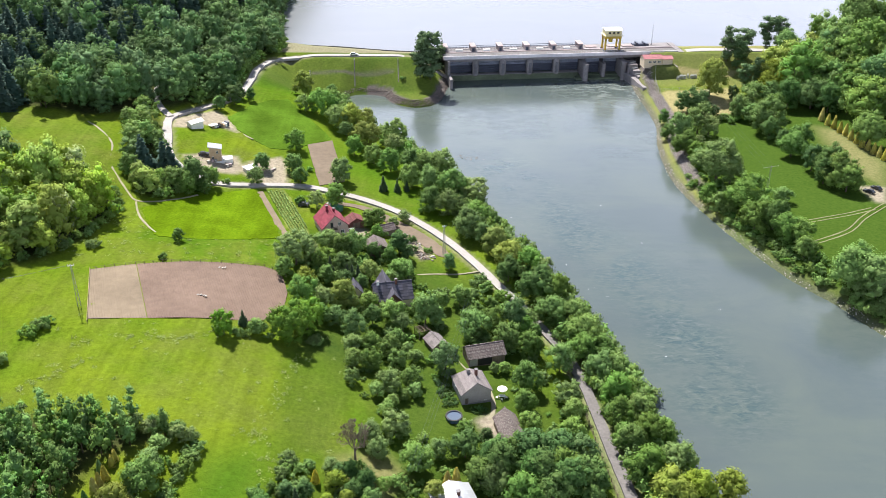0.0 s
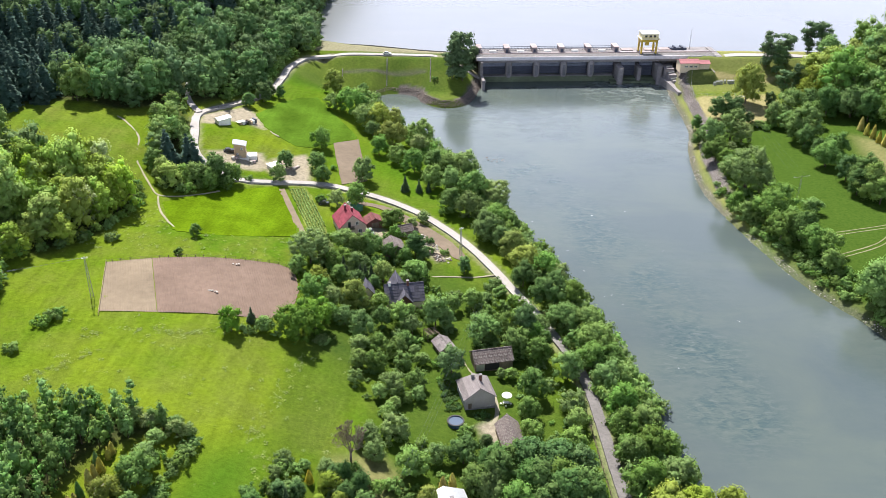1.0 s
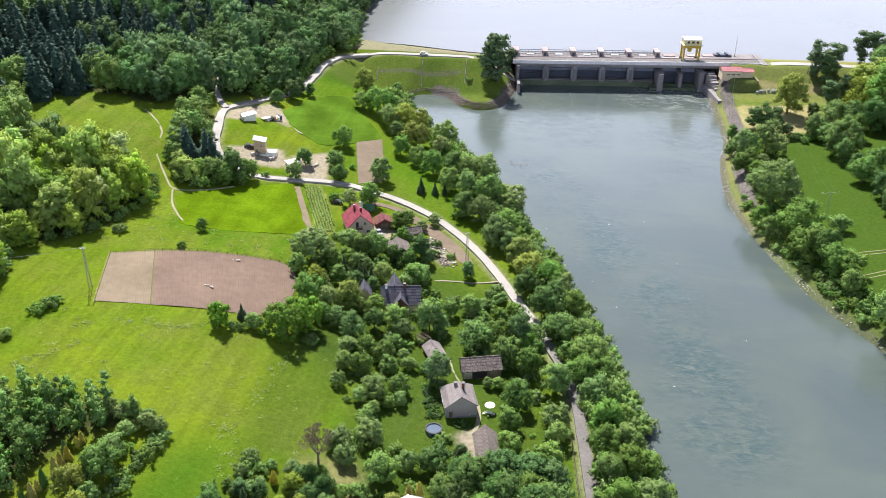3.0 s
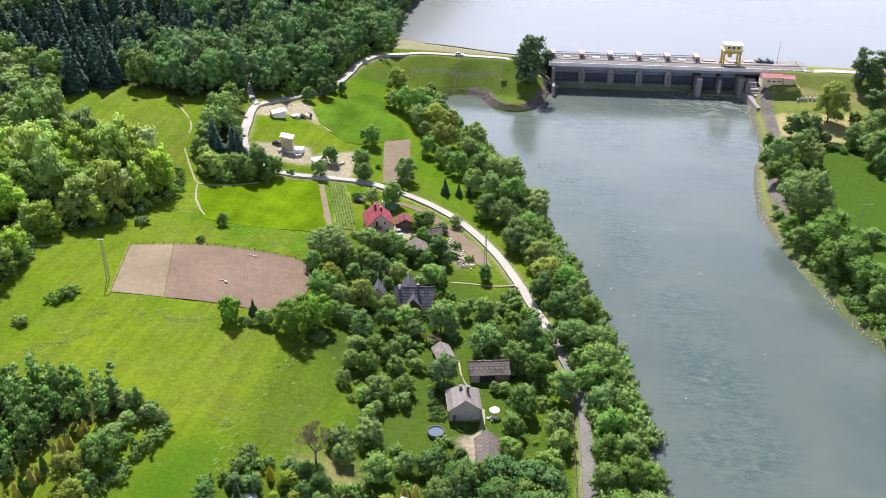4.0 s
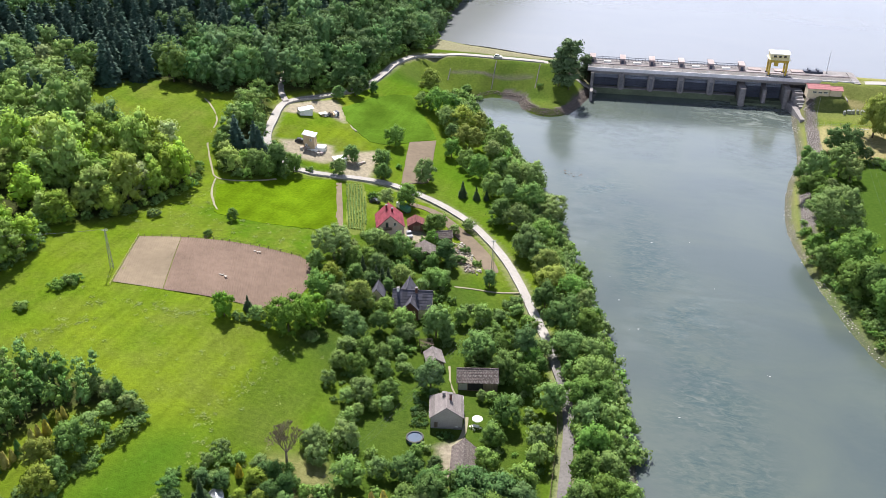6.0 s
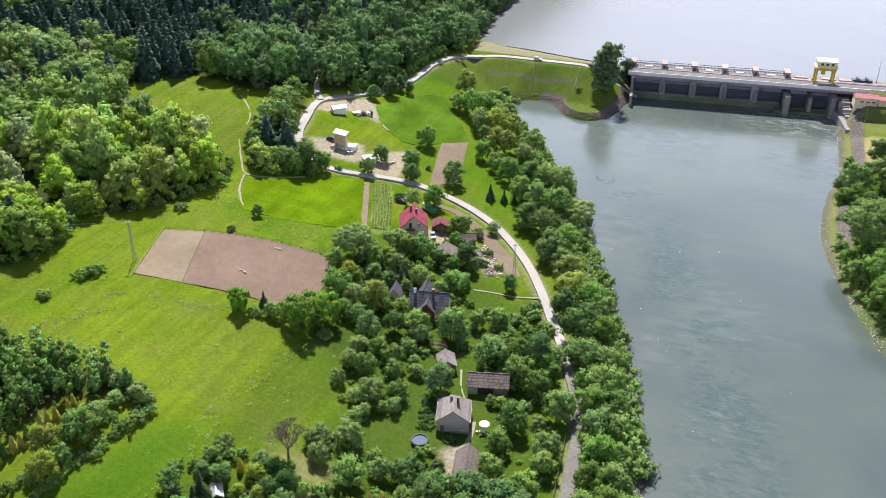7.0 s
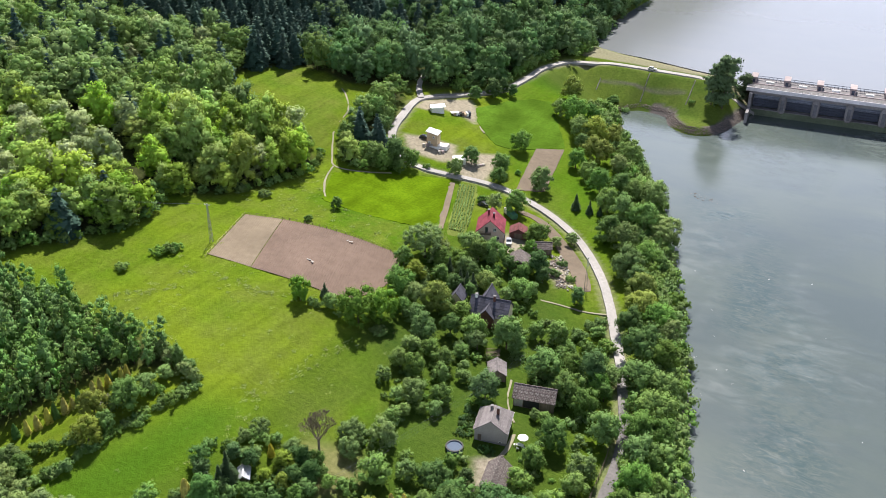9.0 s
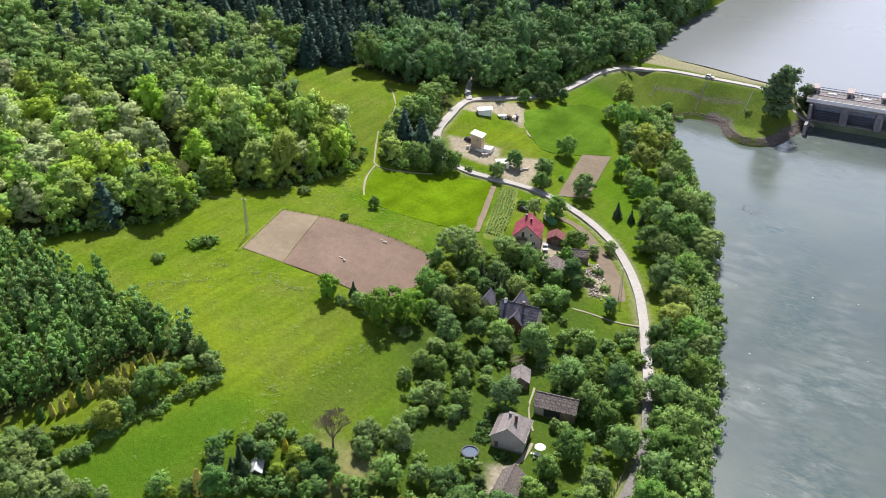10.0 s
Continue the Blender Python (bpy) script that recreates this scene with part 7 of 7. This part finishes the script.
    ("hedge", "u", [(-52.3, 146.4, 1.5), (-54, 144.5, 0.9), (-52.6, 142.3, 1.5), (-53.1, 140.3, 1.6), (-54.1, 136.8, 0.9), (-54.2, 133.4, 1), (-54.2, 131.3, 1.2), (-55.5, 129.7, 1), (-56.1, 124.2, 1.2), (-56.8, 122.6, 0.9), (-56.7, 121, 1), (-57.8, 119.8, 1), (-58, 118.2, 0.9), (-57.2, 114.9, 1.4), (-58.2, 112.2, 1.1), (-59.4, 111.1, 0.9), (-62.1, 132.6, 1.9), (-65.5, 113.4, 1.8), (-64.1, 116.7, 1.5), (-62, 120.2, 1.5), (-58, 140.6, 1.6)]),
    ("hedge", "y", [(-63.6, 128, 2.6), (-58.8, 122.1, 2.7)]),
    ("hedge", "b", [(-59.5, 133.8, 3.1), (-58.5, 126.9, 1.8), (-63.5, 109, 2.1), (-67.5, 109.7, 2.1), (-65.6, 101.1, 2.1), (-71.4, 106.8, 2.1), (-68.7, 108.4, 1.8)]),
    ("hedge", "w", [(-66, 150.6, 1.9), (-62.5, 149.6, 2), (-56.3, 148.4, 1.8), (-53.6, 148.6, 1.6), (-67.7, 103.8, 2.4), (-62.9, 104.6, 2.5), (-60.4, 101, 2.6), (-58.4, 104.8, 2.3), (-55.5, 101.5, 2.6), (-54.1, 105.7, 2.2), (-49.7, 105.8, 2.1), (-48.8, 108.4, 1.7), (-45.1, 109.6, 1.4), (-58.5, 98.4, 2.3), (-51.3, 103, 2)]),
    ("village", "d", [(-94.8, 358.1, 2.4), (-90.8, 367, 3.4), (-90.3, 375.9, 2.5), (-85.3, 375.4, 2), (1.9, 246.9, 2.3)]),
    ("east", "d", [(112.2, 393.2, 5), (116.9, 388.6, 4.4), (137.9, 411, 2.8), (99.9, 386.2, 2.6), (97.4, 366.3, 2.8), (139.8, 361.7, 3.6), (142.8, 354.1, 2.8), (145.5, 326.5, 4.1), (145.5, 313.8, 3.7), (160.1, 399.6, 6), (176.3, 392.6, 5.5), (152.9, 404, 4.2), (122.4, 386.3, 2.6), (101.2, 328.5, 3.1), (193.7, 446.2, 7.1)]),
    ("east", "b", [(100.3, 359.5, 4.9), (99.6, 344.4, 4.6), (102.2, 339, 3.5), (98.5, 301.9, 3.1), (100.3, 293.9, 3), (103.4, 290.3, 2.3), (108.7, 289.7, 5.8), (111.3, 279.4, 4.9), (113.7, 274.9, 5), (108.1, 276.7, 4.7), (115.5, 266.6, 4.6), (119.1, 264.4, 3.6), (133.8, 388.1, 3.8), (137.9, 383, 3.5), (141.4, 370.9, 6.5), (150.3, 388.5, 4.1), (142.5, 341.5, 5.5), (148.7, 350.2, 4.6), (151.2, 333.6, 3.1), (149.7, 319.4, 5.6), (149.6, 310.9, 5.5), (151.3, 306.3, 4.3), (170.2, 413.9, 10.1), (181.1, 417.2, 8.3), (182.3, 403.2, 6.6), (171.3, 399.7, 6.8), (179.4, 464.6, 5.4)]),
    ("east", "o", [(139.3, 395.4, 5), (146.9, 407.6, 4.9), (123.4, 295.2, 3)]),
    ("east", "y", [(127.5, 414.7, 6.2, 1.25), (166.1, 434, 9), (174.2, 439.6, 8.8), (181.6, 435, 8.3), (158.8, 416.8, 6.8)]),
    ("east", "w", [(110.9, 368.8, 4.8), (114.4, 364.4, 4), (104.7, 314.9, 8.6), (109.4, 313.1, 4.4), (105.6, 348, 2.6)]),
    ("east", "u", [(126, 384.5, 2.2), (128.5, 382.5, 1.9), (132.4, 385.3, 1.9), (102.4, 284.5, 1.9), (103.9, 281.1, 1.7)]),
]
GROUPS = {"copse": "trees of the copse by the field", "orchard": "orchard and garden trees", "garden": "plants of the near garden", "belt": "trees along the river",
          "south": "trees by the near road", "village": "trees round the lane", "damside": "trees by the dam", "east": "trees of the east bank",
          "eastb": "trees of the east slope", "eastrow": "thuja row of the east bank", "row": "thuja row at the plantation", "hedge": "bushes of the hedge"}
MADE = {}


def tree(kind, variant, m, group):
    name, category, mat, shapes, tall, thick, label = KINDS[kind]
    key = (kind, variant % len(shapes))
    if key in MADE:
        size = MADE[key].scale
        ob = copy_thing(MADE[key], m @ Matrix.Diagonal((1 / size.x, 1 / size.y, 1 / size.z, 1)))
        ob["group"] = group
        return ob
    ob = thing(name, label, category, m, group)
    v, f, w = shapes[key[1]]
    new("crown", quads_mesh("crown", v, f, mat, None, w)).parent = ob
    new("trunk", trunk_mesh("trunk", tall, thick, 5 if kind in "bdwoypfBDWY" else 0, key[1] + 40, M_BARK)).parent = ob
    MADE[key] = ob
    return ob


def plant_trees():
    rng = random.Random(11)
    for area, kind, rows in TREES:
        for x, y, r, *slender in rows:
            z = max(float(height(x, y)), 0.1)
            s = r * rng.uniform(0.96, 1.08)
            up = s * rng.uniform(0.92, 1.12) * (slender[0] if slender else 1.0)
            m = pose(x, y, z - 0.05, 0, 0, rng.uniform(0, 360)) @ Matrix.Diagonal((s, s * rng.uniform(0.92, 1.08), up, 1))
            if r > 4.9 and kind in "bdwy":
                kind_here = kind.upper()
            else:
                kind_here = kind
            tree(kind_here, rng.randrange(8), m, GROUPS[area])


plant_trees()


def woodland(name, label, spots, shapes, mat, seed):
    """Woods too thick to count: many crowns in one mesh."""
    rng = np.random.RandomState(seed)
    vs, fs, ns, ts, k = [], [], [], [], 0
    for x, y, z, r, tall, variant in spots:
        v, f, w = shapes[variant % len(shapes)]
        a = rng.uniform(0, math.tau)
        c, s = math.cos(a), math.sin(a)
        turn = np.array(((c, s, 0), (-s, c, 0), (0, 0, 1)))
        vs.append(v @ turn * np.array((r, r, tall)) + np.array((x, y, z))), fs.append(f + k), ns.append(w @ turn)
        ts.append(np.full(len(v), rng.uniform(0, 1)))
        k += len(v)
    me = quads_mesh(name, np.concatenate(vs), np.concatenate(fs), mat, np.concatenate(ts), np.concatenate(ns))
    return tagged(new(name, me), label, "woodland", kind="stuff")


def stems(name, spots, mat, label):
    """The trunks that belong to a wood."""
    vs, fs, k = [], [], 0
    for x, y, z, r, tall, _ in spots:
        t, h = 0.05 * r + 0.06, tall * 1.6
        ring = [(x + t * math.cos(a), y + t * math.sin(a), z - 0.3) for a in (0, 1.57, 3.14, 4.71)] + [(x + t * 0.4 * math.cos(a), y + t * 0.4 * math.sin(a), z + h) for a in (0, 1.57, 3.14, 4.71)]
        vs.append(np.array(ring)), fs.append(CUBE_FACES + k)
        k += 8
    me = quads_mesh(name, np.concatenate(vs), np.concatenate(fs), mat)
    return tagged(new(name, me), label, "trunks", kind="stuff")


def scatter(poly, step, seed, keep=lambda x, y: True):
    rng = np.random.RandomState(seed)
    p = np.array(poly)
    out = []
    gx, gy = np.meshgrid(np.arange(p[:, 0].min(), p[:, 0].max(), step), np.arange(p[:, 1].min(), p[:, 1].max(), step))
    gx, gy = (gx + rng.uniform(-0.42, 0.42, gx.shape) * step).ravel(), (gy + rng.uniform(-0.42, 0.42, gy.shape) * step).ravel()
    ok = inside(poly, gx, gy)
    for x, y in zip(gx[ok], gy[ok]):
        if keep(x, y):
            out.append((x, y))
    return out


CONIFERS = [(-162.1, 292.8), (-148.7, 306.6), (-169.2, 333.2), (-158.9, 351.4), (-147.0, 369.9), (-161.7, 392.8), (-212.7, 355.7), (-239.2, 305.9), (-219.7, 289.7), (-195.8, 309.8), (-179.2, 315.0)]
TOP_CONIFERS = [(-190, 382), (-150, 445), (-118, 510), (-104, 500), (-116, 440), (-127, 400), (-150, 366), (-170, 362)]


EAST_WOOD = [(160, 412), (178, 396), (190, 352), (222, 345), (252, 420), (250, 500), (206, 500), (194, 456), (172, 442)]


def build_woods():
    rng = random.Random(21)
    far_leaf = [lumpy(s, 26, 26, 0.120, (0.92, 0.92, 1.3), 0.32, 1.25) for s in (31, 32, 33, 30)]
    near_leaf = [lumpy(s, 42, 34, 0.108, (0.95, 0.95, 1.3), 0.28, 1.1) for s in (34, 35, 36, 29)]
    far_spruce = [spruce_shape(s, 11, 62, 0.50, 4.0, 1.3, 0.85) for s in (37, 38)]
    slim = [lumpy(s, 13, 20, 0.17, (0.85, 0.85, 1.45), 0.40, 1.6, 0.05, -0.75, 0.35) for s in (39, 40, 41)]
    big = scatter(WOODS[1], 6.5, 51, lambda x, y: x > np.interp(y, (270, 300, 345, 375, 405, 435, 465, 640), (-285, -270, -255, -240, -205, -150, -130, -125)) and x > -185 - 1.2 * (y - 150))
    near, far, dark, pale = [], [], [], []
    gully = [(-186, 222), (-176, 219), (-161, 217), (-145, 214), (-130, 209), (-122, 206)]
    willows = [(-182, 180), (-180, 208), (-164, 212), (-146, 208), (-140, 196), (-152, 178), (-160, 168)]
    hz = height(np.array([q[0] for q in big]), np.array([q[1] for q in big]))
    for (x, y), z in zip(big, hz):
        if float(away(gully, x, y)) < 4.4:
            continue
        conifer = 0.9 if inside(CONIFERS, x, y) else 0.55 if inside(TOP_CONIFERS, x, y) else 0.2 if x < -165 and y > 228 else 0.02
        r = rng.choice((3.2, 3.8, 4.4, 5.0, 5.6)) * rng.uniform(0.9, 1.1)
        behind = y > np.interp(x, (-400, -190, -150, -90), (300, 322, 322, 318))
        if rng.random() < conifer:
            dark.append((x, y, z, rng.uniform(2.9, 4.0), rng.uniform(2.9, 4.2), rng.randrange(9)))
        elif behind:
            far.append((x, y, z, r, r * rng.uniform(0.95, 1.45), rng.randrange(9)))
        else:
            # the tallest trees stand below the upper meadow
            spot = (x, y, z, r, r * rng.uniform(0.78, 1.15) * (1.3 if x > -160 and y > 228 else 1.0), rng.randrange(9))
            (pale if rng.random() < (0.7 if inside(willows, x, y) else 0.06) else near).append(spot)
    strip = scatter(WOODS[2], 6.0, 52)
    for x, y in strip:
        z, r = float(height(x, y)), rng.uniform(2.6, 4.2)
        if math.hypot(x + 101.5, y - 288) < 6.5:
            dark.append((x, y, z, 3.0, 3.3, rng.randrange(9)))
        else:
            near.append((x, y, z, r, r * rng.uniform(0.8, 1.1), rng.randrange(9)))
    mantle = []
    for rim, low, high in ((WOODS[1][:13], 1.2, 2.4), (WOODS[1][23:30], 2.2, 3.6), (WOODS[2] + WOODS[2][:1], 1.2, 2.4)):
        for x, y in spline(rim, 3.4):
            px, py, r = x + rng.gauss(0, 0.9), y + rng.gauss(0, 0.9), rng.uniform(low, high)
            if min(float(away(line, px, py)) for line in (MAIN_ROAD, UPPER_ROAD)) > 1.6 + r * 0.8:
                mantle.append((px, py, float(height(px, py)), r, r * rng.uniform(0.8, 1.3), rng.randrange(9)))
    woodland("woodland_mantle", "shrubs and saplings at the foot of the woods", mantle, [lumpy(s, 18, 24, 0.15, (1.05, 1.05, 0.95), 0.34, 0.75, 0.1, -0.4) for s in (58, 59)], M_LEAF, 68)
    plot = scatter(WOODS[0], 3.05, 53)
    birch = []
    for x, y in plot:
        r = rng.uniform(1.2, 2.4)
        birch.append((x, y, float(height(x, y)), r, r * rng.uniform(0.9, 1.7) + 0.4, rng.randrange(9)))
    slope = []
    for x, y in scatter(EAST_WOOD, 8.2, 54, lambda x, y: float(away(EAST_ROAD, x, y)) > 5):
        r = rng.uniform(4.2, 6.4)
        slope.append((x, y, float(height(x, y)), r, r * rng.uniform(1.0, 1.35), rng.randrange(9)))
    woodland("woodland_east", "tall broadleaf wood on the east slope", slope, far_leaf, M_LEAF, 66)
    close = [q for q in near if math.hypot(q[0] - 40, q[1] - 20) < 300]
    # the same wood past 300 m, only toned darker through its leaf colour
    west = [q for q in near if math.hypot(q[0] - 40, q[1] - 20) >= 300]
    woodland("woodland_near", "dense broadleaf wood in varied fresh greens", close, near_leaf, M_LEAF_WOOD, 61)
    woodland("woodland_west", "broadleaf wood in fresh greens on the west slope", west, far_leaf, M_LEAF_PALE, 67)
    woodland("woodland_pale", "grey-green willows scattered through the wood", pale, near_leaf, M_WILLOW_WOOD, 62)
    woodland("woodland_far", "broadleaf forest on the far hillside", far, far_leaf, M_LEAF_FAR, 63)
    woodland("woodland_spruce", "dark spruces standing among the forest", dark, far_spruce, M_NEEDLE, 64)
    woodland("woodland_birch", "dense plantation of slim dark birches", birch, slim, M_BIRCH, 65)
    stems("woodland_trunks", near + pale + birch + slope, M_BARK, "brown trunks at the foot of the woods")


build_woods()


# houses, lawns and the pool that stay clear of scrub: x, y, radius
CLEAR = [(8.5, 184, 8.5), (6.3, 197.6, 8), (17.9, 161, 8.5), (-2.2, 202.4, 5), (-3, 172, 7.5), (13, 177, 7), (4.2, 139.2, 7), (-26.6, 134.2, 3.5), (-16, 149, 6), (-6, 185, 5), (12, 166, 6)]


def undergrowth():
    """Scrub that fills the gaps of the riverside belt and the hedges."""
    rng = random.Random(77)
    low = [lumpy(s, 8, 20, 0.22, (1.15, 1.15, 0.75), 0.42, 0.5, 0.1, -0.2) for s in (44, 45)]
    west = np.array(spline(LEFT_SHORE, 2.2))
    spots, pale = [], []
    for x, y in west:
        if y < 95 or y > 346:
            continue
        for _ in range(4):
            px, py = x - rng.uniform(0.5, 15 if y < 215 else 12), y + rng.uniform(-3, 3)
            if min(float(away(MAIN_ROAD, px, py)), 50) < 3.2 or inside(RIVER, px, py):
                continue
            r = rng.uniform(1.4, 3.0)
            (pale if rng.random() < 0.3 else spots).append((px, py, float(height(px, py)), r, r * rng.uniform(0.9, 1.5), rng.randrange(9)))
    for x, y in west:
        if 262 < y < 420:
            for _ in range(4):
                off = rng.uniform(3, 15)
                px, py = x - off * 0.87, y - off * 0.5 + rng.uniform(-2, 2)
                if float(away(MAIN_ROAD, px, py)) > 9 and not inside(LAWN, px, py) and not inside(RIVER, px, py):
                    r = rng.uniform(1.3, 3.1) * (1 - 0.03 * off)
                    (pale if rng.random() < 0.35 else spots).append((px, py, float(height(px, py)), r, r * rng.uniform(1.0, 1.6), rng.randrange(9)))
    for x, y in spline([(-53.3, 149.3), (-53.8, 141), (-55.2, 134), (-56, 126.8), (-57.4, 120.3), (-58.7, 114), (-61.1, 108.2)], 1.2):
        r = rng.uniform(0.6, 1.25)
        px, py = x + rng.gauss(0, 0.5), y + rng.gauss(0, 0.4)
        (pale if rng.random() < 0.3 else spots).append((px, py, float(height(px, py)), r, r * rng.uniform(0.8, 1.4), rng.randrange(9)))
    for x, y in spline(RIGHT_SHORE[2:10], 2.5):
        for _ in range(4):
            px, py = x + rng.uniform(2.5, 12), y + rng.uniform(1, 7)
            if y > 318 and px < x + 9.5:
                continue
            r = rng.uniform(0.8, 1.8)
            spots.append((px, py, float(height(px, py)), r, r * rng.uniform(0.8, 1.2), rng.randrange(9)))
    for x, y in scatter([(-46, 262), (-22, 258), (-4, 236), (10, 226), (24, 205), (20, 196), (-6, 214), (-24, 216), (-40, 222), (-44, 240)], 4.6, 79):
        if float(away(MAIN_ROAD, x, y)) > 6 and rng.random() < 0.6:
            r = rng.uniform(1.2, 2.3)
            spots.append((x, y, float(height(x, y)), r, r * rng.uniform(0.8, 1.3), rng.randrange(9)))
    for x, y in scatter([(-24, 205), (0, 214), (22, 206), (31, 190), (34, 165), (38, 132), (-2, 124), (-34, 126), (-16, 150), (-18, 168), (-26, 190)], 3.6, 80):
        if float(away(MAIN_ROAD, x, y)) < 3.5 or any(math.hypot(x - hx, y - hy) < hr for hx, hy, hr in CLEAR) or rng.random() < 0.45:
            continue
        r = rng.uniform(0.6, 1.7)
        (pale if rng.random() < 0.5 else spots).append((x, y, float(height(x, y)), r, r * rng.uniform(0.7, 1.3), rng.randrange(9)))
    woodland("scrub", "tangled green scrub under the riverside trees", spots, low, M_LEAF, 71)
    woodland("scrub_pale", "pale green scrub along the river bank", pale, low, M_LEAF_PALE, 72)


undergrowth()


def tuft_shape(seed):
    rng = np.random.RandomState(seed)
    pos = rng.normal(0, 0.5, (24, 3)) * np.array((1, 1, 0.25)) + np.array((0, 0, 0.45))
    return cards(rng, pos, rng.normal(0, 0.7, (24, 3)) + np.array((0, 0, 0.7)), 0.36, slim=0.6)


def weeds():
    """Clumps of tall pale weeds in the meadows."""
    rng = random.Random(91)
    tuft = [tuft_shape(s) for s in (46, 47, 48)]
    spots = []
    for line, n in (([(-34, 137.7), (-36.8, 147.4), (-41.5, 148.6), (-40, 160), (-38.4, 174.5), (-37.8, 187)], 90), ([(-96, 163), (-91, 170), (-86, 176)], 40),
                    ([(-92, 181), (-82, 185.4), (-66, 187), (-60, 190)], 60)):
        p = spline(line, 1.0)
        for _ in range(n):
            x, y = p[rng.randrange(len(p))]
            spots.append((x + rng.gauss(0, 1.0), y + rng.gauss(0, 1.0)))
    for _ in range(150):
        spots.append((rng.uniform(-100, -22), rng.uniform(120, 200)))
    for _ in range(280):
        spots.append((rng.uniform(-116, -45), rng.uniform(225, 262)))
    kept = [(x, y) for x, y in spots if not inside(PLOUGHED, x, y) and not inside(CROP, x, y) and not inside(WOODS[0], x, y) and float(height(x, y)) > 3]
    rows = []
    for x, y in kept:
        r = rng.uniform(0.3, 0.95)
        rows.append((x, y, float(height(x, y)) + 0.02, r, r * rng.uniform(0.18, 0.4), rng.randrange(9)))
    woodland("meadow_weeds", "pale tufts of tall weeds in the meadow", rows, tuft, M_WEED, 73)


weeds()


def beds():
    """Low garden plants in beds beside the cottage."""
    rng = random.Random(92)
    tuft = [lumpy(s, 6, 20, 0.3, (1.1, 1.1, 0.7), 0.42, 0.45, 0.2, -0.1) for s in (48, 49)]
    rows = []
    for poly, step in (([(-1.6, 186.7), (2.4, 187.1), (4.4, 178.5), (0.8, 176.3)], 1.1), ([(6.2, 177), (10.6, 179), (12, 176.5), (7.5, 174.6)], 1.2)):
        for x, y in scatter(poly, step, 93):
            r = rng.uniform(0.3, 0.7)
            rows.append((x, y, float(height(x, y)), r, r * rng.uniform(0.7, 1.6), rng.randrange(9)))
    woodland("garden_bed_plants", "low dark green plants in cottage garden beds", rows, tuft, M_LEAF_DARK, 74)


beds()
